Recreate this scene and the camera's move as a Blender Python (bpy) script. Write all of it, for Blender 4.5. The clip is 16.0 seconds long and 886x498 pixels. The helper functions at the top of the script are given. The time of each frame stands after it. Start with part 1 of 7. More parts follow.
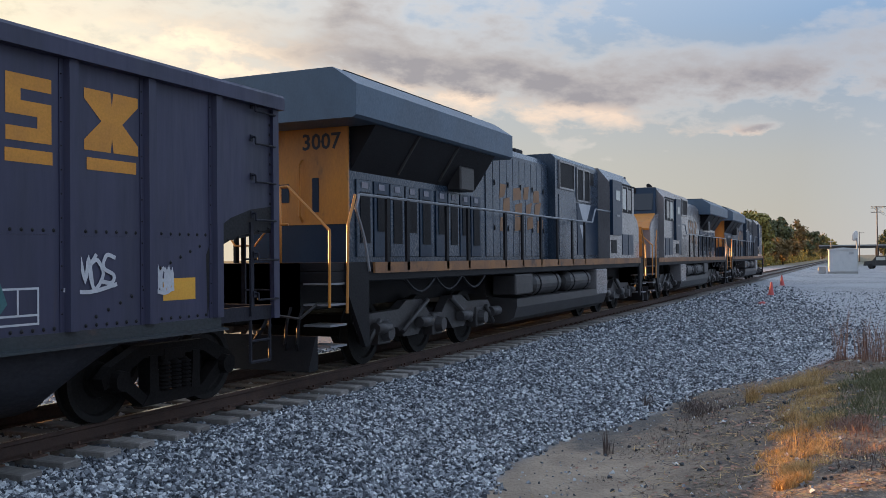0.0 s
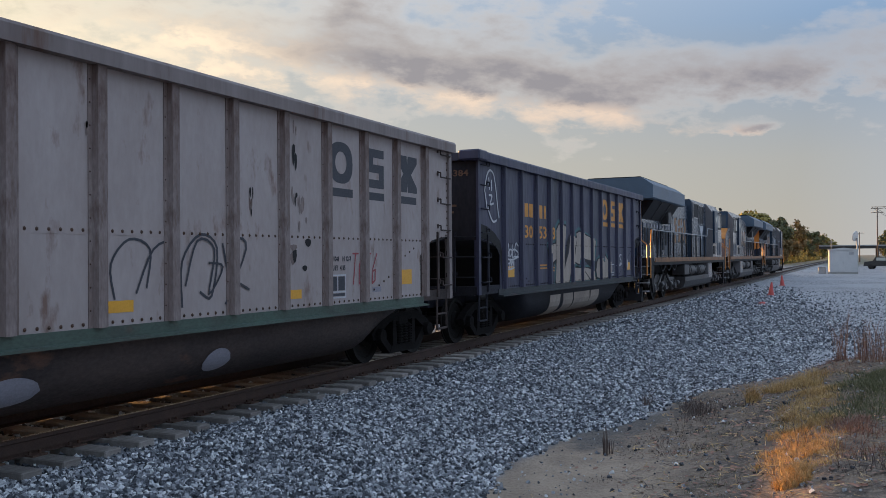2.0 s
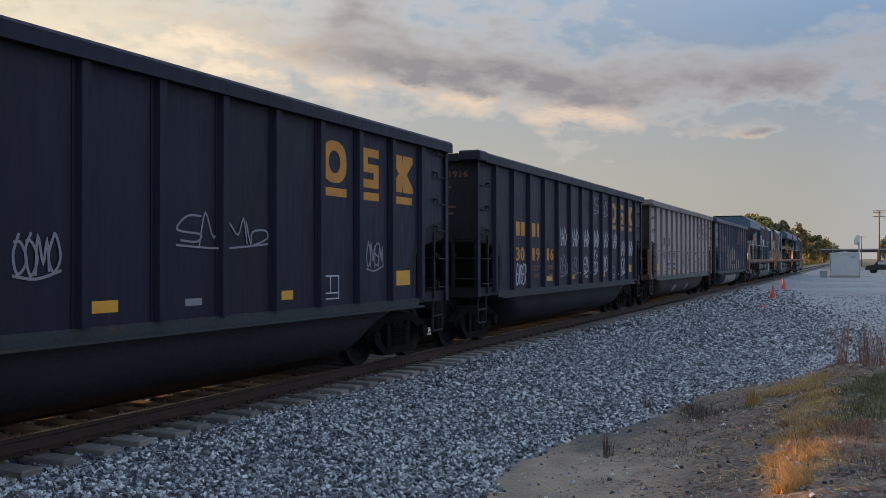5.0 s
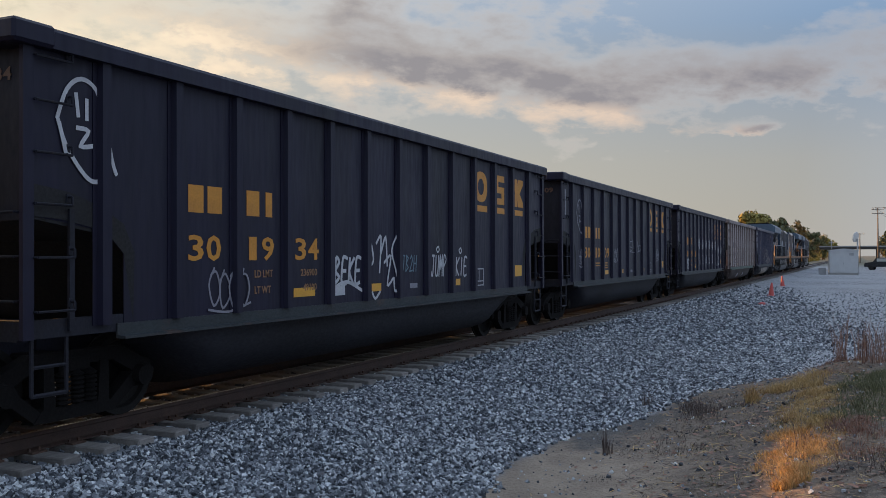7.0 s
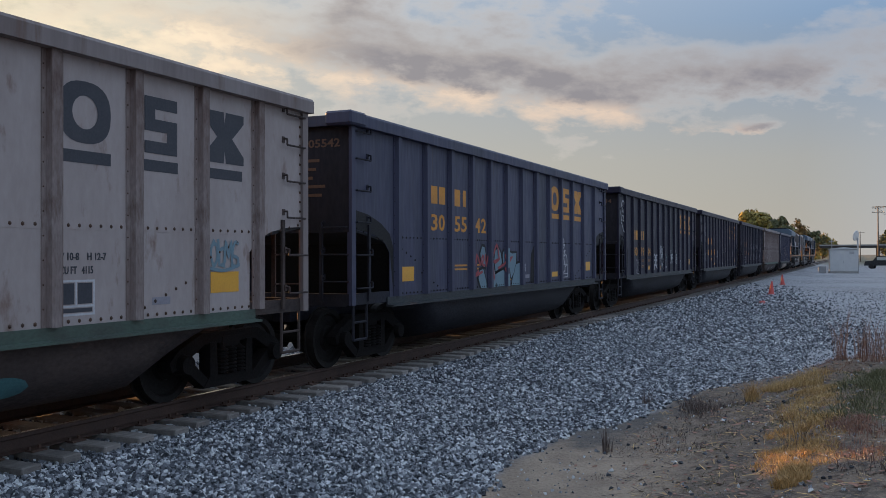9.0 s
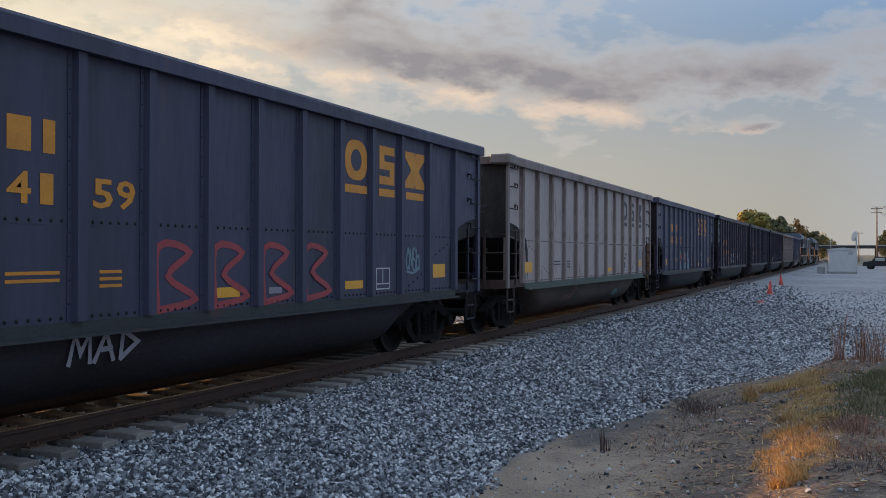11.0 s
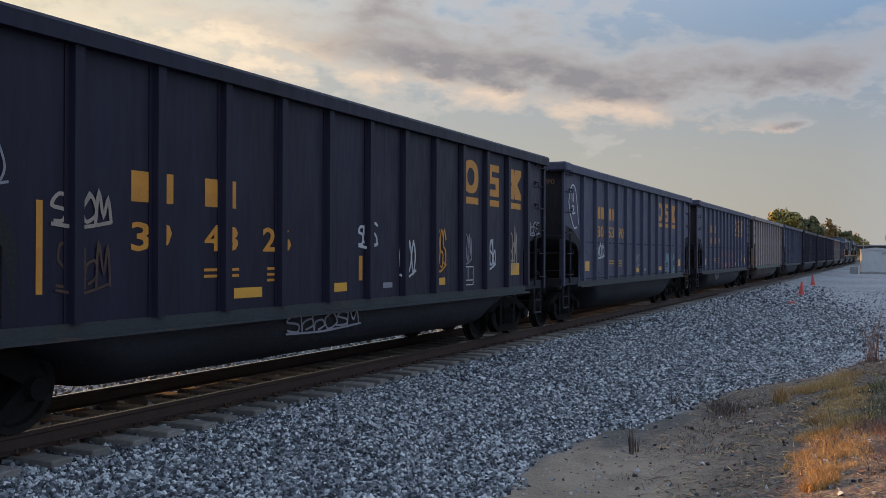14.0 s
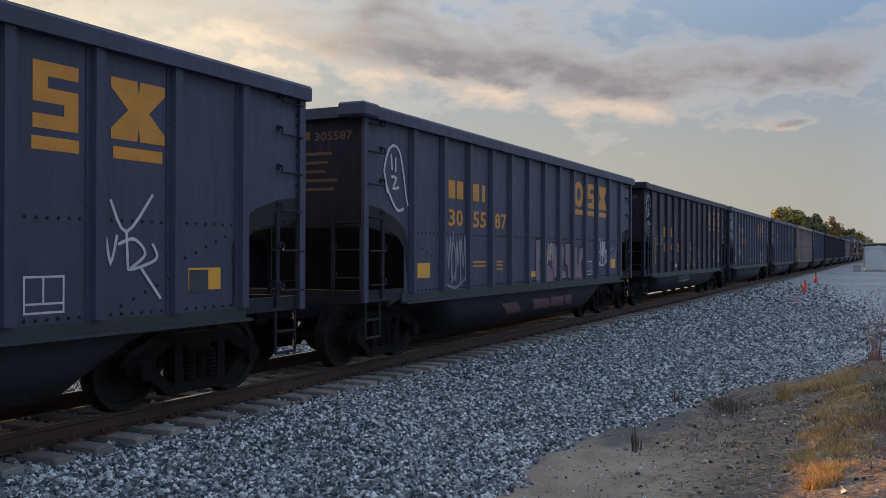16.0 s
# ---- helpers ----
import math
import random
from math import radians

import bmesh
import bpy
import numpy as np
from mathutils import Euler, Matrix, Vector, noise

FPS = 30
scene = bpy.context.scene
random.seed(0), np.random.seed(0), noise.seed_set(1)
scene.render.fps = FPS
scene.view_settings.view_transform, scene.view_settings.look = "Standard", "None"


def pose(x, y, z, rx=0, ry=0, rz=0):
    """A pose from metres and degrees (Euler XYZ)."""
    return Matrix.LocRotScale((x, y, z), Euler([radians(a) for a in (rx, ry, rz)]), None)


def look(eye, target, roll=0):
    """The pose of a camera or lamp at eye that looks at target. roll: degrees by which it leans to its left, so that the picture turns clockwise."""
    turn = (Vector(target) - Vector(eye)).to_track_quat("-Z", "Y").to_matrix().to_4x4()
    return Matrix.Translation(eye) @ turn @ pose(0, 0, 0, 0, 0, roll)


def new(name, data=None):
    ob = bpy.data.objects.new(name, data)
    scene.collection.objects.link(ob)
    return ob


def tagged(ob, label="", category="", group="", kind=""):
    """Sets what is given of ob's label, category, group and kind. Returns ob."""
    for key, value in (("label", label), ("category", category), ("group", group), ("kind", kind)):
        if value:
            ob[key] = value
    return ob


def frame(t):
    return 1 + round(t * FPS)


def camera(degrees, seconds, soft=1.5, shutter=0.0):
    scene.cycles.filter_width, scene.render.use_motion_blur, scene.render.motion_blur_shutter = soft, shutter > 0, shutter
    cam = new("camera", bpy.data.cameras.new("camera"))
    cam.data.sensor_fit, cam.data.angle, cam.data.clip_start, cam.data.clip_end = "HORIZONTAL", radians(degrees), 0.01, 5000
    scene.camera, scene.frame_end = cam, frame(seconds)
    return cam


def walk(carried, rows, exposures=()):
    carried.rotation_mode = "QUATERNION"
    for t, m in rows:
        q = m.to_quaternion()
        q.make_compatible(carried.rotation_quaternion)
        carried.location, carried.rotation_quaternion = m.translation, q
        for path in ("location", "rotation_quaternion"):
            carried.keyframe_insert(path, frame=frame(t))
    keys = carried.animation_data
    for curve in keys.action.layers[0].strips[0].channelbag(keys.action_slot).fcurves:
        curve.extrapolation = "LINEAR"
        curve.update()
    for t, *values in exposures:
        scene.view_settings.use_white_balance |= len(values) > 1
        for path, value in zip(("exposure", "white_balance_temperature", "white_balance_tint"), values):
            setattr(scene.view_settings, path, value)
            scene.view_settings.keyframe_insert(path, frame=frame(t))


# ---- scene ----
cam = camera(52.02, 16.0, soft=0.8, shutter=0.0)
EYE = Vector((0.0, -8.27, 1.733))


def aim(pan, tilt, roll):
    """Camera pose: degrees left of the track's direction, up, and of lean."""
    a, b = radians(pan), radians(tilt)
    way = Vector((math.cos(a) * math.cos(b), math.sin(a) * math.cos(b), math.sin(b)))
    return look(EYE, EYE + way, roll)


PAN = [(0.0, 24.502, 0.606, -0.572), (2.0, 24.511, 0.574, -0.458), (3.0, 24.54, 0.555, -0.22), (3.5, 24.535, 0.607, -0.17), (4.2, 24.60, 0.676, -0.09),
       (6.5, 24.555, 0.548, -0.171), (8.0, 24.499, 0.465, -0.237), (9.0, 24.54, 0.41, -0.165), (11.5, 24.529, 0.277, 0.25), (12.0, 24.813, 0.267, 0.17),
       (12.5, 25.112, 0.321, 0.145), (13.0, 25.78, 0.29, 0.161), (13.5, 26.039, 0.3, 0.167), (14.0, 26.21, 0.293, 0.16), (14.5, 26.284, 0.22, 0.2),
       (15.0, 26.305, 0.235, 0.15), (16.0, 26.384, 0.167, 0.14)]
walk(cam, [(t, aim(p, q, r)) for t, p, q, r in PAN], exposures=[(0.0, 0.18, 5980, 7), (1.0, 0.05, 5980, 7), (2.5, 0.0, 5980, 7), (3.5, -0.14, 5980, 7), (9.0, -0.1, 5980, 7), (16.0, -0.12, 5980, 7)])

# ---- sky and sun ----
SUN_SLOPE, SUN_AZ = 0.04, 75.0      # rise per metre across the track; degrees left of the track's direction
SUN_EL = math.atan(SUN_SLOPE * math.sin(radians(SUN_AZ)))


def make_world():
    w = bpy.data.worlds.new("sky")
    scene.world = w
    w.use_nodes = True
    nt = w.node_tree
    nt.nodes.clear()
    N, L = nt.nodes.new, nt.links.new

    def math_node(op, a, b=None):
        n = N("ShaderNodeMath")
        n.operation = op
        for i, v in enumerate((a, b)):
            if v is None:
                continue
            if isinstance(v, (int, float)):
                n.inputs[i].default_value = v
            else:
                L(v, n.inputs[i])
        return n.outputs[0]

    def mix(fac, a, b, blend="MIX"):
        n = N("ShaderNodeMix")
        n.data_type, n.blend_type = "RGBA", blend
        for sock, v in ((n.inputs[0], fac), (n.inputs[6], a), (n.inputs[7], b)):
            if isinstance(v, (int, float)):
                sock.default_value = v
            elif isinstance(v, tuple):
                sock.default_value = (*v, 1)
            else:
                L(v, sock)
        return n.outputs[2]

    def ramp(v, *stops):
        n = N("ShaderNodeValToRGB")
        e = n.color_ramp.elements
        while len(e) < len(stops):
            e.new(0.5)
        for el, (p, c) in zip(e, stops):
            el.position, el.color = p, (c, c, c, 1) if isinstance(c, (int, float)) else (*c, 1)
        L(v, n.inputs[0])
        return n.outputs[0]

    tc = N("ShaderNodeTexCoord").outputs["Generated"]
    sep = N("ShaderNodeSeparateXYZ")
    L(tc, sep.inputs[0])
    x, y, z = sep.outputs
    up = math_node("MAXIMUM", z, 0.0)
    el = math_node("ARCSINE", z)
    az = math_node("ARCTAN2", y, x)

    def noise_tex(sx, sy, detail, rough, loc=(0, 0, 0), dist=0.0, lean=0.0):
        c = N("ShaderNodeCombineXYZ")
        L(math_node("MULTIPLY", az, sx), c.inputs[0])
        L(math_node("ADD", math_node("MULTIPLY", el, sy), math_node("MULTIPLY", az, lean)), c.inputs[1])
        m = N("ShaderNodeMapping")
        m.inputs["Location"].default_value = loc
        L(c.outputs[0], m.inputs[0])
        n = N("ShaderNodeTexNoise")
        n.inputs["Scale"].default_value = 1.0
        n.inputs["Detail"].default_value = detail
        n.inputs["Roughness"].default_value = rough
        n.inputs["Distortion"].default_value = dist
        L(m.outputs[0], n.inputs["Vector"])
        return n.outputs["Fac"]

    sky = N("ShaderNodeTexSky")
    sky.sky_type, sky.sun_disc = "NISHITA", False
    sky.sun_elevation, sky.sun_rotation = SUN_EL, radians(90 - SUN_AZ)
    sky.air_density, sky.dust_density, sky.ozone_density = 1.0, 0.6, 2.0
    base = mix(1.0, sky.outputs[0], (0.12, 0.12, 0.12), "MULTIPLY")
    sd = Vector((math.cos(radians(SUN_AZ)), math.sin(radians(SUN_AZ)), 0.22)).normalized()
    dot = N("ShaderNodeVectorMath")
    dot.operation = "DOT_PRODUCT"
    L(tc, dot.inputs[0])
    dot.inputs[1].default_value = sd
    near = ramp(math_node("MULTIPLY", math_node("ADD", dot.outputs["Value"], 1.0), 0.5), (0.66, 0.0), (0.86, 0.30), (0.96, 1.0))
    low = ramp(up, (0.0, 1.0), (0.10, 0.80), (0.24, 0.0))
    away = ramp(math_node("MULTIPLY", math_node("ADD", dot.outputs["Value"], 1.0), 0.5), (0.45, 1.0), (0.66, 0.0))
    horizon = mix(away, (0.57, 0.50, 0.41), (0.62, 0.70, 0.86))
    zenith = mix(ramp(up, (0.22, 0.0), (0.5, 1.0)), (0.29, 0.395, 0.55), (0.72, 0.86, 1.12))
    clear = mix(low, zenith, horizon)
    clear = mix(near, clear, (1.0, 0.82, 0.56))
    base = mix(0.85, base, clear)

    def bank(across, height, half_w, half_h, tilt=0.0):
        """Soft oval in the sky: degrees left of the track's direction, degrees up, half sizes, and fall to the right."""
        da = math_node("SUBTRACT", warp_az, radians(across))
        de = math_node("SUBTRACT", math_node("SUBTRACT", warp_el, radians(height)), math_node("MULTIPLY", da, tilt))
        qa = math_node("POWER", math_node("ABSOLUTE", math_node("DIVIDE", da, radians(half_w))), 2.0)
        qe = math_node("POWER", math_node("ABSOLUTE", math_node("DIVIDE", de, radians(half_h))), 2.0)
        return math_node("POWER", 2.718, math_node("MULTIPLY", math_node("ADD", qa, qe), -1.0))

    def total(*values):
        v = values[0]
        for o in values[1:]:
            v = math_node("ADD", v, o)
        return v

    shape = noise_tex(8.5, 19.0, 9, 0.56, (7.3, 2.2, 0), 0.1, -1.6)
    wide = noise_tex(3.0, 10.0, 3, 0.5, (1.3, 4.6, 0), 0.0, -0.8)
    puffs = noise_tex(21.0, 44.0, 8, 0.60, (3.1, 6.7, 0), 0.1, -2.0)
    warp_az = math_node("ADD", az, math_node("MULTIPLY", math_node("SUBTRACT", shape, 0.5), 0.16))
    warp_el = math_node("ADD", el, math_node("MULTIPLY", math_node("SUBTRACT", puffs, 0.5), 0.035))
    band = bank(25.5, 12.0, 11.5, 1.6, 0.13)
    right_band = bank(3.0, 10.6, 9.5, 1.7, 0.05)
    small = bank(5.6, 7.6, 2.1, 0.40)
    peach = bank(15.5, 9.0, 6.5, 1.3, 0.10)
    upper_left = bank(41.0, 13.6, 11.5, 3.4, 0.1)
    wisps = bank(24.0, 15.6, 10.0, 1.6)
    clear_right = bank(5.0, 15.6, 8.5, 2.3)
    clear_low = bank(14.0, 4.8, 34.0, 3.1)
    field = math_node("ADD", math_node("MULTIPLY", shape, 0.42), math_node("MULTIPLY", wide, 0.40))
    field = math_node("ADD", field, math_node("MULTIPLY", math_node("SUBTRACT", puffs, 0.5), 0.40))
    lift = total(math_node("MULTIPLY", band, 0.24), math_node("MULTIPLY", right_band, 0.25), math_node("MULTIPLY", small, 0.30), math_node("MULTIPLY", peach, 0.14),
                 math_node("MULTIPLY", upper_left, 0.10), math_node("MULTIPLY", wisps, 0.03), math_node("MULTIPLY", clear_right, -0.10), math_node("MULTIPLY", clear_low, -0.16))
    field = math_node("ADD", field, lift)
    fade = math_node("MULTIPLY", ramp(up, (0.03, 0.0), (0.09, 1.0)), ramp(up, (0.35, 1.0), (0.7, 0.25)))
    dens = math_node("MULTIPLY", ramp(field, (0.39, 0.0), (0.48, 0.45), (0.60, 0.92)), fade)
    thick = ramp(field, (0.44, 0.0), (0.54, 0.55), (0.68, 1.0))
    under = total(bank(27.0, 10.2, 11.5, 0.75, 0.13), bank(15.5, 8.4, 5.5, 0.8, 0.1), bank(11.0, 7.7, 3.5, 0.5), bank(5.6, 7.15, 2.0, 0.22), bank(42.0, 12.6, 9.0, 2.0))
    warm = mix(near, (0.86, 0.62, 0.47), (1.42, 1.10, 0.72))
    pale = mix(near, (0.70, 0.61, 0.55), (1.28, 1.05, 0.76))
    dark = mix(near, (0.31, 0.275, 0.285), (0.46, 0.385, 0.33))
    lit = math_node("MULTIPLY", under, ramp(puffs, (0.36, 0.25), (0.56, 1.0)))
    cloud = mix(thick, pale, dark)
    cloud = mix(ramp(lit, (0.1, 0.0), (0.75, 0.92)), cloud, warm)
    out = mix(dens, base, cloud)
    bg = N("ShaderNodeBackground")
    L(out, bg.inputs[0])
    bg.inputs[1].default_value = 1.0
    o = N("ShaderNodeOutputWorld")
    L(bg.outputs[0], o.inputs[0])


make_world()
sun = new("sun", bpy.data.lights.new("sun", "SUN"))
sun.data.energy, sun.data.angle, sun.data.color = 11.0, radians(0.6), (1.0, 0.46, 0.14)
to_sun = Vector((math.cos(SUN_EL) * math.cos(radians(SUN_AZ)), math.cos(SUN_EL) * math.sin(radians(SUN_AZ)), math.sin(SUN_EL)))
sun.matrix_world = look(to_sun * 300, (0, 0, 0))


# ---- materials ----
def material(name, color, rough=0.6, metal=0.0, color2=None, scale=4.0, amount=0.5, fine=60.0, fine_amount=0.25, bump=0.15,
             stretch=(1, 1, 1), spots=None, spots_at=0.62, vary=0.0, coat=0.0, emit=None, island=False, use_object=True, spec=0.5, spot_scale=1.3):
    """Base colour broken up at two scales, with grain in the gloss and relief."""
    m = bpy.data.materials.new(name)
    m.use_nodes = True
    nt = m.node_tree
    N, L = nt.nodes.new, nt.links.new
    b = nt.nodes["Principled BSDF"]
    tc = N("ShaderNodeTexCoord").outputs["Object" if use_object else "Generated"]
    mp = N("ShaderNodeMapping")
    mp.inputs["Scale"].default_value = stretch
    L(tc, mp.inputs[0])

    def nz(sc, det=5):
        n = N("ShaderNodeTexNoise")
        n.inputs["Scale"].default_value, n.inputs["Detail"].default_value = sc, det
        n.inputs["Roughness"].default_value = 0.62
        L(mp.outputs[0], n.inputs["Vector"])
        return n.outputs["Fac"]

    def rmp(v, p0, p1, c0=0.0, c1=1.0):
        n = N("ShaderNodeMapRange")
        n.inputs["From Min"].default_value, n.inputs["From Max"].default_value = p0, p1
        n.inputs["To Min"].default_value, n.inputs["To Max"].default_value = c0, c1
        L(v, n.inputs[0])
        return n.outputs[0]

    def mix(f, a, c, blend="MIX"):
        n = N("ShaderNodeMix")
        n.data_type, n.blend_type = "RGBA", blend
        for s, v in ((n.inputs[0], f), (n.inputs[6], a), (n.inputs[7], c)):
            if isinstance(v, (int, float)):
                s.default_value = v
            elif isinstance(v, tuple):
                s.default_value = (*v, 1)
            else:
                L(v, s)
        return n.outputs[2]

    c2 = color2 or tuple(v * 0.6 for v in color)
    big, small = nz(scale), nz(fine, 3)
    col = mix(rmp(big, 0.35, 0.68, 0.0, amount), color, c2)
    col = mix(rmp(small, 0.3, 0.75, 0.0, fine_amount), col, tuple(v * 0.5 for v in c2))
    if spots:
        col = mix(rmp(nz(spot_scale, 7), spots_at, spots_at + 0.12, 0.0, 0.9), col, spots)
    if vary:
        if island:
            r = N("ShaderNodeNewGeometry").outputs["Random Per Island"]
        else:
            r = N("ShaderNodeObjectInfo").outputs["Random"]
        h = N("ShaderNodeHueSaturation")
        L(rmp(r, 0, 1, 1 - vary, 1 + vary), h.inputs["Value"])
        L(col, h.inputs["Color"])
        col = h.outputs[0]
    L(col, b.inputs["Base Color"])
    L(rmp(small, 0.25, 0.75, max(0.03, rough - 0.13), min(1, rough + 0.13)), b.inputs["Roughness"])
    b.inputs["Metallic"].default_value = metal
    b.inputs["Coat Weight"].default_value = coat
    b.inputs["Specular IOR Level"].default_value = spec
    if bump:
        bp = N("ShaderNodeBump")
        bp.inputs["Strength"].default_value, bp.inputs["Distance"].default_value = bump, 0.02
        L(small, bp.inputs["Height"])
        L(bp.outputs[0], b.inputs["Normal"])
    if emit:
        b.inputs["Emission Color"].default_value, b.inputs["Emission Strength"].default_value = (*emit[0], 1), emit[1]
    return m


M = {}
M["car_dark"] = material("car_dark", (0.042, 0.041, 0.084), 0.5, 0, (0.020, 0.021, 0.036), 1.2, 0.8, 14, 0.14, 0.05, (1, 1, 0.12), (0.07, 0.05, 0.045), 0.64, spot_scale=3.5)
M["car_worn"] = material("car_worn", (0.050, 0.051, 0.100), 0.55, 0, (0.028, 0.031, 0.050), 1.0, 0.8, 14, 0.14, 0.05, (1, 1, 0.12), (0.09, 0.065, 0.055), 0.62, spot_scale=3.5)
M["car_black"] = material("car_black", (0.0145, 0.0125, 0.034), 0.5, 0, (0.0085, 0.0082, 0.0145), 1.1, 0.8, 14, 0.14, 0.05, (1, 1, 0.12), (0.045, 0.032, 0.034), 0.64, spot_scale=3.5, spec=0.28)
M["car_pale"] = material("car_pale", (0.41, 0.355, 0.34), 0.6, 0, (0.30, 0.245, 0.225), 1.3, 0.6, 14, 0.16, 0.05, (1, 1, 0.4), (0.17, 0.10, 0.075), 0.58, spot_scale=3.2)
M["car_pale2"] = material("car_pale2", (0.26, 0.22, 0.21), 0.6, 0, (0.14, 0.10, 0.09), 1.3, 0.7, 14, 0.22, 0.05, (1, 1, 0.14), (0.12, 0.06, 0.035), 0.58, spot_scale=3.0)
M["tub_rusty"] = material("tub_rusty", (0.10, 0.072, 0.062), 0.75, 0, (0.032, 0.026, 0.026), 1.1, 0.9, 30, 0.4, 0.1, (0.6, 1, 1), (0.17, 0.085, 0.055), 0.60, spec=0.3, spot_scale=2.4)
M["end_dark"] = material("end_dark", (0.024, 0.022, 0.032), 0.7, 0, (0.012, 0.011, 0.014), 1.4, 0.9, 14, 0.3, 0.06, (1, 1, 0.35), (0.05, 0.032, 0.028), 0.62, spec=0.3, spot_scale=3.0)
M["sill_green"] = material("sill_green", (0.075, 0.125, 0.095), 0.6, 0, (0.05, 0.05, 0.042), 1.8, 0.8, 40, 0.3, 0.1, (0.5, 1, 1), (0.11, 0.06, 0.04), 0.6, spot_scale=2.0)
M["sill_edge"] = material("sill_edge", (0.026, 0.036, 0.040), 0.6, 0, (0.030, 0.028, 0.030), 1.6, 0.9, 40, 0.3, 0.1, (0.5, 1, 1), (0.09, 0.045, 0.03), 0.58, spot_scale=2.0)
M["tub_dark"] = material("tub_dark", (0.026, 0.026, 0.034), 0.7, 0, (0.015, 0.014, 0.016), 1.2, 0.8, 30, 0.3, 0.1, (0.5, 1, 1), spec=0.3)
M["rib_rusty"] = material("rib_rusty", (0.30, 0.25, 0.235), 0.65, 0, (0.13, 0.08, 0.065), 2.2, 0.9, 40, 0.4, 0.1, (1, 1, 0.3), (0.075, 0.034, 0.022), 0.53, spot_scale=3.5)
M["grimy_frame"] = material("grimy_frame", (0.022, 0.023, 0.036), 0.7, 0, (0.014, 0.012, 0.013), 2.0, 0.8, 40, 0.3, 0.1, (1, 1, 0.5), (0.06, 0.036, 0.026), 0.62, spec=0.3, spot_scale=4.0)
M["sooty_end"] = material("sooty_end", (0.045, 0.038, 0.036), 0.75, 0, (0.014, 0.012, 0.012), 0.9, 0.9, 14, 0.3, 0.08, (1, 1, 0.4), (0.16, 0.13, 0.115), 0.60, spot_scale=2.0)
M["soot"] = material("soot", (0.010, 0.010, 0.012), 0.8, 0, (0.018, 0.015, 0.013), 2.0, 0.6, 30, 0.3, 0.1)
M["rust"] = material("rust", (0.11, 0.058, 0.036), 0.8, 0, (0.05, 0.032, 0.026), 3.0, 0.8, 50, 0.4, 0.2)
M["truck_steel"] = material("truck_steel", (0.013, 0.011, 0.0105), 0.9, 0.0, (0.008, 0.007, 0.007), 4.0, 0.8, 40, 0.4, 0.2, spec=0.15)
M["wheel_steel"] = material("wheel_steel", (0.012, 0.010, 0.009), 0.75, 0.0, (0.008, 0.007, 0.006), 4.0, 0.8, 40, 0.4, 0.1, spec=0.3)
M["tread"] = material("tread", (0.55, 0.54, 0.53), 0.22, 1.0, (0.4, 0.38, 0.36), 5.0, 0.5, 60, 0.2, 0.02)
M["yellow_mark"] = material("yellow_mark", (0.70, 0.30, 0.025), 0.55, 0, (0.44, 0.18, 0.03), 3, 0.6, 40, 0.3, 0.05)
M["yellow_bright"] = material("yellow_bright", (0.78, 0.40, 0.03), 0.45, 0, (0.6, 0.28, 0.03), 3, 0.5, 40, 0.2, 0.05)
M["white_mark"] = material("white_mark", (0.62, 0.62, 0.64), 0.6, 0, (0.42, 0.42, 0.44), 3, 0.6, 40, 0.3, 0.05)
M["grey_mark"] = material("grey_mark", (0.30, 0.29, 0.33), 0.6, 0, (0.2, 0.19, 0.22), 3, 0.6, 40, 0.3, 0.05)
M["dark_mark"] = material("dark_mark", (0.035, 0.038, 0.05), 0.6, 0, (0.06, 0.06, 0.07), 3, 0.6, 40, 0.3, 0.05)
M["black_mark"] = material("black_mark", (0.010, 0.010, 0.013), 0.6, 0, (0.018, 0.018, 0.022), 3, 0.6, 40, 0.3, 0.05, spec=0.3)
M["cream_mark"] = material("cream_mark", (0.46, 0.38, 0.31), 0.6, 0, (0.30, 0.25, 0.21), 2.5, 0.9, 40, 0.3, 0.05, (1, 1, 0.35))
M["teal_mark"] = material("teal_mark", (0.06, 0.17, 0.17), 0.6, 0, (0.04, 0.09, 0.11), 3, 0.6, 40, 0.3, 0.05)
M["sky_mark"] = material("sky_mark", (0.17, 0.27, 0.31), 0.6, 0, (0.16, 0.22, 0.28), 3, 0.6, 40, 0.3, 0.05)
M["pink_mark"] = material("pink_mark", (0.30, 0.19, 0.23), 0.6, 0, (0.17, 0.12, 0.15), 4, 0.9, 40, 0.3, 0.05)
M["dull_red_mark"] = material("dull_red_mark", (0.17, 0.085, 0.09), 0.65, 0, (0.10, 0.055, 0.06), 2, 0.8, 40, 0.3, 0.05)
M["red_mark"] = material("red_mark", (0.36, 0.06, 0.07), 0.6, 0, (0.25, 0.05, 0.06), 3, 0.6, 40, 0.3, 0.05)
M["loco_blue"] = material("loco_blue", (0.011, 0.030, 0.062), 0.38, 0, (0.010, 0.022, 0.045), 1.5, 0.7, 40, 0.2, 0.03, (1, 1, 0.4), (0.07, 0.08, 0.09), 0.68, spec=0.3, spot_scale=3.0)
# paler than loco_blue: part of the sky's reflection is in the colour
M["loco_slate"] = material("loco_slate", (0.040, 0.060, 0.092), 0.26, 0, (0.022, 0.032, 0.048), 1.5, 0.7, 40, 0.2, 0.03, (1, 1, 0.4), (0.16, 0.16, 0.16), 0.62, spec=0.4, spot_scale=2.5)
M["faded_orange"] = material("faded_orange", (0.33, 0.17, 0.075), 0.6, 0, (0.2, 0.11, 0.06), 5, 0.8, 30, 0.3, 0.05)
M["dull_orange"] = material("dull_orange", (0.17, 0.088, 0.048), 0.65, 0, (0.10, 0.055, 0.036), 5, 0.8, 30, 0.3, 0.05)
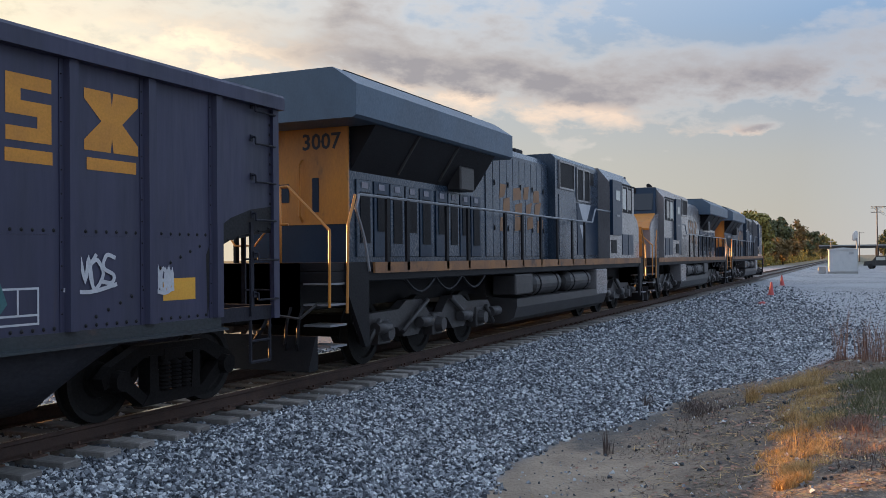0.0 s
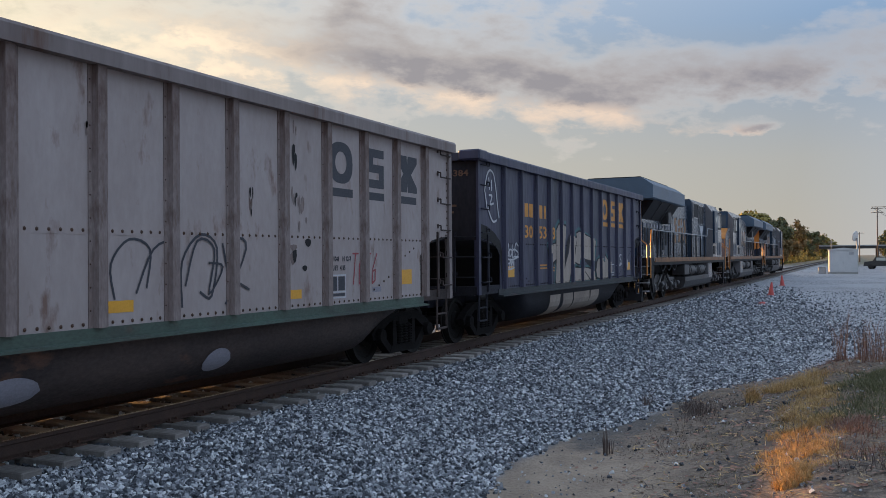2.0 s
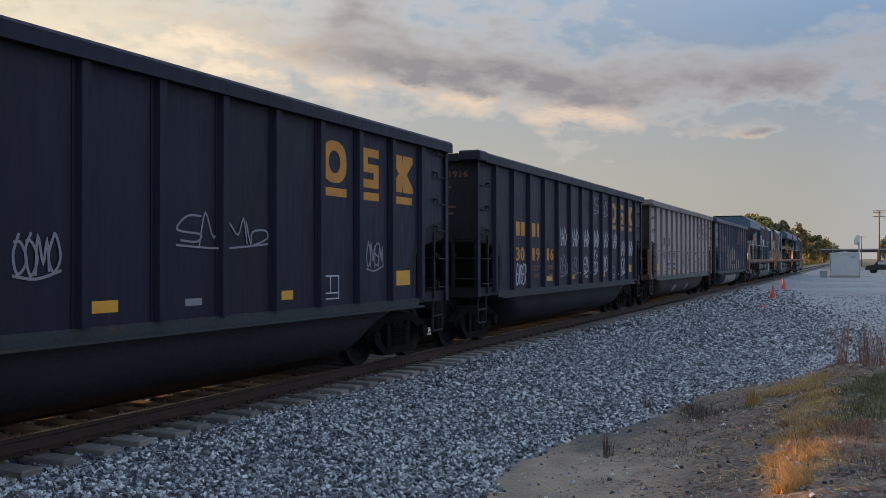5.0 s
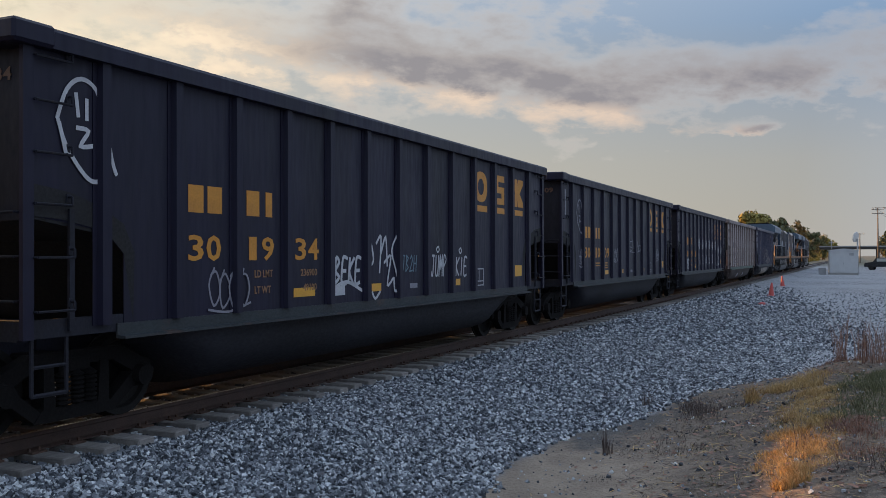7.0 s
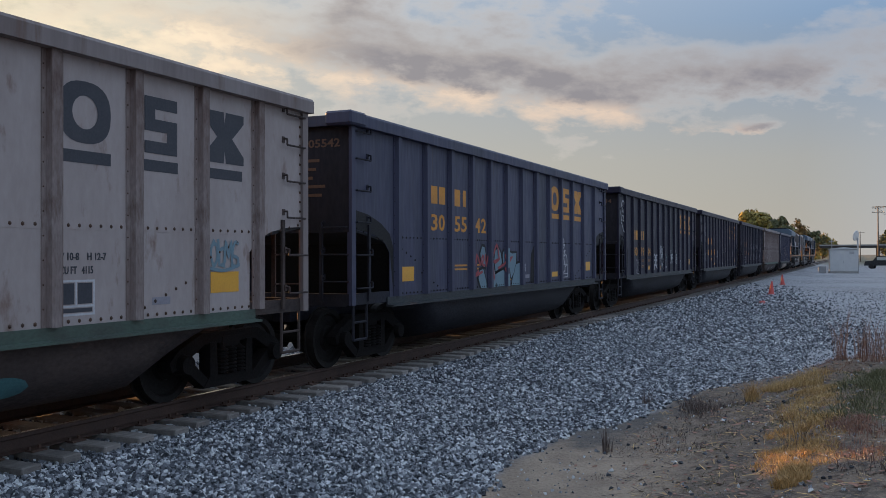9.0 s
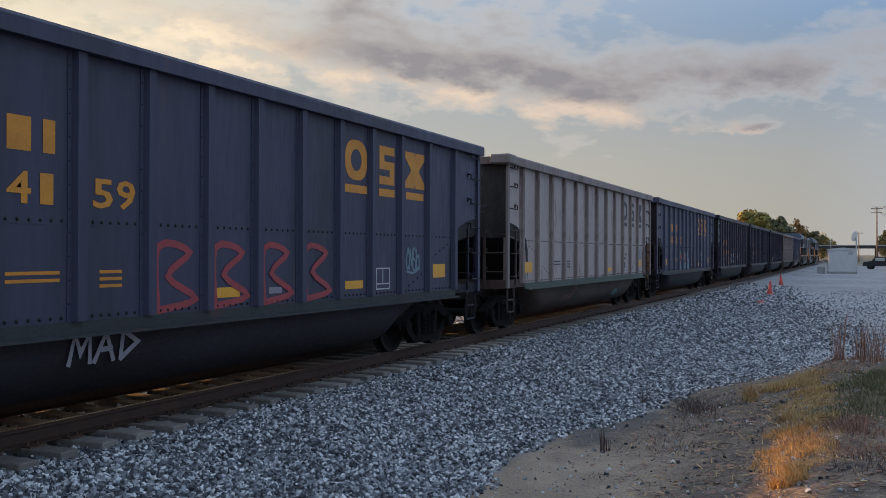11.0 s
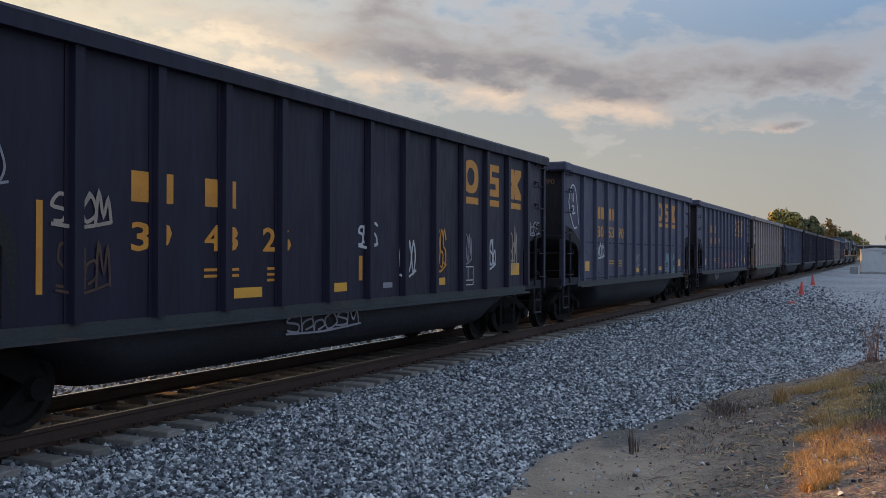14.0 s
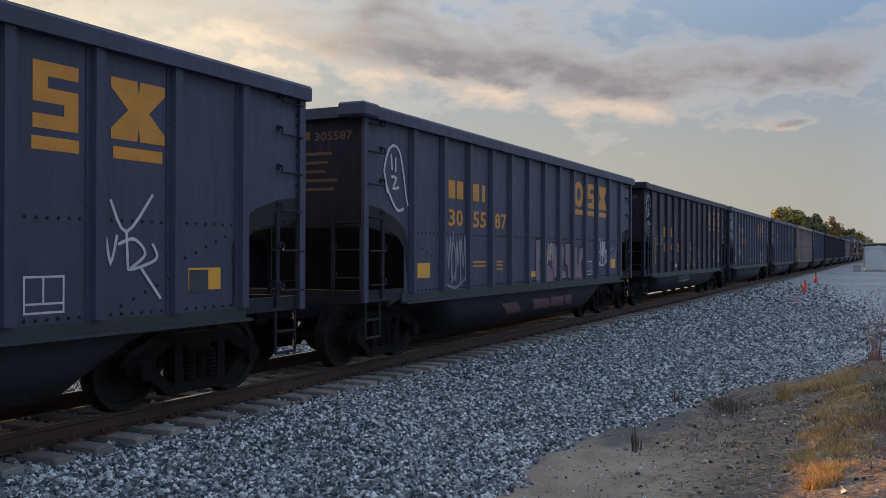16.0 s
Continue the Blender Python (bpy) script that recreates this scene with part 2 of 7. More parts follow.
M["loco_roof"] = material("loco_roof", (0.082, 0.125, 0.18), 0.45, 0, (0.06, 0.085, 0.12), 1.5, 0.7, 40, 0.25, 0.06, (1, 1, 0.6))
# glossy blue flanks painted grey: the silvery sky reflection is in the colour
M["loco_grey"] = material("loco_grey", (0.22, 0.205, 0.205), 0.28, 0, (0.12, 0.108, 0.105), 1.5, 0.7, 40, 0.2, 0.03, (1, 1, 0.4), coat=0.2)
M["loco_yellow"] = material("loco_yellow", (0.62, 0.25, 0.035), 0.4, 0, (0.34, 0.15, 0.05), 1.5, 0.7, 40, 0.25, 0.06, (1, 1, 0.4), (0.12, 0.07, 0.045), 0.62, spot_scale=3.0)
M["loco_dark"] = material("loco_dark", (0.015, 0.0145, 0.017), 0.6, 0, (0.010, 0.009, 0.010), 2.0, 0.7, 40, 0.3, 0.1, spec=0.2)
M["deck_orange"] = material("deck_orange", (0.36, 0.165, 0.055), 0.6, 0, (0.17, 0.085, 0.045), 1.6, 0.9, 40, 0.35, 0.06, (1, 1, 1), (0.07, 0.045, 0.035), 0.56, spot_scale=2.2)
M["loco_tank"] = material("loco_tank", (0.050, 0.046, 0.047), 0.5, 0, (0.026, 0.022, 0.020), 2.0, 0.8, 40, 0.3, 0.1)
M["handrail"] = material("handrail", (0.30, 0.31, 0.33), 0.4, 0.3, (0.2, 0.2, 0.21), 4, 0.6, 40, 0.3, 0.05)
M["glass"] = material("glass", (0.02, 0.024, 0.03), 0.06, 0, (0.03, 0.03, 0.035), 2, 0.3, 40, 0.1, 0.0)
# bright copy of glass: the light in the panes is put into the colour
M["glass_lit"] = material("glass_lit", (0.45, 0.46, 0.42), 0.2, 0, (0.35, 0.36, 0.34), 2, 0.3, 40, 0.1, 0.0)
M["rail"] = material("rail", (0.075, 0.042, 0.030), 0.75, 0.1, (0.045, 0.027, 0.021), 6, 0.8, 60, 0.4, 0.2)
M["rail_head"] = material("rail_head", (0.40, 0.39, 0.38), 0.3, 1.0, (0.28, 0.25, 0.23), 6, 0.5, 60, 0.2, 0.05)
M["tie"] = material("tie", (0.33, 0.305, 0.28), 0.9, 0, (0.21, 0.185, 0.165), 5, 0.8, 50, 0.5, 0.5, (0.6, 4, 4), vary=0.25)
M["tree_bark"] = material("tree_bark", (0.10, 0.075, 0.055), 0.9, 0, (0.06, 0.045, 0.035), 5, 0.7, 40, 0.4, 0.4)
M["leaf_gold"] = material("leaf_gold", (0.30, 0.23, 0.05), 0.7, 0, (0.18, 0.18, 0.045), 0.5, 0.8, 9, 0.3, 0, vary=0.4, island=True)
M["leaf_rust"] = material("leaf_rust", (0.26, 0.16, 0.055), 0.7, 0, (0.16, 0.12, 0.045), 0.5, 0.8, 9, 0.3, 0, vary=0.4, island=True)
M["leaf_green"] = material("leaf_green", (0.13, 0.135, 0.05), 0.7, 0, (0.09, 0.09, 0.042), 0.5, 0.8, 9, 0.3, 0, vary=0.4, island=True)
M["dry_grass"] = material("dry_grass", (0.56, 0.40, 0.17), 0.7, 0, (0.40, 0.21, 0.07), 2, 0.7, 30, 0.2, 0, vary=0.35, island=True)
M["red_grass"] = material("red_grass", (0.30, 0.165, 0.11), 0.7, 0, (0.24, 0.115, 0.085), 2, 0.7, 30, 0.2, 0, vary=0.35, island=True)
M["green_grass"] = material("green_grass", (0.15, 0.155, 0.07), 0.7, 0, (0.11, 0.105, 0.05), 2, 0.7, 30, 0.2, 0, vary=0.35, island=True)
M["weed_dark"] = material("weed_dark", (0.13, 0.095, 0.08), 0.8, 0, (0.09, 0.065, 0.055), 2, 0.7, 30, 0.2, 0, vary=0.3, island=True)
M["cone"] = material("cone", (0.60, 0.10, 0.085), 0.5, 0, (0.48, 0.08, 0.07), 4, 0.5, 40, 0.2, 0.05)
M["bungalow"] = material("bungalow", (0.58, 0.58, 0.57), 0.45, 0.3, (0.48, 0.48, 0.48), 1.2, 0.6, 30, 0.15, 0.05)
M["concrete"] = material("concrete", (0.38, 0.37, 0.35), 0.85, 0, (0.28, 0.27, 0.25), 2, 0.7, 40, 0.3, 0.2)
M["galvanised"] = material("galvanised", (0.42, 0.42, 0.42), 0.5, 0.5, (0.3, 0.3, 0.3), 3, 0.6, 40, 0.3, 0.05)
M["dish"] = material("dish", (0.78, 0.74, 0.68), 0.5, 0, (0.65, 0.62, 0.58), 3, 0.5, 40, 0.2, 0.05)
M["pole_wood"] = material("pole_wood", (0.19, 0.15, 0.12), 0.85, 0, (0.13, 0.1, 0.08), 3, 0.7, 40, 0.3, 0.2, (3, 3, 0.3))
M["wire"] = material("wire", (0.03, 0.03, 0.03), 0.6, 0.3)
M["vehicle_dark"] = material("vehicle_dark", (0.03, 0.032, 0.035), 0.25, 0, (0.02, 0.02, 0.022), 1.5, 0.5, 40, 0.1, 0.0, coat=0.3)


def stone_material():
    """Crushed stone: every piece its own grey, from near black to pale; the darkest also imitate shaded gaps."""
    m = bpy.data.materials.new("stone")
    m.use_nodes = True
    nt = m.node_tree
    N, L = nt.nodes.new, nt.links.new
    b = nt.nodes["Principled BSDF"]
    rp = N("ShaderNodeValToRGB")
    e = rp.color_ramp.elements
    for k in range(3):
        e.new(0.5)
    for el, (p, c) in zip(e, ((0.0, (0.03, 0.034, 0.042)), (0.35, (0.12, 0.126, 0.14)), (0.62, (0.31, 0.315, 0.33)), (0.85, (0.64, 0.64, 0.64)), (1.0, (0.92, 0.91, 0.88)))):
        el.position, el.color = p, (*c, 1)
    L(N("ShaderNodeNewGeometry").outputs["Random Per Island"], rp.inputs[0])
    n = N("ShaderNodeTexNoise")
    n.inputs["Scale"].default_value, n.inputs["Detail"].default_value = 70, 4
    L(N("ShaderNodeTexCoord").outputs["Object"], n.inputs["Vector"])
    mx = N("ShaderNodeMix")
    mx.data_type, mx.blend_type = "RGBA", "MULTIPLY"
    mx.inputs[0].default_value = 0.6
    L(rp.outputs[0], mx.inputs[6])
    L(n.outputs["Fac"], mx.inputs[7])
    g = N("ShaderNodeMix")
    g.data_type, g.blend_type = "RGBA", "MULTIPLY"
    g.inputs[0].default_value = 1.0
    g.inputs[7].default_value = (1.16, 1.19, 1.22, 1)
    L(mx.outputs[2], g.inputs[6])
    L(g.outputs[2], b.inputs["Base Color"])
    b.inputs["Roughness"].default_value = 0.8
    return m


M["stone"] = stone_material()


def brick_material():
    m = bpy.data.materials.new("brick")
    m.use_nodes = True
    nt = m.node_tree
    b = nt.nodes["Principled BSDF"]
    t = nt.nodes.new("ShaderNodeTexBrick")
    mp = nt.nodes.new("ShaderNodeMapping")
    tc = nt.nodes.new("ShaderNodeTexCoord")
    mp.inputs["Rotation"].default_value = (radians(90), 0, 0)
    nt.links.new(tc.outputs["Object"], mp.inputs[0])
    nt.links.new(mp.outputs[0], t.inputs["Vector"])
    t.inputs["Color1"].default_value, t.inputs["Color2"].default_value = (0.30, 0.12, 0.085, 1), (0.20, 0.08, 0.06, 1)
    t.inputs["Mortar"].default_value = (0.45, 0.42, 0.38, 1)
    t.inputs["Scale"].default_value, t.inputs["Brick Width"].default_value, t.inputs["Row Height"].default_value = 1.0, 0.21, 0.075
    t.inputs["Mortar Size"].default_value = 0.008
    nt.links.new(t.outputs["Color"], b.inputs["Base Color"])
    bp = nt.nodes.new("ShaderNodeBump")
    bp.inputs["Strength"].default_value, bp.inputs["Distance"].default_value, bp.invert = 0.5, 0.01, True
    nt.links.new(t.outputs["Fac"], bp.inputs["Height"])
    nt.links.new(bp.outputs[0], b.inputs["Normal"])
    b.inputs["Roughness"].default_value = 0.85
    return m


M["brick"] = brick_material()


def ground_material():
    """Gravel lot, sand strip, soil mound: chosen by place, with grain at several sizes."""
    m = bpy.data.materials.new("ground")
    m.use_nodes = True
    nt = m.node_tree
    N, L = nt.nodes.new, nt.links.new
    b = nt.nodes["Principled BSDF"]
    tc = N("ShaderNodeTexCoord").outputs["Object"]
    sp = N("ShaderNodeSeparateXYZ")
    L(tc, sp.inputs[0])

    def nz(sc, det=6, rough=0.6):
        n = N("ShaderNodeTexNoise")
        n.inputs["Scale"].default_value, n.inputs["Detail"].default_value, n.inputs["Roughness"].default_value = sc, det, rough
        L(tc, n.inputs["Vector"])
        return n.outputs["Fac"]

    def ma(op, a, c, d=None):
        n = N("ShaderNodeMath")
        n.operation = op
        for i, v in enumerate((a, c)):
            if isinstance(v, (int, float)):
                n.inputs[i].default_value = v
            else:
                L(v, n.inputs[i])
        return n.outputs[0]

    def rg(v, a, c, o0=0.0, o1=1.0):
        n = N("ShaderNodeMapRange")
        n.interpolation_type = "SMOOTHSTEP"
        for k, q in (("From Min", a), ("From Max", c), ("To Min", o0), ("To Max", o1)):
            n.inputs[k].default_value = q
        L(v, n.inputs[0])
        return n.outputs[0]

    def mix(f, a, c):
        n = N("ShaderNodeMix")
        n.data_type = "RGBA"
        for s, v in ((n.inputs[0], f), (n.inputs[6], a), (n.inputs[7], c)):
            if isinstance(v, (int, float)):
                s.default_value = v
            elif isinstance(v, tuple):
                s.default_value = (*v, 1)
            else:
                L(v, s)
        return n.outputs[2]

    wob = ma("SUBTRACT", nz(1.1, 7), 0.5)
    bend = rg(sp.outputs[0], 10.6, 14.5, 0.0, 0.95)
    yy = ma("ADD", ma("ADD", sp.outputs[1], bend), ma("MULTIPLY", wob, 0.9))
    xx = ma("ADD", sp.outputs[0], ma("MULTIPLY", wob, 4.0))
    vor = N("ShaderNodeTexVoronoi")
    vor.inputs["Scale"].default_value = 19
    L(tc, vor.inputs["Vector"])
    vs = N("ShaderNodeSeparateColor")
    L(vor.outputs["Color"], vs.inputs[0])
    gravel = mix(vs.outputs[0], (0.11, 0.112, 0.122), (0.46, 0.455, 0.46))
    gravel = mix(rg(nz(0.12, 4), 0.4, 0.62, 0, 0.75), gravel, (0.36, 0.365, 0.38))
    gravel = mix(rg(nz(1.1, 5), 0.56, 0.72, 0, 0.5), gravel, (0.20, 0.18, 0.16))
    sand = mix(rg(nz(1.5), 0.35, 0.7), (0.36, 0.285, 0.21), (0.25, 0.195, 0.145))
    sand = mix(rg(nz(45, 3), 0.45, 0.8, 0, 0.4), sand, (0.15, 0.115, 0.085))
    sand = mix(rg(nz(5, 6, 0.7), 0.60, 0.72, 0, 0.6), sand, (0.15, 0.125, 0.105))
    soil = mix(rg(nz(2.2), 0.35, 0.65), (0.20, 0.155, 0.115), (0.095, 0.078, 0.066))
    soil = mix(rg(nz(14, 6, 0.75), 0.45, 0.62, 0, 0.75), soil, (0.29, 0.225, 0.165))
    soil = mix(rg(nz(30, 5, 0.8), 0.5, 0.64, 0, 0.7), soil, (0.05, 0.042, 0.037))
    soil = mix(rg(nz(60, 2), 0.66, 0.72, 0, 0.8), soil, (0.48, 0.45, 0.41))
    near = rg(xx, 15.5, 18.5, 1.0, 0.0)
    col = mix(ma("MULTIPLY", near, rg(yy, -4.85, -4.55, 1.0, 0.0)), gravel, sand)
    past = ma("MULTIPLY", rg(xx, 10.2, 12.2, 0.0, 0.95), rg(yy, -4.9, -4.5, 1.0, 0.0))
    soily = ma("MAXIMUM", past, rg(ma("ADD", sp.outputs[1], wob), -7.0, -6.2, 1.0, 0.0))
    col = mix(ma("MULTIPLY", near, soily), col, soil)
    damp = ma("MULTIPLY", ma("MULTIPLY", rg(xx, 10.6, 11.4, 0.0, 1.0), rg(xx, 13.2, 14.8, 1.0, 0.0)), ma("MULTIPLY", rg(yy, -5.4, -5.0, 0.0, 1.0), rg(yy, -4.6, -4.3, 1.0, 0.0)))
    col = mix(ma("MULTIPLY", damp, 0.7), col, (0.085, 0.082, 0.08))
    # ground under the ballast darkened in colour, as shade between the stones
    bed = ma("MULTIPLY", rg(sp.outputs[1], -4.9, -4.5, 0.0, 0.8), rg(sp.outputs[0], 20.0, 42.0, 1.0, 0.0))
    col = mix(bed, col, (0.085, 0.087, 0.095))
    far = rg(sp.outputs[1], 6.0, 12.0, 0.0, 1.0)
    grass = mix(rg(nz(0.3), 0.4, 0.6), (0.12, 0.115, 0.05), (0.17, 0.14, 0.075))
    col = mix(far, col, grass)
    col = mix(rg(sp.outputs[0], 150, 260, 0, 0.8), col, grass)
    L(col, b.inputs["Base Color"])
    b.inputs["Roughness"].default_value = 0.95
    bp = N("ShaderNodeBump")
    bp.inputs["Strength"].default_value, bp.inputs["Distance"].default_value = 0.7, 0.03
    L(ma("ADD", ma("MULTIPLY", vor.outputs["Distance"], 0.8), nz(25, 5)), bp.inputs["Height"])
    L(bp.outputs[0], b.inputs["Normal"])
    return m


M["ground"] = ground_material()


# ---- mesh tools ----
def box(bm, x0, x1, y0, y1, z0, z1, bevel=0.0):
    vs = [bm.verts.new(p) for p in ((x0, y0, z0), (x1, y0, z0), (x1, y1, z0), (x0, y1, z0), (x0, y0, z1), (x1, y0, z1), (x1, y1, z1), (x0, y1, z1))]
    fs = [bm.faces.new([vs[i] for i in f]) for f in ((3, 2, 1, 0), (4, 5, 6, 7), (0, 1, 5, 4), (1, 2, 6, 5), (2, 3, 7, 6), (3, 0, 4, 7))]
    if bevel:
        es = list({e for f in fs for e in f.edges})
        bmesh.ops.bevel(bm, geom=es, offset=bevel, segments=1, affect="EDGES")
    return bm


def prism(bm, pts, axis, a, b):
    """Extrude a flat outline (u, w) along an axis from a to b."""
    def at(u, w, s):
        return {"x": (s, u, w), "y": (u, s, w), "z": (u, w, s)}[axis]
    A = [bm.verts.new(at(u, w, a)) for u, w in pts]
    B = [bm.verts.new(at(u, w, b)) for u, w in pts]
    n = len(pts)
    fs = [bm.faces.new(A), bm.faces.new(B[::-1])]
    for i in range(n):
        fs.append(bm.faces.new((A[(i + 1) % n], A[i], B[i], B[(i + 1) % n])))
    bmesh.ops.recalc_face_normals(bm, faces=fs)
    return bm


def rod(bm, p, q, r, n=8, r2=None):
    p, q = Vector(p), Vector(q)
    d = (q - p).normalized()
    u = d.orthogonal().normalized()
    v = d.cross(u)
    r2 = r if r2 is None else r2
    A, B = [], []
    for i in range(n):
        a = 2 * math.pi * i / n
        o = u * math.cos(a) + v * math.sin(a)
        A.append(bm.verts.new(p + o * r))
        B.append(bm.verts.new(q + o * r2))
    for i in range(n):
        j = (i + 1) % n
        bm.faces.new((A[i], A[j], B[j], B[i])).smooth = n > 6
    bm.faces.new(A[::-1])
    bm.faces.new(B)
    return bm


def tube(bm, pts, r, n=6):
    for a, b in zip(pts, pts[1:]):
        rod(bm, a, b, r, n)
    return bm


def lathe(bm, prof, axis_at, n=24, axis="y"):
    """Turn a profile of (along, radius) about an axis."""
    rings = []
    for s, r in prof:
        ring = []
        for i in range(n):
            a = 2 * math.pi * i / n
            c, d = r * math.cos(a), r * math.sin(a)
            off = {"y": (c, s, d), "x": (s, c, d), "z": (c, d, s)}[axis]
            ring.append(bm.verts.new(Vector(axis_at) + Vector(off)))
        rings.append(ring)
    fs = []
    for A, B in zip(rings, rings[1:]):
        for i in range(n):
            j = (i + 1) % n
            fs.append(bm.faces.new((A[i], A[j], B[j], B[i])))
    fs.append(bm.faces.new(rings[0]))
    fs.append(bm.faces.new(rings[-1]))
    bmesh.ops.recalc_face_normals(bm, faces=fs)
    return bm


def mesh_of(name, bm, mat):
    me = bpy.data.meshes.new(name)
    bm.to_mesh(me)
    bm.free()
    me.materials.append(mat)
    return me


def part(name, bm, mat, parent, label="", at=None):
    """Link a bmesh (or a finished mesh) as one object under a thing or a part."""
    me = bm if isinstance(bm, bpy.types.Mesh) else mesh_of(name, bm, mat)
    ob = new(name, me)
    ob.parent = parent
    if at is not None:
        ob.matrix_basis = at
    if label:
        tagged(ob, label)
    return ob


def B():
    return bmesh.new()


def quad_mesh(name, verts, faces, mat):
    me = bpy.data.meshes.new(name)
    me.from_pydata(verts.tolist() if hasattr(verts, "tolist") else verts, [], faces.tolist() if hasattr(faces, "tolist") else faces)
    me.materials.append(mat)
    return me


def words(text, size, mat, width=None):
    """Flat lettering as a mesh, in its own x-y plane, starting at the origin."""
    cu = bpy.data.curves.new("lettering", "FONT")
    cu.body, cu.size, cu.resolution_u, cu.extrude, cu.offset = text, size, 2, 0.002, 0.018 * size
    ob = new("lettering", cu)
    bpy.context.view_layer.update()
    me = bpy.data.meshes.new_from_object(ob.evaluated_get(bpy.context.evaluated_depsgraph_get()))
    bpy.data.objects.remove(ob)
    if width:
        xs = [v.co.x for v in me.vertices]
        k = width / max(1e-6, max(xs) - min(xs))
        lo = min(xs)
        for v in me.vertices:
            v.co.x = (v.co.x - lo) * k
    me.name = "lettering"
    me.materials.clear()
    me.materials.append(mat)
    return me


# ---- ground and track ----
def step(v, a, b):
    t = np.clip((v - a) / (b - a), 0, 1)
    return t * t * (3 - 2 * t)


def ground_z(x, y):
    """Height of the ground: ballast bed, foot of the slope, lot, and the soil mound on which the camera stands."""
    x, y = np.asarray(x, float), np.asarray(y, float)
    a = np.abs(y)
    z = -0.27 - 0.35 * np.clip((a - 1.75) / 2.9, 0, 1)
    z = z + 0.17 * step(x, 20, 70) * step(-y, 2.5, 5.0)
    mound = step(-y, 5.8, 8.7) * (1 - step(x + 0.4 * np.sin(y * 1.7), 16.0, 19.5))
    z = z + mound * (0.58 + 0.03 * np.sin(x * 1.3 + y) + 0.03 * np.sin(x * 3.1 - y * 2.3) + 0.02 * np.sin(x * 6.3 + y * 4.1) * np.sin(y * 7.0 - x * 2.0))
    z = z + 0.05 * step(-y, 5.2, 6.2) * step(x, 9.5, 12) * (1 - step(x, 16, 18)) * (1 + np.sin(x * 4.0 + 2.0 * np.sin(y * 5.0)) * 0.5)
    z = z + 0.012 * np.sin(x * 2.1 + 1.3 * y) * np.sin(y * 2.7 - 0.6 * x) * (a > 2)
    return z


def build_ground():
    xs = np.concatenate([[-2500, -600, -150, -60], np.arange(-30, 3, 1.0), np.arange(3, 24, 0.2), np.arange(24, 80, 1.0), np.array([80, 100, 130, 170, 230, 320, 500, 900, 1800, 4000.0])])
    ys = np.concatenate([[-3000, -900, -300, -100, -40], np.arange(-20, -10, 1.0), np.arange(-10, 3, 0.2), np.arange(3, 10, 1.0), np.array([10, 15, 25, 50, 120, 400, 1200, 3500.0])])
    X, Y = np.meshgrid(xs, ys, indexing="ij")
    V = np.stack([X, Y, ground_z(X, Y)], -1).reshape(-1, 3)
    n, m = len(xs), len(ys)
    i, j = np.meshgrid(np.arange(n - 1), np.arange(m - 1), indexing="ij")
    a = (i * m + j).ravel()
    F = np.stack([a, a + m, a + m + 1, a + 1], -1)
    g = new("ground", quad_mesh("ground", V, F, M["ground"]))
    for p in g.data.polygons:
        p.use_smooth = True
    tagged(g, "gravel lot with a bare sand strip and weedy soil mound", "ground", kind="structure")


build_ground()

STONE_V = np.array([(-1, -.8, -.7), (.9, -1, -.6), (1, .8, -.8), (-.8, 1, -.7), (-.6, -.7, .7), (.8, -.6, .5), (.6, .7, .8), (-.9, .6, .5)]) * 0.5
STONE_F = np.array([(0, 3, 2, 1), (4, 5, 6, 7), (0, 1, 5, 4), (1, 2, 6, 5), (2, 3, 7, 6), (3, 0, 4, 7)])


def stones(name, pos, size, rng, mat, label, lift=0.2):
    """Many angular stones as one mesh."""
    n = len(pos)
    q = rng.normal(size=(n, 4))
    q /= np.linalg.norm(q, axis=1)[:, None]
    w, x, y, z = q.T
    R = np.stack([1 - 2 * (y * y + z * z), 2 * (x * y - z * w), 2 * (x * z + y * w), 2 * (x * y + z * w), 1 - 2 * (x * x + z * z), 2 * (y * z - x * w),
                  2 * (x * z - y * w), 2 * (y * z + x * w), 1 - 2 * (x * x + y * y)], -1).reshape(n, 3, 3)
    v = STONE_V[None] * (1 + rng.uniform(-0.35, 0.35, (n, 8, 3))) * rng.uniform(0.6, 1.25, (n, 1, 3)) * size[:, None, None]
    v = np.einsum("nij,nkj->nki", R, v) + pos[:, None, :] + np.array([0, 0, 1]) * (size * lift)[:, None, None]
    F = STONE_F[None] + (np.arange(n) * 8)[:, None, None]
    ob = new(name, quad_mesh(name, v.reshape(-1, 3), F.reshape(-1, 4), mat))
    return tagged(ob, label, "stones", kind="stuff")


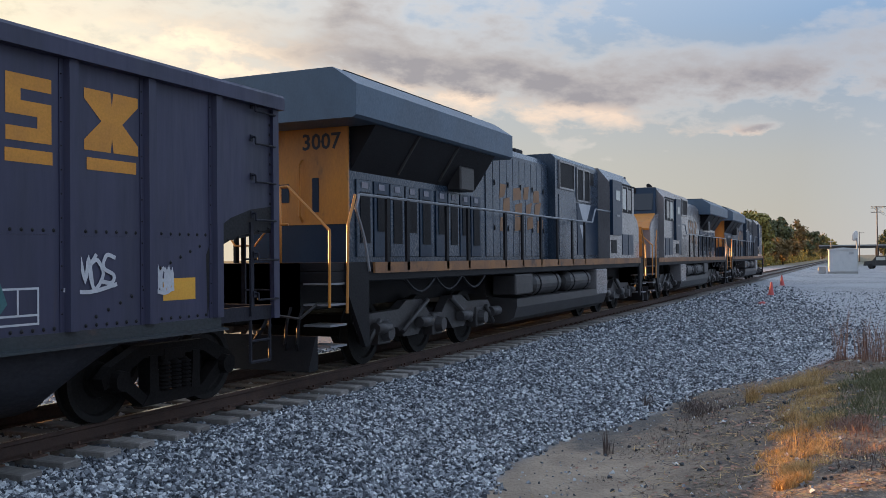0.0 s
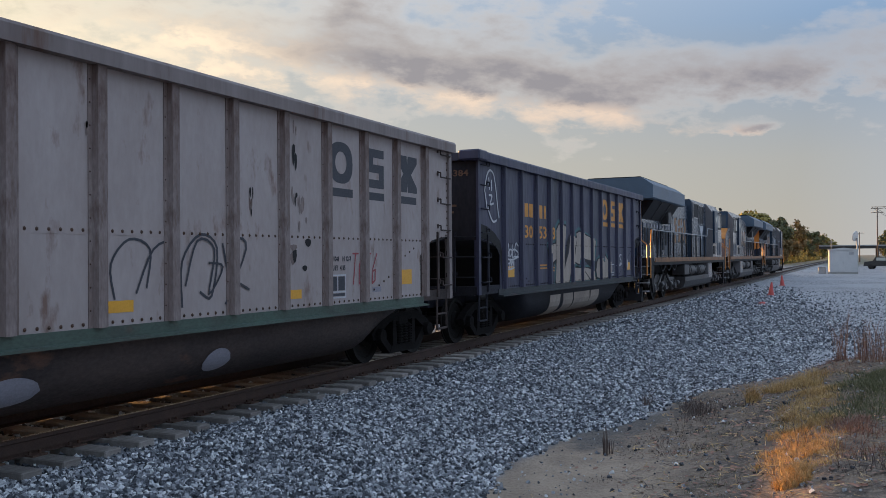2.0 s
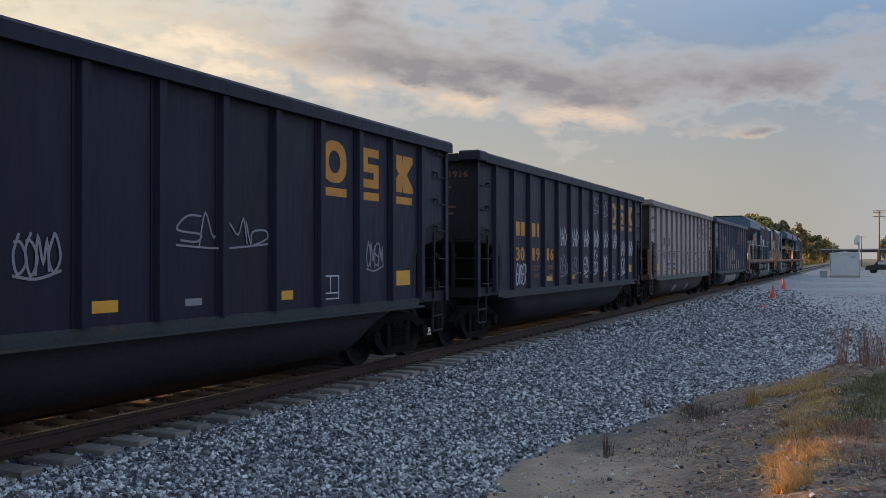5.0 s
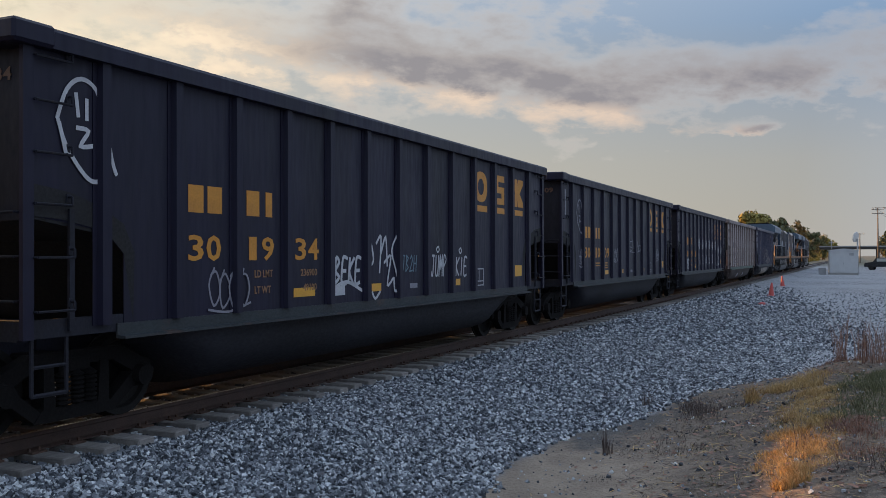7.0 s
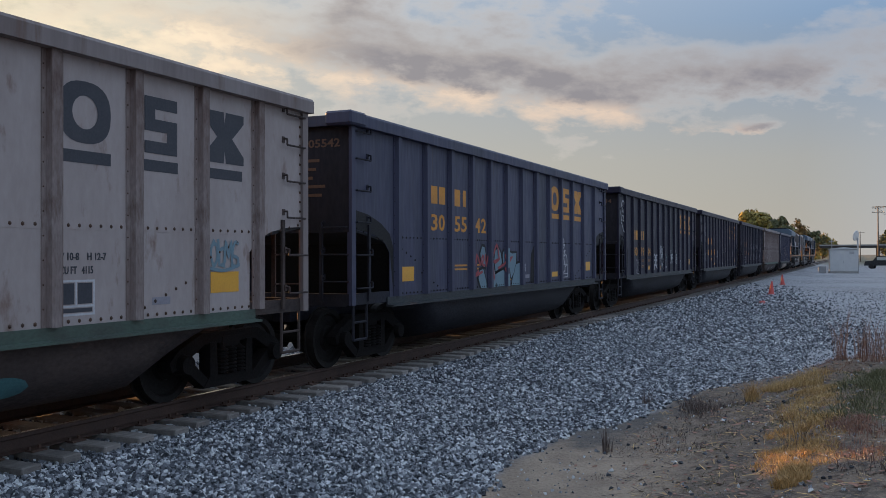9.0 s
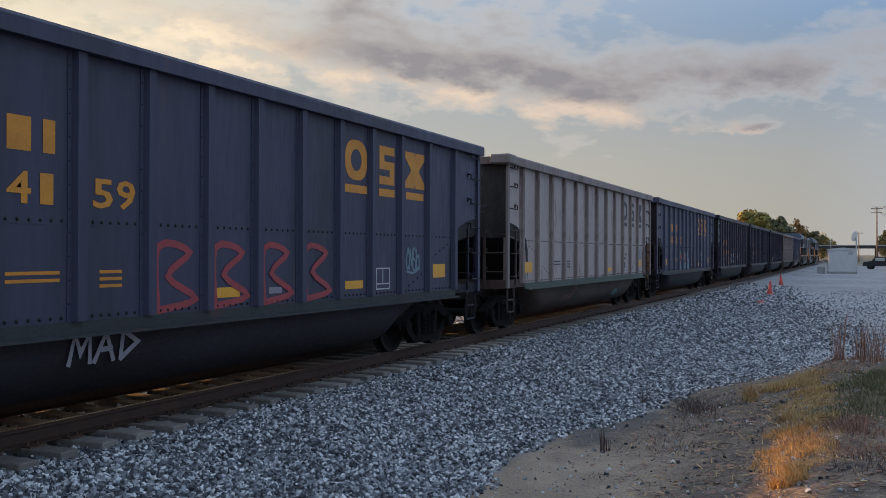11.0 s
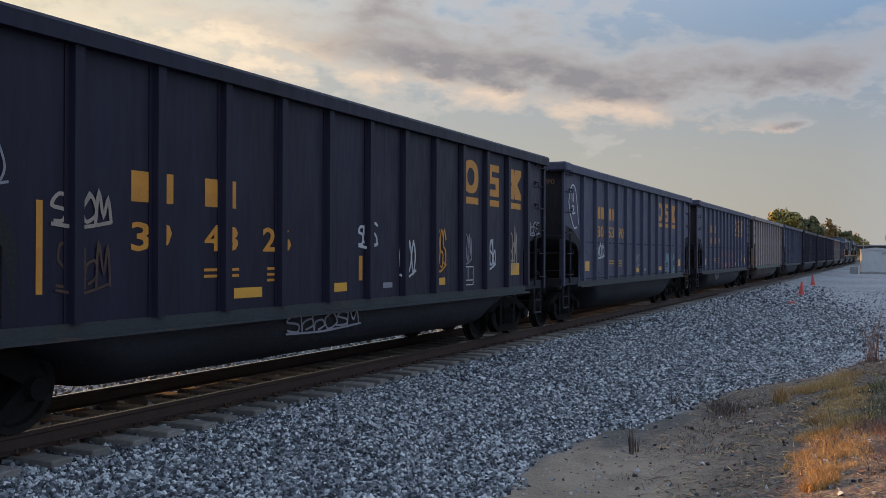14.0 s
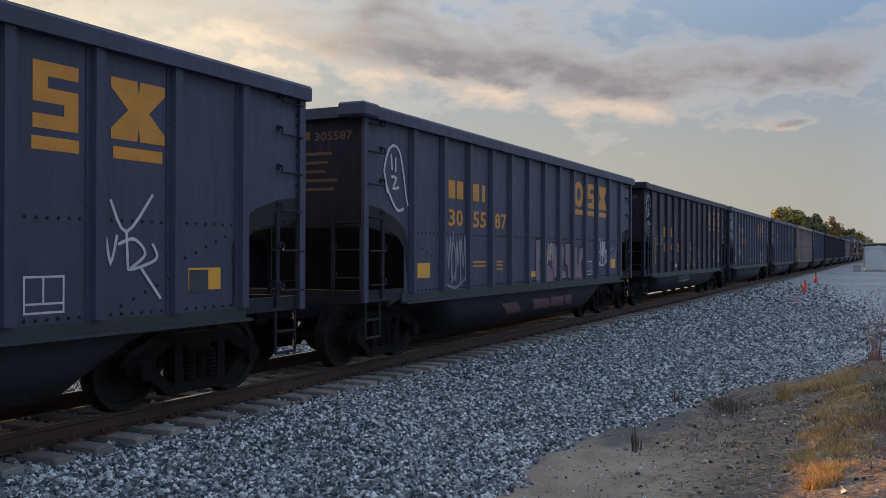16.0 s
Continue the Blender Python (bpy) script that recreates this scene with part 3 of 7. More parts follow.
def build_ballast():
    rng = np.random.default_rng(5)
    P, S = [], []
    for x0, x1, y0, y1, dens, s in ((2, 13, -5.35, -1.0, 1040, 0.043), (13, 24, -7.2, -1.0, 640, 0.048), (24, 40, -8.5, -1.0, 250, 0.062), (40, 66, -8.5, -1.0, 60, 0.085), (3, 24, -1.0, 1.4, 170, 0.07), (3, 40, 1.4, 5.0, 60, 0.08), (16.5, 30, -13, -5.2, 110, 0.034), (30, 60, -16, -4.5, 26, 0.05)):
        n = int((x1 - x0) * (y1 - y0) * dens)
        x, y = rng.uniform(x0, x1, n), rng.uniform(y0, y1, n)
        edge = np.interp(x, [8, 10.5, 11.3, 12.2, 13.4, 15.7, 17.5], [-4.82, -4.62, -4.75, -5.1, -5.4, -5.75, -6.6]) + 0.07 * np.sin(x * 2.7 + 1) + 0.05 * np.sin(x * 7.1)
        keep = ((y > edge + rng.exponential(0.12, n) - 0.12) | (x > 17.2)) & ((np.abs(y) > 1.42) | (rng.uniform(0, 1, n) < 0.8))
        keep &= rng.uniform(0, 1, n) > step(x, 28, 66) * 0.9 + step(-y, 4.2, 8.4) * 0.85 * (x > 15) * (s > 0.052)
        x, y = x[keep], y[keep]
        P.append(np.stack([x, y, ground_z(x, y)], -1))
        S.append(s * rng.uniform(0.55, 1.3, len(x)))
    stones("ballast", np.concatenate(P), np.concatenate(S), rng, M["stone"], "grey crushed stone ballast beside the railway track")
    n = 2600
    x, y = rng.uniform(5, 18, n), rng.uniform(-9.5, -4.9, n)
    p = np.stack([x, y, ground_z(x, y)], -1)
    stones("scattered_stones", p, np.minimum(rng.exponential(0.012, n), 0.04) + 0.006, rng, M["stone"], "small pale stones scattered over sand and soil")


build_ballast()

RAIL_PROFILE = [(-0.07, -0.18), (0.07, -0.18), (0.07, -0.168), (0.012, -0.15), (0.010, -0.05), (0.036, -0.038), (0.036, -0.006), (0.028, 0.0), (-0.028, 0.0),
                (-0.036, -0.006), (-0.036, -0.038), (-0.010, -0.05), (-0.012, -0.15), (-0.07, -0.168)]


def build_track():
    track = new("railway_track")
    tagged(track, "rusty steel rails on weathered timber ties in ballast", "railway track", kind="structure")
    for y in (-0.753, 0.753):
        bm = B()
        prism(bm, [(u + y, w) for u, w in RAIL_PROFILE], "x", -40, 900)
        rail = part("rail", bm, M["rail"], track)
        bm = B()
        box(bm, -40, 900, y - 0.024, y + 0.024, 0.0, 0.002)
        part("running_surface", bm, M["rail_head"], rail, "polished strip on the rail head")
    bm = B()
    box(bm, -0.115, 0.115, -1.36, 1.36, -0.36, -0.182, 0.012)
    tie = mesh_of("tie", bm, M["tie"])
    bm = B()
    box(bm, -0.09, 0.09, -0.18, 0.18, -0.184, -0.166)
    for sx in (-0.06, 0.06):
        for sy in (-0.10, 0.10):
            box(bm, sx - 0.012, sx + 0.012, sy - 0.012, sy + 0.012, -0.17, -0.135)
    plate = mesh_of("tie_plate", bm, M["rust"])
    rng = random.Random(3)
    x = -6.0
    for i in range(150):
        t = part("tie", tie, None, track, at=pose(x + rng.uniform(-0.02, 0.02), rng.uniform(-0.06, 0.06), rng.uniform(-0.012, 0.006), 0, 0, rng.uniform(-1.2, 1.2)))
        if x < 45:
            part("tie_plate", plate, None, track, at=pose(x, -0.753, 0))
        x += 0.5
    bm = B()
    for i in range(500):
        box(bm, x - 0.115, x + 0.115, -1.36, 1.36, -0.36, -0.182)
        x += 0.5
    tagged(part("far_ties", bm, M["tie"], track), kind="stuff")


build_track()


# ---- gondolas ----
HALF = 7.31                     # half the body's length
RIBS = [-5.85, -4.78, -3.75, -2.75, -1.8, -0.85, 0.1, 1.08, 2.05, 3.0, 3.98, 5.03, 6.13]      # riveted cars
RIBS_B = [i * 1.055 - 0.06 for i in range(-6, 7)]   # smooth cars
SIDE = 1.50                     # half width over the side sheets
TOP = 3.835


def arc_cut(sgn):
    """Outline of the opening under the slope sheet at one end, from the side sill up to the end post."""
    pts = [(6.10, 1.06), (6.10, 1.78), (6.25, 1.92), (6.55, 2.04), (6.9, 2.10), (HALF - 0.04, 2.12)]
    return [(sgn * x, z) for x, z in pts]


MESH = {}


def shared(key, make, mat):
    """One mesh for all alike pieces of one material."""
    k = (key, mat.name)
    if k not in MESH:
        MESH[k] = mesh_of(key, make(), mat)
    return MESH[k]


def m_side():
    bm = B()
    pts = arc_cut(1) + [(HALF - 0.02, 3.66), (-HALF + 0.02, 3.66)] + arc_cut(-1)[::-1]
    prism(bm, pts, "y", -0.006, 0.006)
    bmesh.ops.triangulate(bm, faces=[f for f in bm.faces if len(f.verts) > 4])
    return bm


def m_rib():
    bm = B()
    w, d = 0.075, 0.07
    pts = [(-w - 0.05, 0), (-w - 0.05, -0.012), (-w, -0.012), (-w + 0.02, -d), (w - 0.02, -d), (w, -0.012), (w + 0.05, -0.012), (w + 0.05, 0)]
    prism(bm, pts, "z", 1.08, 3.66)
    return bm


def m_chord():
    bm = B()
    prism(bm, [(-0.125, 3.645), (-0.125, 3.80), (-0.10, TOP), (0.06, TOP), (0.06, 3.645)], "x", -HALF - 0.06, HALF + 0.06)
    return bm


def m_end_chord():
    bm = B()
    prism(bm, [(-0.08, 3.66), (-0.08, TOP - 0.02), (0.07, TOP - 0.02), (0.07, 3.66)], "y", -SIDE + 0.07, SIDE - 0.07)
    return bm


def m_sill():
    bm = B()
    prism(bm, [(0.0, 0.93), (-0.125, 0.93), (-0.125, 0.955), (-0.02, 0.965), (-0.02, 1.08), (0.0, 1.08)], "x", -6.2, 6.2)
    return bm


def m_rivets(ribs=RIBS):
    bm = B()

    def rv(x, z, r=0.021):
        c = bm.verts.new((x, -0.022, z))
        ring = [bm.verts.new((x + r * math.cos(a), -0.004, z + r * math.sin(a))) for a in (0.5, 1.55, 2.6, 3.64, 4.7, 5.74)]
        for i in range(6):
            bm.faces.new((c, ring[i], ring[(i + 1) % 6]))
    for a, b in zip(ribs, ribs[1:]):
        for k in range(6):
            x = a + 0.19 + (b - a - 0.38) * k / 5
            rv(x, 2.03)
            rv(x, 1.12)
    for sg in (-1, 1):
        for k in range(5):
            rv(sg * (5.2 + 0.16 * k), 1.66 + 0.06 * k)
            rv(sg * (6.35 + 0.2 * k), 1.98 + 0.04 * k)
            rv(sg * (4.3 + 0.16 * k), 1.2 + 0.06 * k)
        for k in range(12):
            rv(sg * 7.2, 2.2 + 0.125 * k)
    for x in ribs:
        for k in range(11):
            rv(x - 0.105, 1.25 + 0.225 * k, 0.015)
    return bm


def m_seam():
    bm = B()
    box(bm, -6.05, 6.05, -0.010, -0.004, 1.99, 2.07)
    return bm


def m_end():
    bm = B()
    box(bm, -0.006, 0.006, -SIDE, SIDE, 2.08, 3.66)
    return bm


def m_slope():
    bm = B()
    prism(bm, [(0, 2.10), (-1.2, 1.92), (-2.0, 1.0), (-2.02, 1.0), (-1.22, 1.95), (0, 2.13)], "y", -SIDE + 0.01, SIDE - 0.01)
    return bm


def m_tub():
    """The round-bellied trough between the trucks."""
    bm = B()
    ang = [radians(d) for d in (8, 18, 30, 45, 60, 75, 90, 105, 120, 135, 150, 162, 172)]
    prof = [(-1.44, 1.0)] + [(-1.44 * math.copysign(abs(math.cos(a)) ** 0.7, math.cos(a)), 0.95 - 0.75 * math.sin(a) ** 0.62) for a in ang] + [(1.44, 1.0)]
    rows = []
    for x, k in ((-4.7, 0.3), (-4.3, 0.62), (-3.9, 1.0), (-1.4, 1.0), (1.4, 1.0), (3.9, 1.0), (4.3, 0.62), (4.7, 0.3)):
        rows.append([bm.verts.new((x, u, 1.0 - (1.0 - w) * k)) for u, w in prof])
    for r, s in zip(rows, rows[1:]):
        for i in range(len(prof) - 1):
            bm.faces.new((r[i], r[i + 1], s[i + 1], s[i])).smooth = True
    bm.faces.new(rows[0])
    bm.faces.new(rows[-1][::-1])
    bmesh.ops.recalc_face_normals(bm, faces=bm.faces[:])
    return bm


def m_end_sill():
    bm = B()
    box(bm, 6.1, HALF, -1.50, -1.42, 1.00, 1.17)
    box(bm, 6.1, HALF, 1.42, 1.50, 1.00, 1.17)
    box(bm, HALF - 0.12, HALF, -1.42, 1.42, 0.98, 1.17)
    box(bm, 6.2, HALF - 0.12, -0.35, 0.35, 0.72, 1.05)
    box(bm, 5.4, 6.2, -0.4, 0.4, 0.68, 1.0)
    return bm


def m_cap():
    bm = B()
    box(bm, -0.38, 0.09, -0.15, 0.3, 3.64, TOP + 0.012, 0.03)
    return bm


def m_post():
    bm = B()
    prism(bm, [(-0.07, 0), (-0.07, -0.05), (0.05, -0.05), (0.05, 0.09), (0.03, 0.09), (0.03, 0)], "z", 1.0, 3.66)
    return bm


def m_stile():
    bm = B()
    prism(bm, [(-0.03, -0.03), (0.03, -0.03), (0.03, 0.0), (-0.03, 0.0)], "z", 1.05, 2.2)
    return bm


def m_grab(w=0.42):
    """Grab iron with a drop bracket at its inner end."""
    bm = B()
    box(bm, -w / 2 - 0.025, -w / 2 + 0.025, -0.02, 0.0, 0.03, 0.11)
    tube(bm, [(-w / 2, -0.01, 0.08), (-w / 2, -0.07, 0.08), (-w / 2, -0.07, 0), (w / 2, -0.07, 0), (w / 2, 0, 0)], 0.013, 6)
    return bm


def m_stirrup():
    bm = B()
    tube(bm, [(-0.2, 0, 1.0), (-0.2, 0, 0.48), (0.2, 0, 0.48), (0.2, 0, 1.0)], 0.022, 6)
    rod(bm, (-0.2, 0, 0.74), (0.2, 0, 0.74), 0.018, 6)
    return bm


def m_coupler():
    bm = B()
    box(bm, 0, 0.5, -0.09, 0.09, 0.74, 0.94, 0.02)
    prism(bm, [(0.45, -0.17), (0.62, -0.19), (0.80, -0.12), (0.74, -0.03), (0.64, 0.02), (0.68, 0.14), (0.80, 0.18), (0.62, 0.2), (0.45, 0.12)], "z", 0.70, 1.0)
    return bm


def m_hose():
    bm = B()
    tube(bm, [(0.1, -0.42, 0.85), (0.25, -0.42, 0.68), (0.45, -0.36, 0.55), (0.62, -0.22, 0.5), (0.74, -0.1, 0.55)], 0.028, 6)
    return bm


def m_side_frame():
    """Cast truck side frame with its two windows."""
    bm = B()
    t = 0.07
    bars = [[(-1.12, 0.50), (-0.98, 0.62), (-0.55, 0.80), (0.55, 0.80), (0.98, 0.62), (1.12, 0.50), (1.08, 0.38), (0.92, 0.44), (0.5, 0.66), (-0.5, 0.66), (-0.92, 0.44), (-1.08, 0.38)],
            [(-0.95, 0.46), (-0.82, 0.54), (-0.40, 0.20), (-0.52, 0.14)], [(0.95, 0.46), (0.82, 0.54), (0.40, 0.20), (0.52, 0.14)],
            [(-0.54, 0.13), (-0.42, 0.27), (0.42, 0.27), (0.54, 0.13)],
            [(-0.42, 0.68), (-0.30, 0.68), (-0.27, 0.25), (-0.42, 0.25)], [(0.42, 0.68), (0.30, 0.68), (0.27, 0.25), (0.42, 0.25)]]
    for k, b in enumerate(bars):
        prism(bm, b, "y", -t - 0.004 * k, t + 0.004 * k)
    for sx in (-0.89, 0.89):
        lathe(bm, [(-0.16, 0.02), (-0.16, 0.11), (-0.02, 0.13), (0.1, 0.13)], (sx, 0, 0.457), 14)
    return bm


def m_spring():
    bm = B()
    prof = [(0.26, 0.02)]
    for k in range(7):
        z = 0.28 + 0.045 * k
        prof += [(z, 0.06), (z + 0.010, 0.085), (z + 0.026, 0.085), (z + 0.036, 0.06)]
    return lathe(bm, prof + [(0.62, 0.02)], (0, 0, 0), 12, "z")


def m_bolster():
    bm = B()
    box(bm, -0.2, 0.2, -1.08, 1.08, 0.58, 0.76, 0.03)
    box(bm, -0.35, 0.35, -0.35, 0.35, 0.6, 0.74)
    return bm


def m_wheelset():
    bm = B()
    for s in (-1, 1):
        prof = [(-0.075, 0.10), (-0.075, 0.18), (-0.02, 0.20), (-0.015, 0.36), (-0.055, 0.385), (-0.065, 0.455), (0.055, 0.462), (0.06, 0.487), (0.085, 0.485), (0.085, 0.39), (0.04, 0.365), (0.02, 0.2), (0.09, 0.18), (0.09, 0.1)]
        lathe(bm, [(a if s < 0 else -a, r) for a, r in prof], (0, s * 0.753, 0), 28)
    rod(bm, (0, -1.0, 0), (0, 1.0, 0), 0.09, 12)
    return bm


def m_tread():
    bm = B()
    for s in (-1, 1):
        lathe(bm, [(-0.06 * -s, 0.4585), (0.05 * -s, 0.464)], (0, s * 0.753, 0), 28)
    return bm


AXLES = []                       # every wheel set that turns, with its radius and rest place


def truck(parent, x, mat):
    tr = part("truck", shared("truck_bolster", m_bolster, mat), None, parent, "dark cast steel truck under the car", at=pose(x, 0, 0))
    for y in (-1.0, 1.0):
        part("side_frame", shared("side_frame", m_side_frame, mat), None, tr, at=pose(0, y, 0))
        for sx in (-0.17, 0.0, 0.17):
            part("spring", shared("spring", m_spring, mat), None, tr, at=pose(sx, y - 0.06 * (1 if y > 0 else -1) * -1, 0))
    for sx in (-0.89, 0.89):
        w = part("wheelset", shared("wheelset", m_wheelset, M["wheel_steel"]), None, tr, at=pose(sx, 0, 0.457))
        AXLES.append((w, sx, 0.457))
    return tr


def block_c(mat, w, h):
    """Slab-shaped emblem with a round hole, first of three."""
    bm = B()
    n = 28
    out, inn = [], []
    for i in range(n):
        a = 2 * math.pi * i / n
        out.append((w / 2 * math.copysign(abs(math.cos(a)) ** 0.8, math.cos(a)), h / 2 * math.copysign(abs(math.sin(a)) ** 0.8, math.sin(a))))
        inn.append((w * 0.24 * math.cos(a), h * 0.27 * math.sin(a)))
    o = [bm.verts.new((u, 0, v)) for u, v in out]
    q = [bm.verts.new((u, 0, v)) for u, v in inn]
    for i in range(n):
        j = (i + 1) % n
        bm.faces.new((o[i], o[j], q[j], q[i]))
    return mesh_of("emblem", bm, mat)


def flat(mat, polys, name="mark"):
    """Flat painted shapes in the x-z plane, facing -y."""
    bm = B()
    for pts in polys:
        bm.faces.new([bm.verts.new((u, 0, v)) for u, v in pts])
    bmesh.ops.recalc_face_normals(bm, faces=bm.faces[:])
    bmesh.ops.triangulate(bm, faces=[f for f in bm.faces if len(f.verts) > 4])
    return mesh_of(name, bm, mat)


def curved(line):
    """A rounded line through the given points."""
    if len(line) < 3:
        return line
    p = [line[0]] + list(line) + [line[-1]]
    out = []
    for a, b, c, d in zip(p, p[1:], p[2:], p[3:]):
        for t in (0.0, 0.25, 0.5, 0.75):
            out.append(tuple(0.5 * (2 * b[i] + (c[i] - a[i]) * t + (2 * a[i] - 5 * b[i] + 4 * c[i] - d[i]) * t * t + (3 * b[i] - a[i] - 3 * c[i] + d[i]) * t ** 3) for i in (0, 1)))
    return out + [line[-1]]


def strokes(mat, lines, r, name="tag", rounded=True):
    """Painted ribbons of width 2 r along lines in the x-z plane, each laid a hair over the one before."""
    bm = B()
    step_y = 0.0
    for line in lines:
        pts = [Vector(p) for p in (curved(line) if rounded else line)]
        pts = [p for i, p in enumerate(pts) if i == 0 or (p - pts[i - 1]).length > 1e-4]
        if len(pts) < 2:
            continue
        pts[0] = pts[0] - (pts[1] - pts[0]).normalized() * r * 0.6
        pts[-1] = pts[-1] + (pts[-1] - pts[-2]).normalized() * r * 0.6
        prev = None
        for i, p in enumerate(pts):
            a = (p - pts[i - 1]).normalized() if i else (pts[1] - p).normalized()
            b = (pts[i + 1] - p).normalized() if i < len(pts) - 1 else a
            t = a + b
            t = t.normalized() if t.length > 0.2 else a
            n = Vector((-t.y, t.x))
            k = r / max(0.45, abs(n.dot(Vector((-a.y, a.x)))))
            step_y -= 0.00012
            pair = [bm.verts.new((p.x + n.x * k * sg, step_y, p.y + n.y * k * sg)) for sg in (-1, 1)]
            if prev:
                bm.faces.new((prev[0], pair[0], pair[1], prev[1]))
            prev = pair
        step_y -= 0.0006
    bmesh.ops.recalc_face_normals(bm, faces=bm.faces[:])
    return mesh_of(name, bm, mat)


FACE = -SIDE - 0.010             # plane of the paint on the near side


def paint(me, parent, x, z, label="", y=FACE):
    ob = part(me.name.split(".")[0], me, None, parent, label, at=pose(x, y, z))
    if ob.name.startswith(("tag", "small_lettering", "end_lettering", "graffiti")):
        tagged(ob, kind="stuff")
    return ob


def rect(u0, u1, v0, v1):
    return [(u0, v0), (u1, v0), (u1, v1), (u0, v1)]


LETTERS = {"M": [[(0, 0), (.15, 1), (.5, .35), (.85, 1), (1, 0)]], "A": [[(0, 0), (.45, 1), (.95, 0)], [(.2, .4), (.8, .42)]], "D": [[(.1, 0), (.1, 1), (.95, .55), (.1, 0)]],
           "K": [[(.1, 0), (.1, 1)], [(.9, 1), (.12, .5), (.9, 0)]], "S": [[(.9, .85), (.4, 1), (.1, .75), (.8, .35), (.5, 0), (.05, .15)]], "W": [[(0, 1), (.25, 0), (.5, .7), (.75, 0), (1, 1)]],
           "T": [[(0, 1), (1, 1)], [(.5, 1), (.5, 0)]], "O": [[(.5, 1), (.1, .6), (.3, 0), (.8, .15), (.9, .7), (.5, 1)]], "E": [[(.9, 1), (.1, 1), (.1, 0), (.9, 0)], [(.1, .5), (.7, .5)]],
           "B": [[(.1, 0), (.12, 1), (.7, .85), (.15, .5), (.85, .25), (.1, 0)]], "J": [[(.2, 1), (.9, 1)], [(.6, 1), (.6, .2), (.35, 0), (.05, .2)]], "U": [[(.1, 1), (.15, .2), (.5, 0), (.85, .2), (.9, 1)]], "P": [[(.15, 0), (.15, 1), (.85, .8), (.2, .45)]],
           "I": [[(.5, 1), (.45, 0)]], "R": [[(.1, 0), (.12, 1), (.8, .75), (.15, .5), (.9, 0)]], "N": [[(.1, 0), (.15, 1), (.8, 0), (.9, 1)]], "H": [[(.1, 1), (.1, 0)], [(.9, 1), (.88, 0)], [(.1, .5), (.9, .5)]], "2": [[(.1, .8), (.5, 1), (.85, .7), (.1, 0), (.95, .05)]],
           "6": [[(.8, 1), (.2, .5), (.3, 0), (.8, .1), (.7, .45), (.2, .4)]]}


def tag_word(text, w, h, slant=0.15):
    out = []
    for i, ch in enumerate(text):
        for line in LETTERS[ch]:
            out.append([((i + 0.82 * u) * w + slant * v * h, v * h) for u, v in line])
    return out


def scribble(seed, w, h, n=9):
    """Hand-like loops and spikes that spell nothing."""
    r = random.Random(seed)
    out = []
    k = max(3, n // 2)
    for i in range(k):
        x0, cw = w * i / k, w / k * 1.25
        kind = r.randrange(4)
        if kind == 0:
            pts = [(0, 0), (.2, 1), (.5, .3), (.8, .95), (.95, .05)]
        elif kind == 1:
            pts = [(.9, .9), (.4, 1), (.1, .6), (.8, .4), (.7, .05), (.1, .1)]
        elif kind == 2:
            pts = [(.1, 1), (.2, 0), (.3, .5), (.8, .6), (.9, .2), (.4, .05)]
        else:
            pts = [(.5, 1), (.1, .5), (.4, 0), (.9, .4), (.6, .9), (.2, .8)]
        out.append([(x0 + cw * (u + r.uniform(-.08, .08)), h * (v * r.uniform(.8, 1) + r.uniform(-.05, .08))) for u, v in pts])
    out.append([(0, -0.02 * h), (w * 0.5, -0.1 * h), (w * 1.05, 0.08 * h)])
    return out


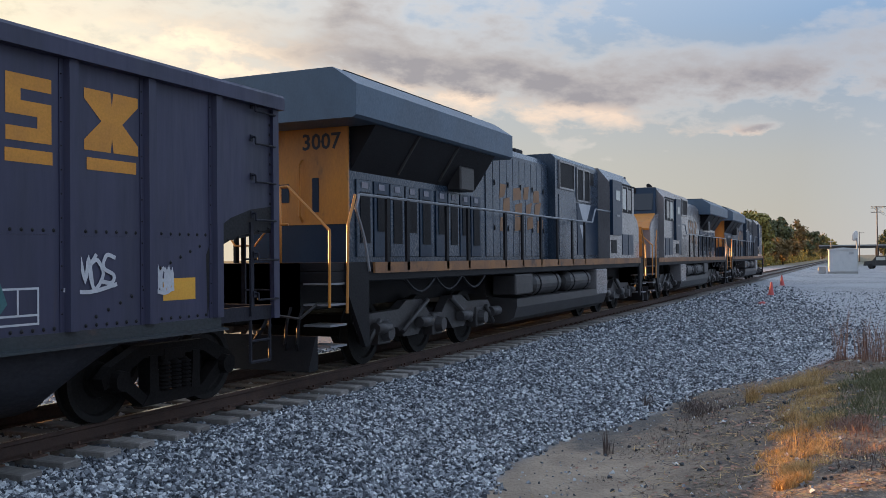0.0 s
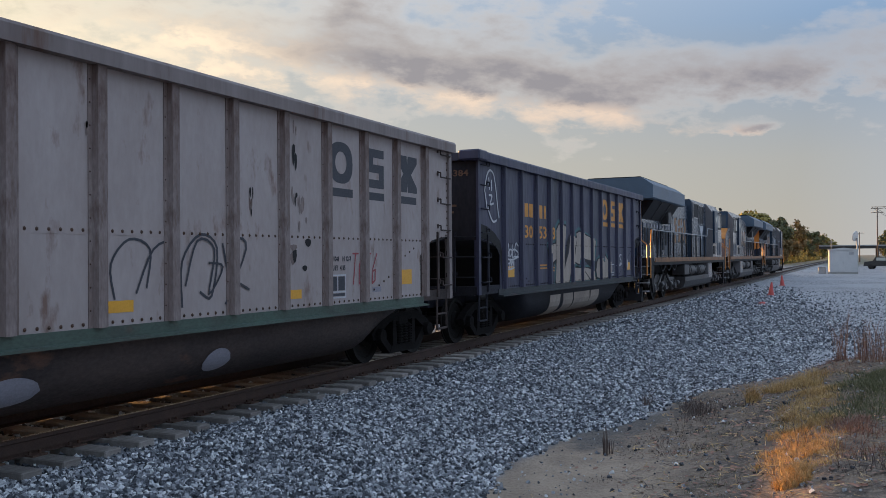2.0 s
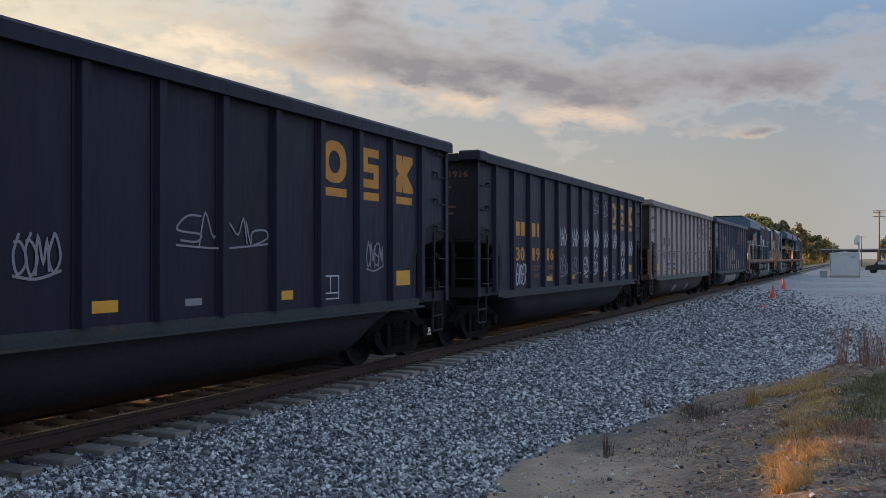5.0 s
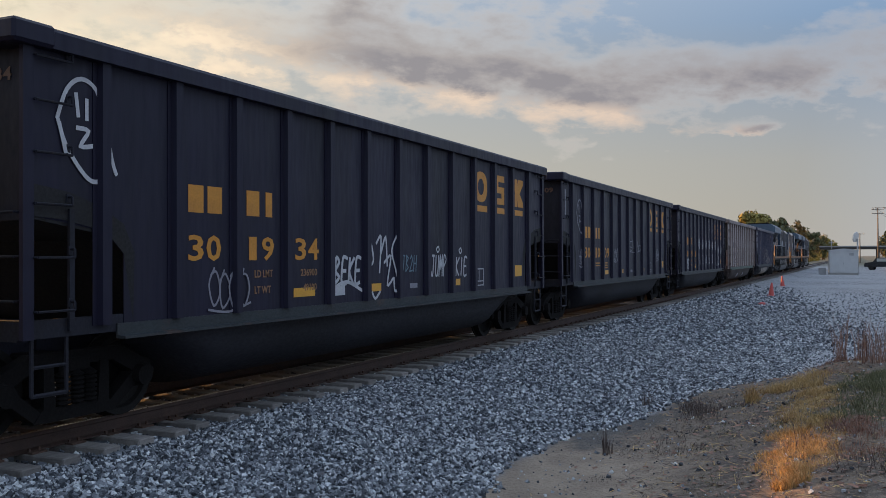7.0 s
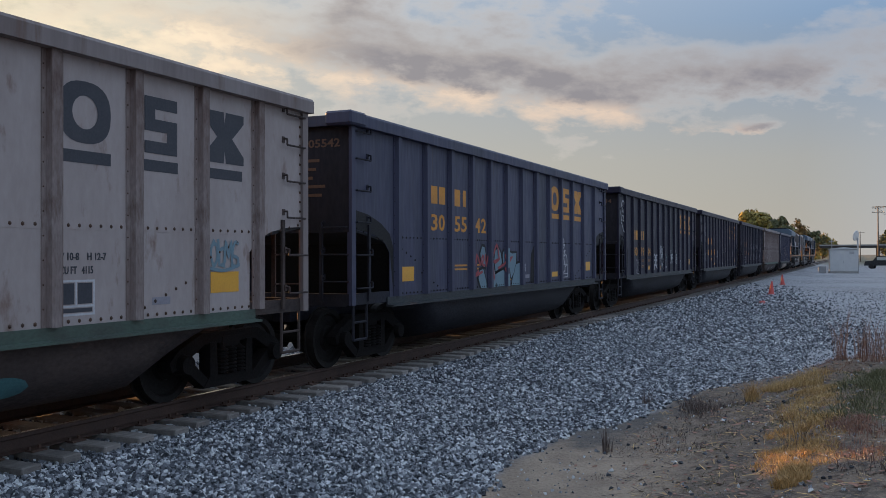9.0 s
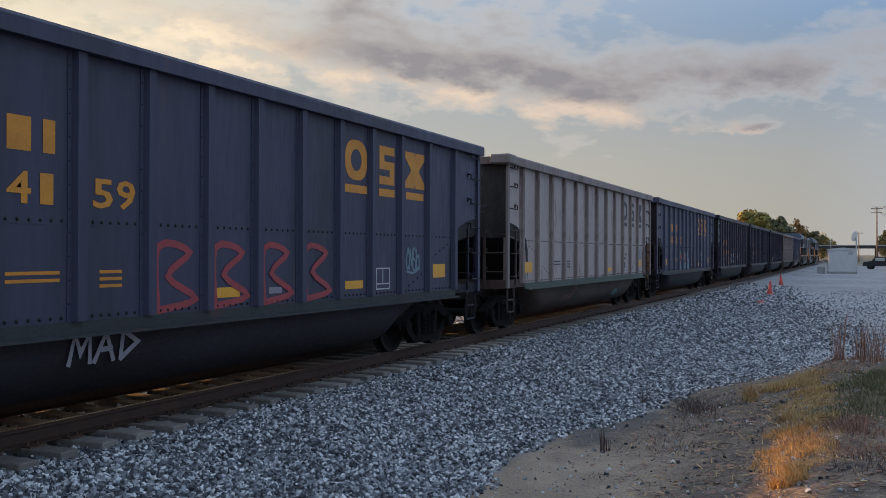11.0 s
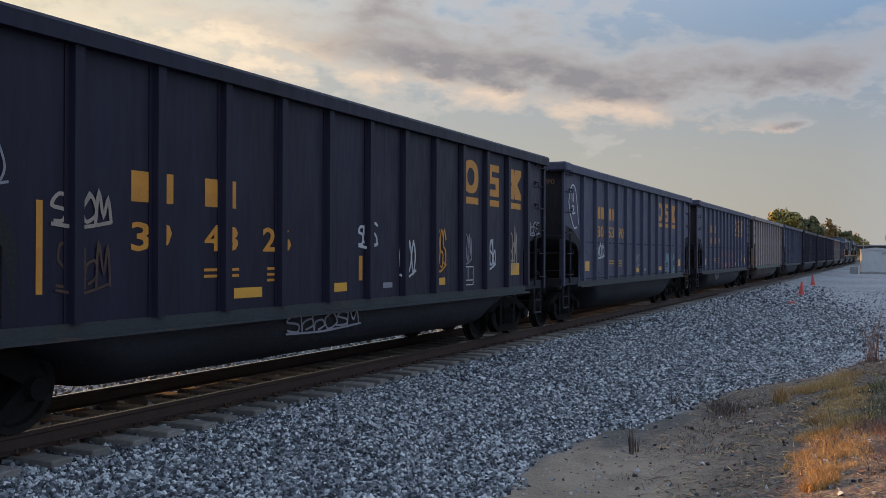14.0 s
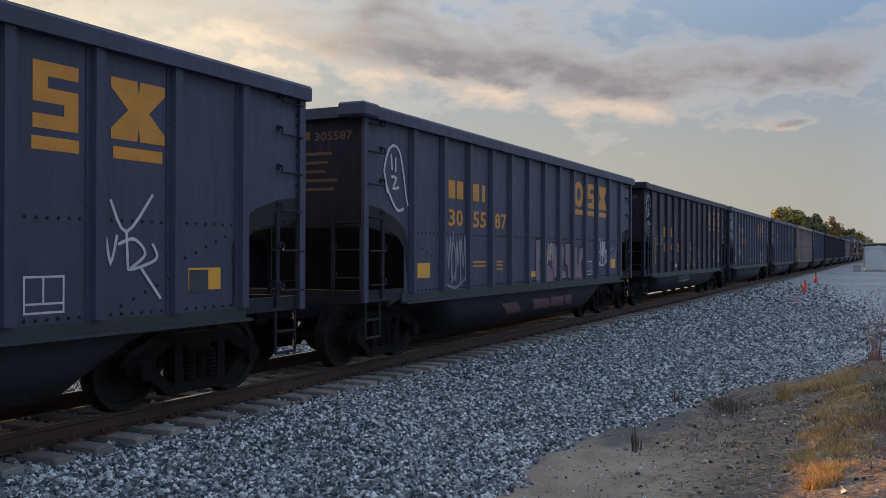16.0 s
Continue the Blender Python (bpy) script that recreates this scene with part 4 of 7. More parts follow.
def gondola(paint_mat, mark_mat, number, label, frame_mat=None, rib_mat=None, extra=None, reflectors=None, stencil=False, smooth=False, belly=1.0, lettering=None, weights=None):
    g = new("gondola_car")
    tagged(g, label, "coal gondola", "gondolas of the coal train")
    fm, rm = frame_mat or paint_mat, rib_mat or paint_mat
    dark_car = paint_mat in (M["car_dark"], M["car_black"], M["car_worn"])
    irons = M["grimy_frame"] if dark_car else M["tub_rusty"]
    ribs = RIBS_B if smooth else RIBS
    reflectors = reflectors or ((5.62, 2.2, -0.9, -2.8) if smooth else (5.5, 2.5, -0.5, -5.5))
    for s in (-1, 1):
        turn = pose(0, -SIDE, 0) if s < 0 else pose(0, SIDE, 0, 0, 0, 180)
        side = part("side_sheet", shared("side_sheet", m_side, paint_mat), None, g, at=turn)
        for x in ribs:
            part("rib", shared("rib", m_rib, rm), None, side, at=pose(x, -0.004, 0))
        if not smooth or stencil:
            part("seam_strip", shared("seam_strip", m_seam, paint_mat), None, side)
            tagged(part("rivets", shared("rivets" + ("_b" if smooth else ""), (lambda: m_rivets(RIBS_B)) if smooth else m_rivets, M["rust"] if stencil else M["soot"]), None, side, at=pose(0, -0.006, 0)), kind="stuff")
        part("top_chord", shared("top_chord", m_chord, fm), None, g, at=turn)
        part("side_sill", shared("side_sill", m_sill, M["sill_edge"] if dark_car else M["sill_green"]), None, g, at=turn)
    for s in (-1, 1):
        turn = pose(0, 0, 0) if s > 0 else pose(0, 0, 0, 0, 0, 180)
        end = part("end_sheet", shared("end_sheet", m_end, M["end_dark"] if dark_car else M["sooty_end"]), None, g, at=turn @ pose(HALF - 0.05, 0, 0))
        part("end_chord", shared("end_chord", m_end_chord, fm), None, g, at=turn @ pose(HALF, 0, 0))
        # near-black sheet: the shade inside the end opening is put into its colour
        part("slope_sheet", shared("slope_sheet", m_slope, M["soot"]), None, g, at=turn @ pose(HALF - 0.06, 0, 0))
        part("end_sill", shared("end_sill", m_end_sill, irons), None, g, at=turn)
        part("coupler", shared("coupler", m_coupler, M["truck_steel"]), None, g, at=turn @ pose(HALF - 0.08, 0, 0))
        part("air_hose", shared("air_hose", m_hose, M["soot"]), None, g, at=turn @ pose(HALF - 0.06, 0, 0))
        for y in (-1, 1):
            if s < 0:
                part("corner_cap", shared("corner_cap", m_cap, fm), None, g, at=pose(s * (HALF - (0.145 if s * y > 0 else 0)), y * SIDE, 0, 0, 0, 0 if y < 0 else 180))
            post = part("corner_post", shared("corner_post", m_post, fm), None, g, at=pose(s * (HALF - 0.02), y * SIDE, 0, 0, 0, 0 if y < 0 else 180))
            part("ladder_stile", shared("ladder_stile", m_stile, irons), None, g, at=pose(s * (HALF - 0.52), y * (SIDE + 0.005), 0, 0, 0, 0 if y < 0 else 180))
            for k, gz in enumerate((1.25, 1.74, 2.23, 2.70, 3.17, 3.57)):
                part("grab_iron", shared("grab_iron", m_grab, irons), None, g, at=pose(s * (HALF - 0.28), y * (SIDE + 0.03 * (k < 2)), gz, 0, 0, 0 if y < 0 else 180) @ Matrix.Diagonal((-s * y, 1, 1, 1)))
            part("stirrup_step", shared("stirrup_step", m_stirrup, irons), None, g, at=pose(s * (HALF - 0.3), y * (SIDE - 0.02), 0))
            part("ladder_stile", shared("ladder_stile", m_stile, irons), None, g, at=pose(s * (HALF + 0.0), y * (SIDE - 0.5), 0, 0, 0, 90 * s))
            for k in range(3):
                part("grab_iron", shared("grab_iron", m_grab, irons), None, g, at=pose(s * HALF, y * (SIDE - 0.25), 1.35 + 0.40 * k, 0, 0, 90 * s))
        truck(g, s * (6.3 if smooth else 5.92), M["truck_steel"])
    part("tub", shared("tub", m_tub, M["tub_rusty"] if paint_mat in (M["car_pale"], M["car_pale2"]) else M["tub_dark"]), None, g, "round-bellied trough below the side sill", at=pose(0, 0, 1.0 - belly) @ Matrix.Diagonal((1.14 if smooth else 1.0, 1, belly, 1)))
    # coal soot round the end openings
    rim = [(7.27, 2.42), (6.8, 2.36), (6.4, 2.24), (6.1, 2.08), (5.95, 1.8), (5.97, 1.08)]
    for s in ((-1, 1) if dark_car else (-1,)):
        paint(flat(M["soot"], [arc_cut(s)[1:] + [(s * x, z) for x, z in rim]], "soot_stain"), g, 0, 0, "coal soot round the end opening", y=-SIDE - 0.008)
    # paint on the side that shows
    em = {"c": block_c(mark_mat, 0.66, 0.60), "s": flat(mark_mat, [rect(-.25, .25, .17, .30), rect(-.25, -.09, .065, .17), rect(-.25, .25, -.065, .065), rect(.09, .25, -.17, -.065), rect(-.25, .25, -.30, -.17)], "emblem"),
          "x": flat(mark_mat, [[(-.36, .3), (-.02, .3), (.0, .16), (.02, .3), (.36, .3), (.36, .2), (.14, 0), (.36, -.2), (.36, -.3), (.02, -.3), (0, -.16), (-.02, -.3), (-.36, -.3), (-.36, -.2), (-.14, 0), (-.36, .2)]], "emblem"),
          "b": flat(mark_mat, [rect(-.33, .33, -.06, .06)], "emblem_bar"), "b2": flat(mark_mat, [rect(-.26, .26, -.06, .06)], "emblem_bar")}
    lx = (3.5, 4.55, 5.62) if smooth else (2.55, 3.52, 4.52)
    for key, x, bar in zip("csx", lx, ("b", "b2", "b")):
        paint(em[key], g, x, 3.12, "block-shaped painted emblem")
        paint(em[bar], g, x, 2.69)
    nx, nz, cz = ((-4.84, -3.78, -2.73), 1.71, 2.40) if smooth else ((-4.27, -3.26, -2.27), 2.18, 2.80)
    nx, nz = lettering or (nx, nz)
    if number:
        for i, ch in enumerate(number):
            x = nx[i // 2] - 0.29 + 0.31 * (i % 2)
            paint(words(ch, 0.40, mark_mat, 0.15 if ch == "1" else 0.26), g, x + (0.05 if ch == "1" else 0), nz, "painted digit").rotation_euler = (radians(90), 0, 0)
        for i, (x, w) in enumerate(((nx[0] - 0.16, 0.13), (nx[0] + 0.17, 0.13), (nx[1] - 0.16, 0.13), (nx[1] + 0.17, 0.07))):
            paint(flat(mark_mat, [rect(-w, w, -.155, .155)], "lettering_bar"), g, x, cz)
    for x in reflectors:
        paint(flat(M["yellow_bright"], [rect(-.26, .26, -.12, .12)] if abs(x) > 5 else [rect(-.26, .26, -.06, .06)], "yellow_panel"), g, x, 1.43 if abs(x) > 5 else 1.27, "bright yellow reflector panel")
    # stencilled data
    if weights:
        rows = [("LD LMT", nx[1] - 0.13, nz - 0.22, 0.38), ("LT WT", nx[1] - 0.13, nz - 0.42, 0.34), (weights[0], nx[2] - 0.16, nz - 0.22, 0.40), (weights[1], nx[2] - 0.10, nz - 0.42, 0.33)]
        for text, x, z, w in rows:
            ob = paint(words(text, 0.13, mark_mat if mark_mat is M["dark_mark"] else M["faded_orange"], w), g, x, z, "stencilled weight limits")
            ob.rotation_euler = (radians(90), 0, 0)
    else:
        paint(flat(mark_mat, [rect(-.3, .3, -.02 - .07 * i, .0 - .07 * i + .012) for i in range(2)], "small_lettering"), g, nx[1], 1.55)
        paint(flat(mark_mat, [rect(-.2, .1, -.02 - .07 * i, .0 - .07 * i + .012) for i in range(3)], "small_lettering"), g, nx[2], 1.55)
    fr = [rect(-.22, .22, .15, .17), rect(-.22, .22, -.17, -.15), rect(-.22, -.2, -.15, .15), rect(.2, .22, -.15, .15), rect(-.02, 0, -.08, .15), rect(-.2, .2, -.09, -.07)]
    paint(flat(M["white_mark"], fr, "data_frame"), g, 3.4, 1.34, "white-lined stencil frame")
    if stencil:
        paint(flat(M["dark_mark"], [rect(-.19, -.03, -.06, .14), rect(.01, .19, -.06, .14), rect(-.19, .19, -.14, -.1)], "data_panel"), g, 3.4, 1.34, y=FACE + 0.003)
        a = paint(words("EX W 10-8    H 12-7", 0.1, M["dark_mark"], 0.74), g, 3.03, 1.70)
        b = paint(words("CU FT   4115", 0.1, M["dark_mark"], 0.4), g, 3.2, 1.57)
        a.rotation_euler = b.rotation_euler = (radians(90), 0, 0)
        tagged(a, "dark stencilled dimensions", kind="stuff")
        tagged(b, "dark stencilled capacity", kind="stuff")
    paint(flat(M["grey_mark"], [rect(-.14, .14, -.04, .04)], "routing_plate"), g, 4.55 if stencil else 0.5, 1.26)
    # lettering bars on the end towards the camera
    me = flat(mark_mat if mark_mat is M["dark_mark"] else M["dull_orange"], [rect(-.12, .36, 3.37, 3.49)] + [rect(.22 - .16 * (i > 2), .74 + .1 * (i > 2) - .06 * (i % 3), 3.14 - .13 * i, 3.185 - .13 * i) for i in range(5)], "end_lettering")
    part("end_lettering", me, None, g, at=pose(-HALF + 0.05 - 0.012, -0.2, 0, 0, 0, -90))
    if number:
        part("end_lettering", words(number, 0.17, mark_mat if mark_mat is M["dark_mark"] else M["dull_orange"], 0.66), None, g, "small faded car number", at=pose(-HALF + 0.05 - 0.012, -0.64, 3.36) @ Euler((radians(90), 0, radians(-90))).to_matrix().to_4x4())
    if extra:
        extra(g)
    return g


# ---- graffiti of the single cars ----
HEAD = [(0, .45), (.12, .75), (.3, .88), (.5, .8), (.62, .5), (.72, .1), (.78, -.05)]


def outline_tag(g, x, z, h, mat):
    k = h * 0.9
    lines = [[(.24 * k, .72 * k), (.27 * k, .5 * k)], [(.38 * k, .68 * k), (.38 * k, .48 * k)], [(.25 * k, .38 * k), (.4 * k, .36 * k), (.3 * k, .2 * k), (.48 * k, .22 * k)], [(u * k, v * k) for u, v in HEAD], [(0, .45 * k), (.1 * k, .2 * k), (.3 * k, -.05 * k), (.45 * k, -.15 * k), (.62 * k, -.12 * k)], [(.02 * k, .4 * k), (.1 * k, .12 * k)]]
    paint(strokes(mat, lines, 0.022), g, x, z, "sprayed white outline", y=FACE - 0.001)


def spread(p, k):
    """A copy of an outline grown about its middle."""
    cx, cz = sum(a for a, b in p) / len(p), sum(b for a, b in p) / len(p)
    out = []
    for a, b in p:
        d = math.hypot(a - cx, b - cz) or 1.0
        out.append((a + (a - cx) / d * k, b + (b - cz) / d * k))
    return out


def piece(g, shapes, fill, label, edge=0.05, halo=None, y=FACE - 0.001):
    """A graffiti piece: fill shapes over a dark border, each shape a part."""
    for p in shapes:
        if halo:
            paint(flat(halo, [spread(p, 0.15)], "graffiti_halo"), g, 0, 0, y=y)
        paint(flat(M["black_mark"], [spread(p, edge)], "graffiti_outline"), g, 0, 0, y=y - 0.002)
        paint(flat(fill, [p], "graffiti_shape"), g, 0, 0, label, y=y - 0.004)
        for x in RIBS:
            zs = [a[1] + (b[1] - a[1]) * (x - a[0]) / (b[0] - a[0]) for a, b in zip(p, p[1:] + p[:1]) if (a[0] - x) * (b[0] - x) < 0]
            if len(zs) > 1:
                paint(flat(fill, [rect(-.053, .053, min(zs), max(zs))], "graffiti_shape"), g, x, 0, "graffiti paint over a rib", y=-SIDE - 0.077)


def tub_paint(g, x0, x1, mat, label, a0=10, a1=48, oval=False, name="graffiti_on_tub"):
    """A sprayed patch that follows the curve of the tub."""
    bm = B()
    rows = []
    n = 12
    for i in range(n + 1):
        u = -1 + 2 * i / n
        k = math.sqrt(max(0.0, 1 - u * u)) if oval else 1.0
        mid, half = (a0 + a1) / 2, (a1 - a0) / 2 * max(k, 0.05)
        rows.append([])
        for q in range(7):
            t = radians(mid - half + 2 * half * q / 6)
            x = x0 + (x1 - x0) * i / n + (0.0 if oval else 0.05 * math.sin(q * 0.9 + x0) + 0.06 * q)
            rows[-1].append(bm.verts.new((x, -1.452 * math.cos(t) ** 0.7, 0.95 - 0.757 * math.sin(t) ** 0.62)))
    for r, q in zip(rows, rows[1:]):
        for i in range(6):
            bm.faces.new((r[i], r[i + 1], q[i + 1], q[i]))
    bmesh.ops.recalc_face_normals(bm, faces=bm.faces[:])
    part(name, bm, mat, g, label)


def tags(g, rows):
    for seed, x, z, w, h, r, mat in rows:
        paint(strokes(M[mat], scribble(seed, w, h, 8), r), g, x, z)


def extra_1(g):
    outline_tag(g, -6.95, 2.62, 1.12, M["white_mark"])
    piece(g, [[(-2.83, 2.02), (-2.21, 2.07), (-2.23, 1.69), (-2.64, 1.57)],
              [(-2.21, 2.39), (-1.98, 2.55), (-1.37, 2.51), (-1.64, 1.35), (-1.13, 1.87), (-1.02, 2.29), (-0.39, 2.23), (-1.05, 1.25), (-1.14, 1.09), (-2.29, 1.09), (-2.21, 1.64)],
              [(-0.45, 2.35), (-0.16, 2.41), (1.52, 2.19), (1.24, 1.62), (-0.06, 1.71), (-0.17, 1.54), (-0.65, 1.62), (-0.39, 2.21)],
              [(-0.67, 1.46), (0.15, 1.42), (0.85, 1.1), (-0.73, 1.1)],
              [(0.1, 1.47), (0.98, 1.39), (1.58, 1.09), (0.98, 1.09)],
              [(1.51, 1.43), (1.72, 1.65), (2.09, 1.71), (2.55, 1.55), (2.52, 1.77), (3.05, 1.56), (3.13, 1.38), (2.87, 1.12), (2.23, 1.09), (1.62, 1.16)]],
          M["cream_mark"], "large cream graffiti shape", 0.055, M["teal_mark"])
    for p in [[(-2.92, 1.91), (-2.82, 2.02), (-2.66, 1.58), (-2.32, 1.62), (-2.74, 1.37)],
             [(-1.63, 1.35), (-1.31, 2.14), (-1.06, 2.33), (-1.04, 2.12), (-1.5, 1.47)],
             [(0.16, 1.67), (1.24, 1.6), (0.92, 1.45)],
             [(1.37, 1.21), (1.46, 1.58), (1.74, 1.72), (1.58, 1.43)]]:
        paint(flat(M["black_mark"], [p], "graffiti_shade"), g, 0, 0, y=FACE - 0.007)
    for a, b in ((-2.5, -1.65), (-1.4, -0.55), (-0.47, 1.05), (1.12, 2.0)):
        tub_paint(g, a, b, M["cream_mark"], "cream spray paint on the tub", 4, 66)
    tags(g, [(4, -5.8, 1.72, 0.75, 0.34, 0.018, "white_mark"), (14, -5.8, 1.5, 0.5, 0.2, 0.016, "white_mark"), (9, 3.9, 1.48, 0.62, 0.36, 0.02, "white_mark"), (19, 5.15, 1.42, 0.22, 0.25, 0.02, "white_mark")])


def extra_2(g):
    paint(strokes(M["red_mark"], tag_word("TOE6", 0.2, 0.45), 0.013, rounded=False), g, 3.75, 1.36, "thin red sprayed tag")
    paint(strokes(M["dark_mark"], [[(0.05, 0), (0.0, .35), (.25, .6), (.55, .5), (.5, .1)], [(.35, .05), (.6, .5), (.9, .55), (.85, .1)], [(1.1, .1), (1.3, .6), (1.6, .5), (1.5, 0), (1.75, .3), (1.5, .35)]], 0.014), g, -0.95, 1.35, "thin dark looping tag")
    tags(g, [(7, -5.0, 1.3, 0.7, 0.28, 0.010, "white_mark")])
    paint(strokes(M["dark_mark"], [[(.0, .1), (.0, .6), (.3, .9), (.6, .75), (.5, .2), (.3, .25)], [(.7, .8), (.85, .3), (1.0, .05)], [(.75, .1), (1.15, .75), (.95, .85), (.85, .45), (1.2, .25)]], 0.016), g, 0.1, 1.12, "thin dark looping tag")
    rng = random.Random(40)
    for x, z, w, h in ((2.35, 3.25, .04, .5), (2.5, 2.4, .05, .5), (2.3, 2.6, .03, .3), (1.35, 2.5, .03, .35), (-1.2, 3.0, .03, .2), (2.45, 1.75, .1, .5), (-1.15, 2.6, .03, .12), (-4.1, 2.2, .03, .3)):
        for _ in range(5):
            cx, cz, a, b = x + rng.uniform(-w, w) * 2, z + rng.uniform(-h, h) * 0.5, w * rng.uniform(.3, .9), h * rng.uniform(.08, .3)
            paint(flat(M["soot"] if rng.random() < 0.4 else M["rib_rusty"], [[(cx + a * math.cos(k) * (1 + 0.3 * math.sin(3 * k)), cz + b * math.sin(k)) for k in (0, .8, 1.6, 2.4, 3.1, 3.9, 4.7, 5.5)]], "graffiti_stain"), g, 0, 0, "dark chip in the paint", y=FACE - 0.0005 * rng.randrange(1, 9))
    for a, b in ((-2.4, -1.7), (0.6, 1.1)):
        tub_paint(g, a, b, M["grey_mark"], "mauve spray patch on the tub", 10, 34, oval=True)


def extra_3(g):
    for i, r in enumerate(RIBS_B[:-1]):
        if i < 4:
            continue
        small = i > 9
        paint(strokes(M["white_mark"], tag_word("MAD", 0.24, 0.42, 0.0), 0.028, rounded=False), g, r + 0.16, 2.08 if not small else 1.85, "sprayed white block tag")
    paint(strokes(M["white_mark"], tag_word("DENSER", 0.125, 0.40, 0.08), 0.019), g, -5.22, 1.2, "rounded white sprayed tag")
    tags(g, [ (21, -2.1, 1.35, 0.75, 0.5, 0.014, "grey_mark"), (22, -1.1, 1.35, 0.75, 0.5, 0.014, "grey_mark"), (23, -0.2, 1.38, 0.8, 0.5, 0.02, "white_mark"), (24, 0.9, 1.36, 0.7, 0.6, 0.02, "white_mark"),
             (25, 2.0, 1.4, 0.7, 0.45, 0.02, "white_mark"), (26, 4.05, 1.28, 0.85, 0.46, 0.022, "white_mark"), (27, 0.95, 3.05, 0.8, 0.48, 0.014, "grey_mark"), (28, 2.05, 3.02, 0.75, 0.44, 0.014, "grey_mark"), (29, 5.2, 1.95, 0.5, 0.4, 0.014, "white_mark")])


def extra_4(g):
    outline_tag(g, -5.9, 2.5, 0.95, M["grey_mark"])
    paint(flat(M["grey_mark"], [rect(-.05, .04, -.3, .35)], "paint_streak"), g, -6.9, 3.1)
    tags(g, [(60, -5.7, 1.5, 0.5, 0.5, 0.014, "grey_mark"), (61, -1.9, 1.6, 0.5, 0.4, 0.014, "grey_mark"), (62, 0.2, 1.9, 1.6, 0.35, 0.012, "grey_mark"), (63, 4.4, 1.6, 0.5, 0.42, 0.014, "grey_mark")])


def extra_5(g):
    outline_tag(g, -6.95, 2.62, 1.05, M["white_mark"])
    for text, x, z, w, h, r, mat in (("BEKE", -2.05, 1.36, 0.19, 0.36, 0.026, "white_mark"), ("JB2H", 0.05, 1.5, 0.14, 0.26, 0.012, "sky_mark"), ("JUMP", 1.17, 1.4, 0.16, 0.36, 0.018, "white_mark"), ("KIE", 2.24, 1.4, 0.18, 0.32, 0.020, "white_mark")):
        paint(strokes(M[mat], tag_word(text, w, h, 0.12), r, rounded=text != "JB2H"), g, x, z, "sprayed tag")
    paint(strokes(M["white_mark"], [[(-.05, -.08), (.35, .02), (.8, -.12)]], 0.024), g, -2.05, 1.36)
    paint(strokes(M["white_mark"], [[(.0, .55), (.08, .65), (.16, .4), (.06, .3)], [(.25, .65), (.4, .75), (.35, .2)], [(.4, .5), (.55, .75), (.6, .3)], [(.5, .35), (.72, .45), (.6, .0), (.8, .1)], [(.95, .8), (.75, .55), (.9, .2), (1.0, -.05), (.85, -.1), (.82, .1)], [(.1, -.1), (.2, -.2), (.35, -.1)]], 0.022), g, -1.05, 1.3, "looping sprayed tag")
    for x, z in ((1.4, 1.82), (2.4, 1.8)):
        paint(strokes(M["white_mark"], [[(.0, .06), (.08, .1), (.12, .04), (.05, .0), (.0, .06)]], 0.014), g, x, z)
    tags(g, [(75, -4.8, 1.15, 0.75, 0.5, 0.014, "grey_mark")])
    paint(flat(M["white_mark"], [rect(-.14, .14, -.07, .07)], "routing_card"), g, -1.88, 1.26)


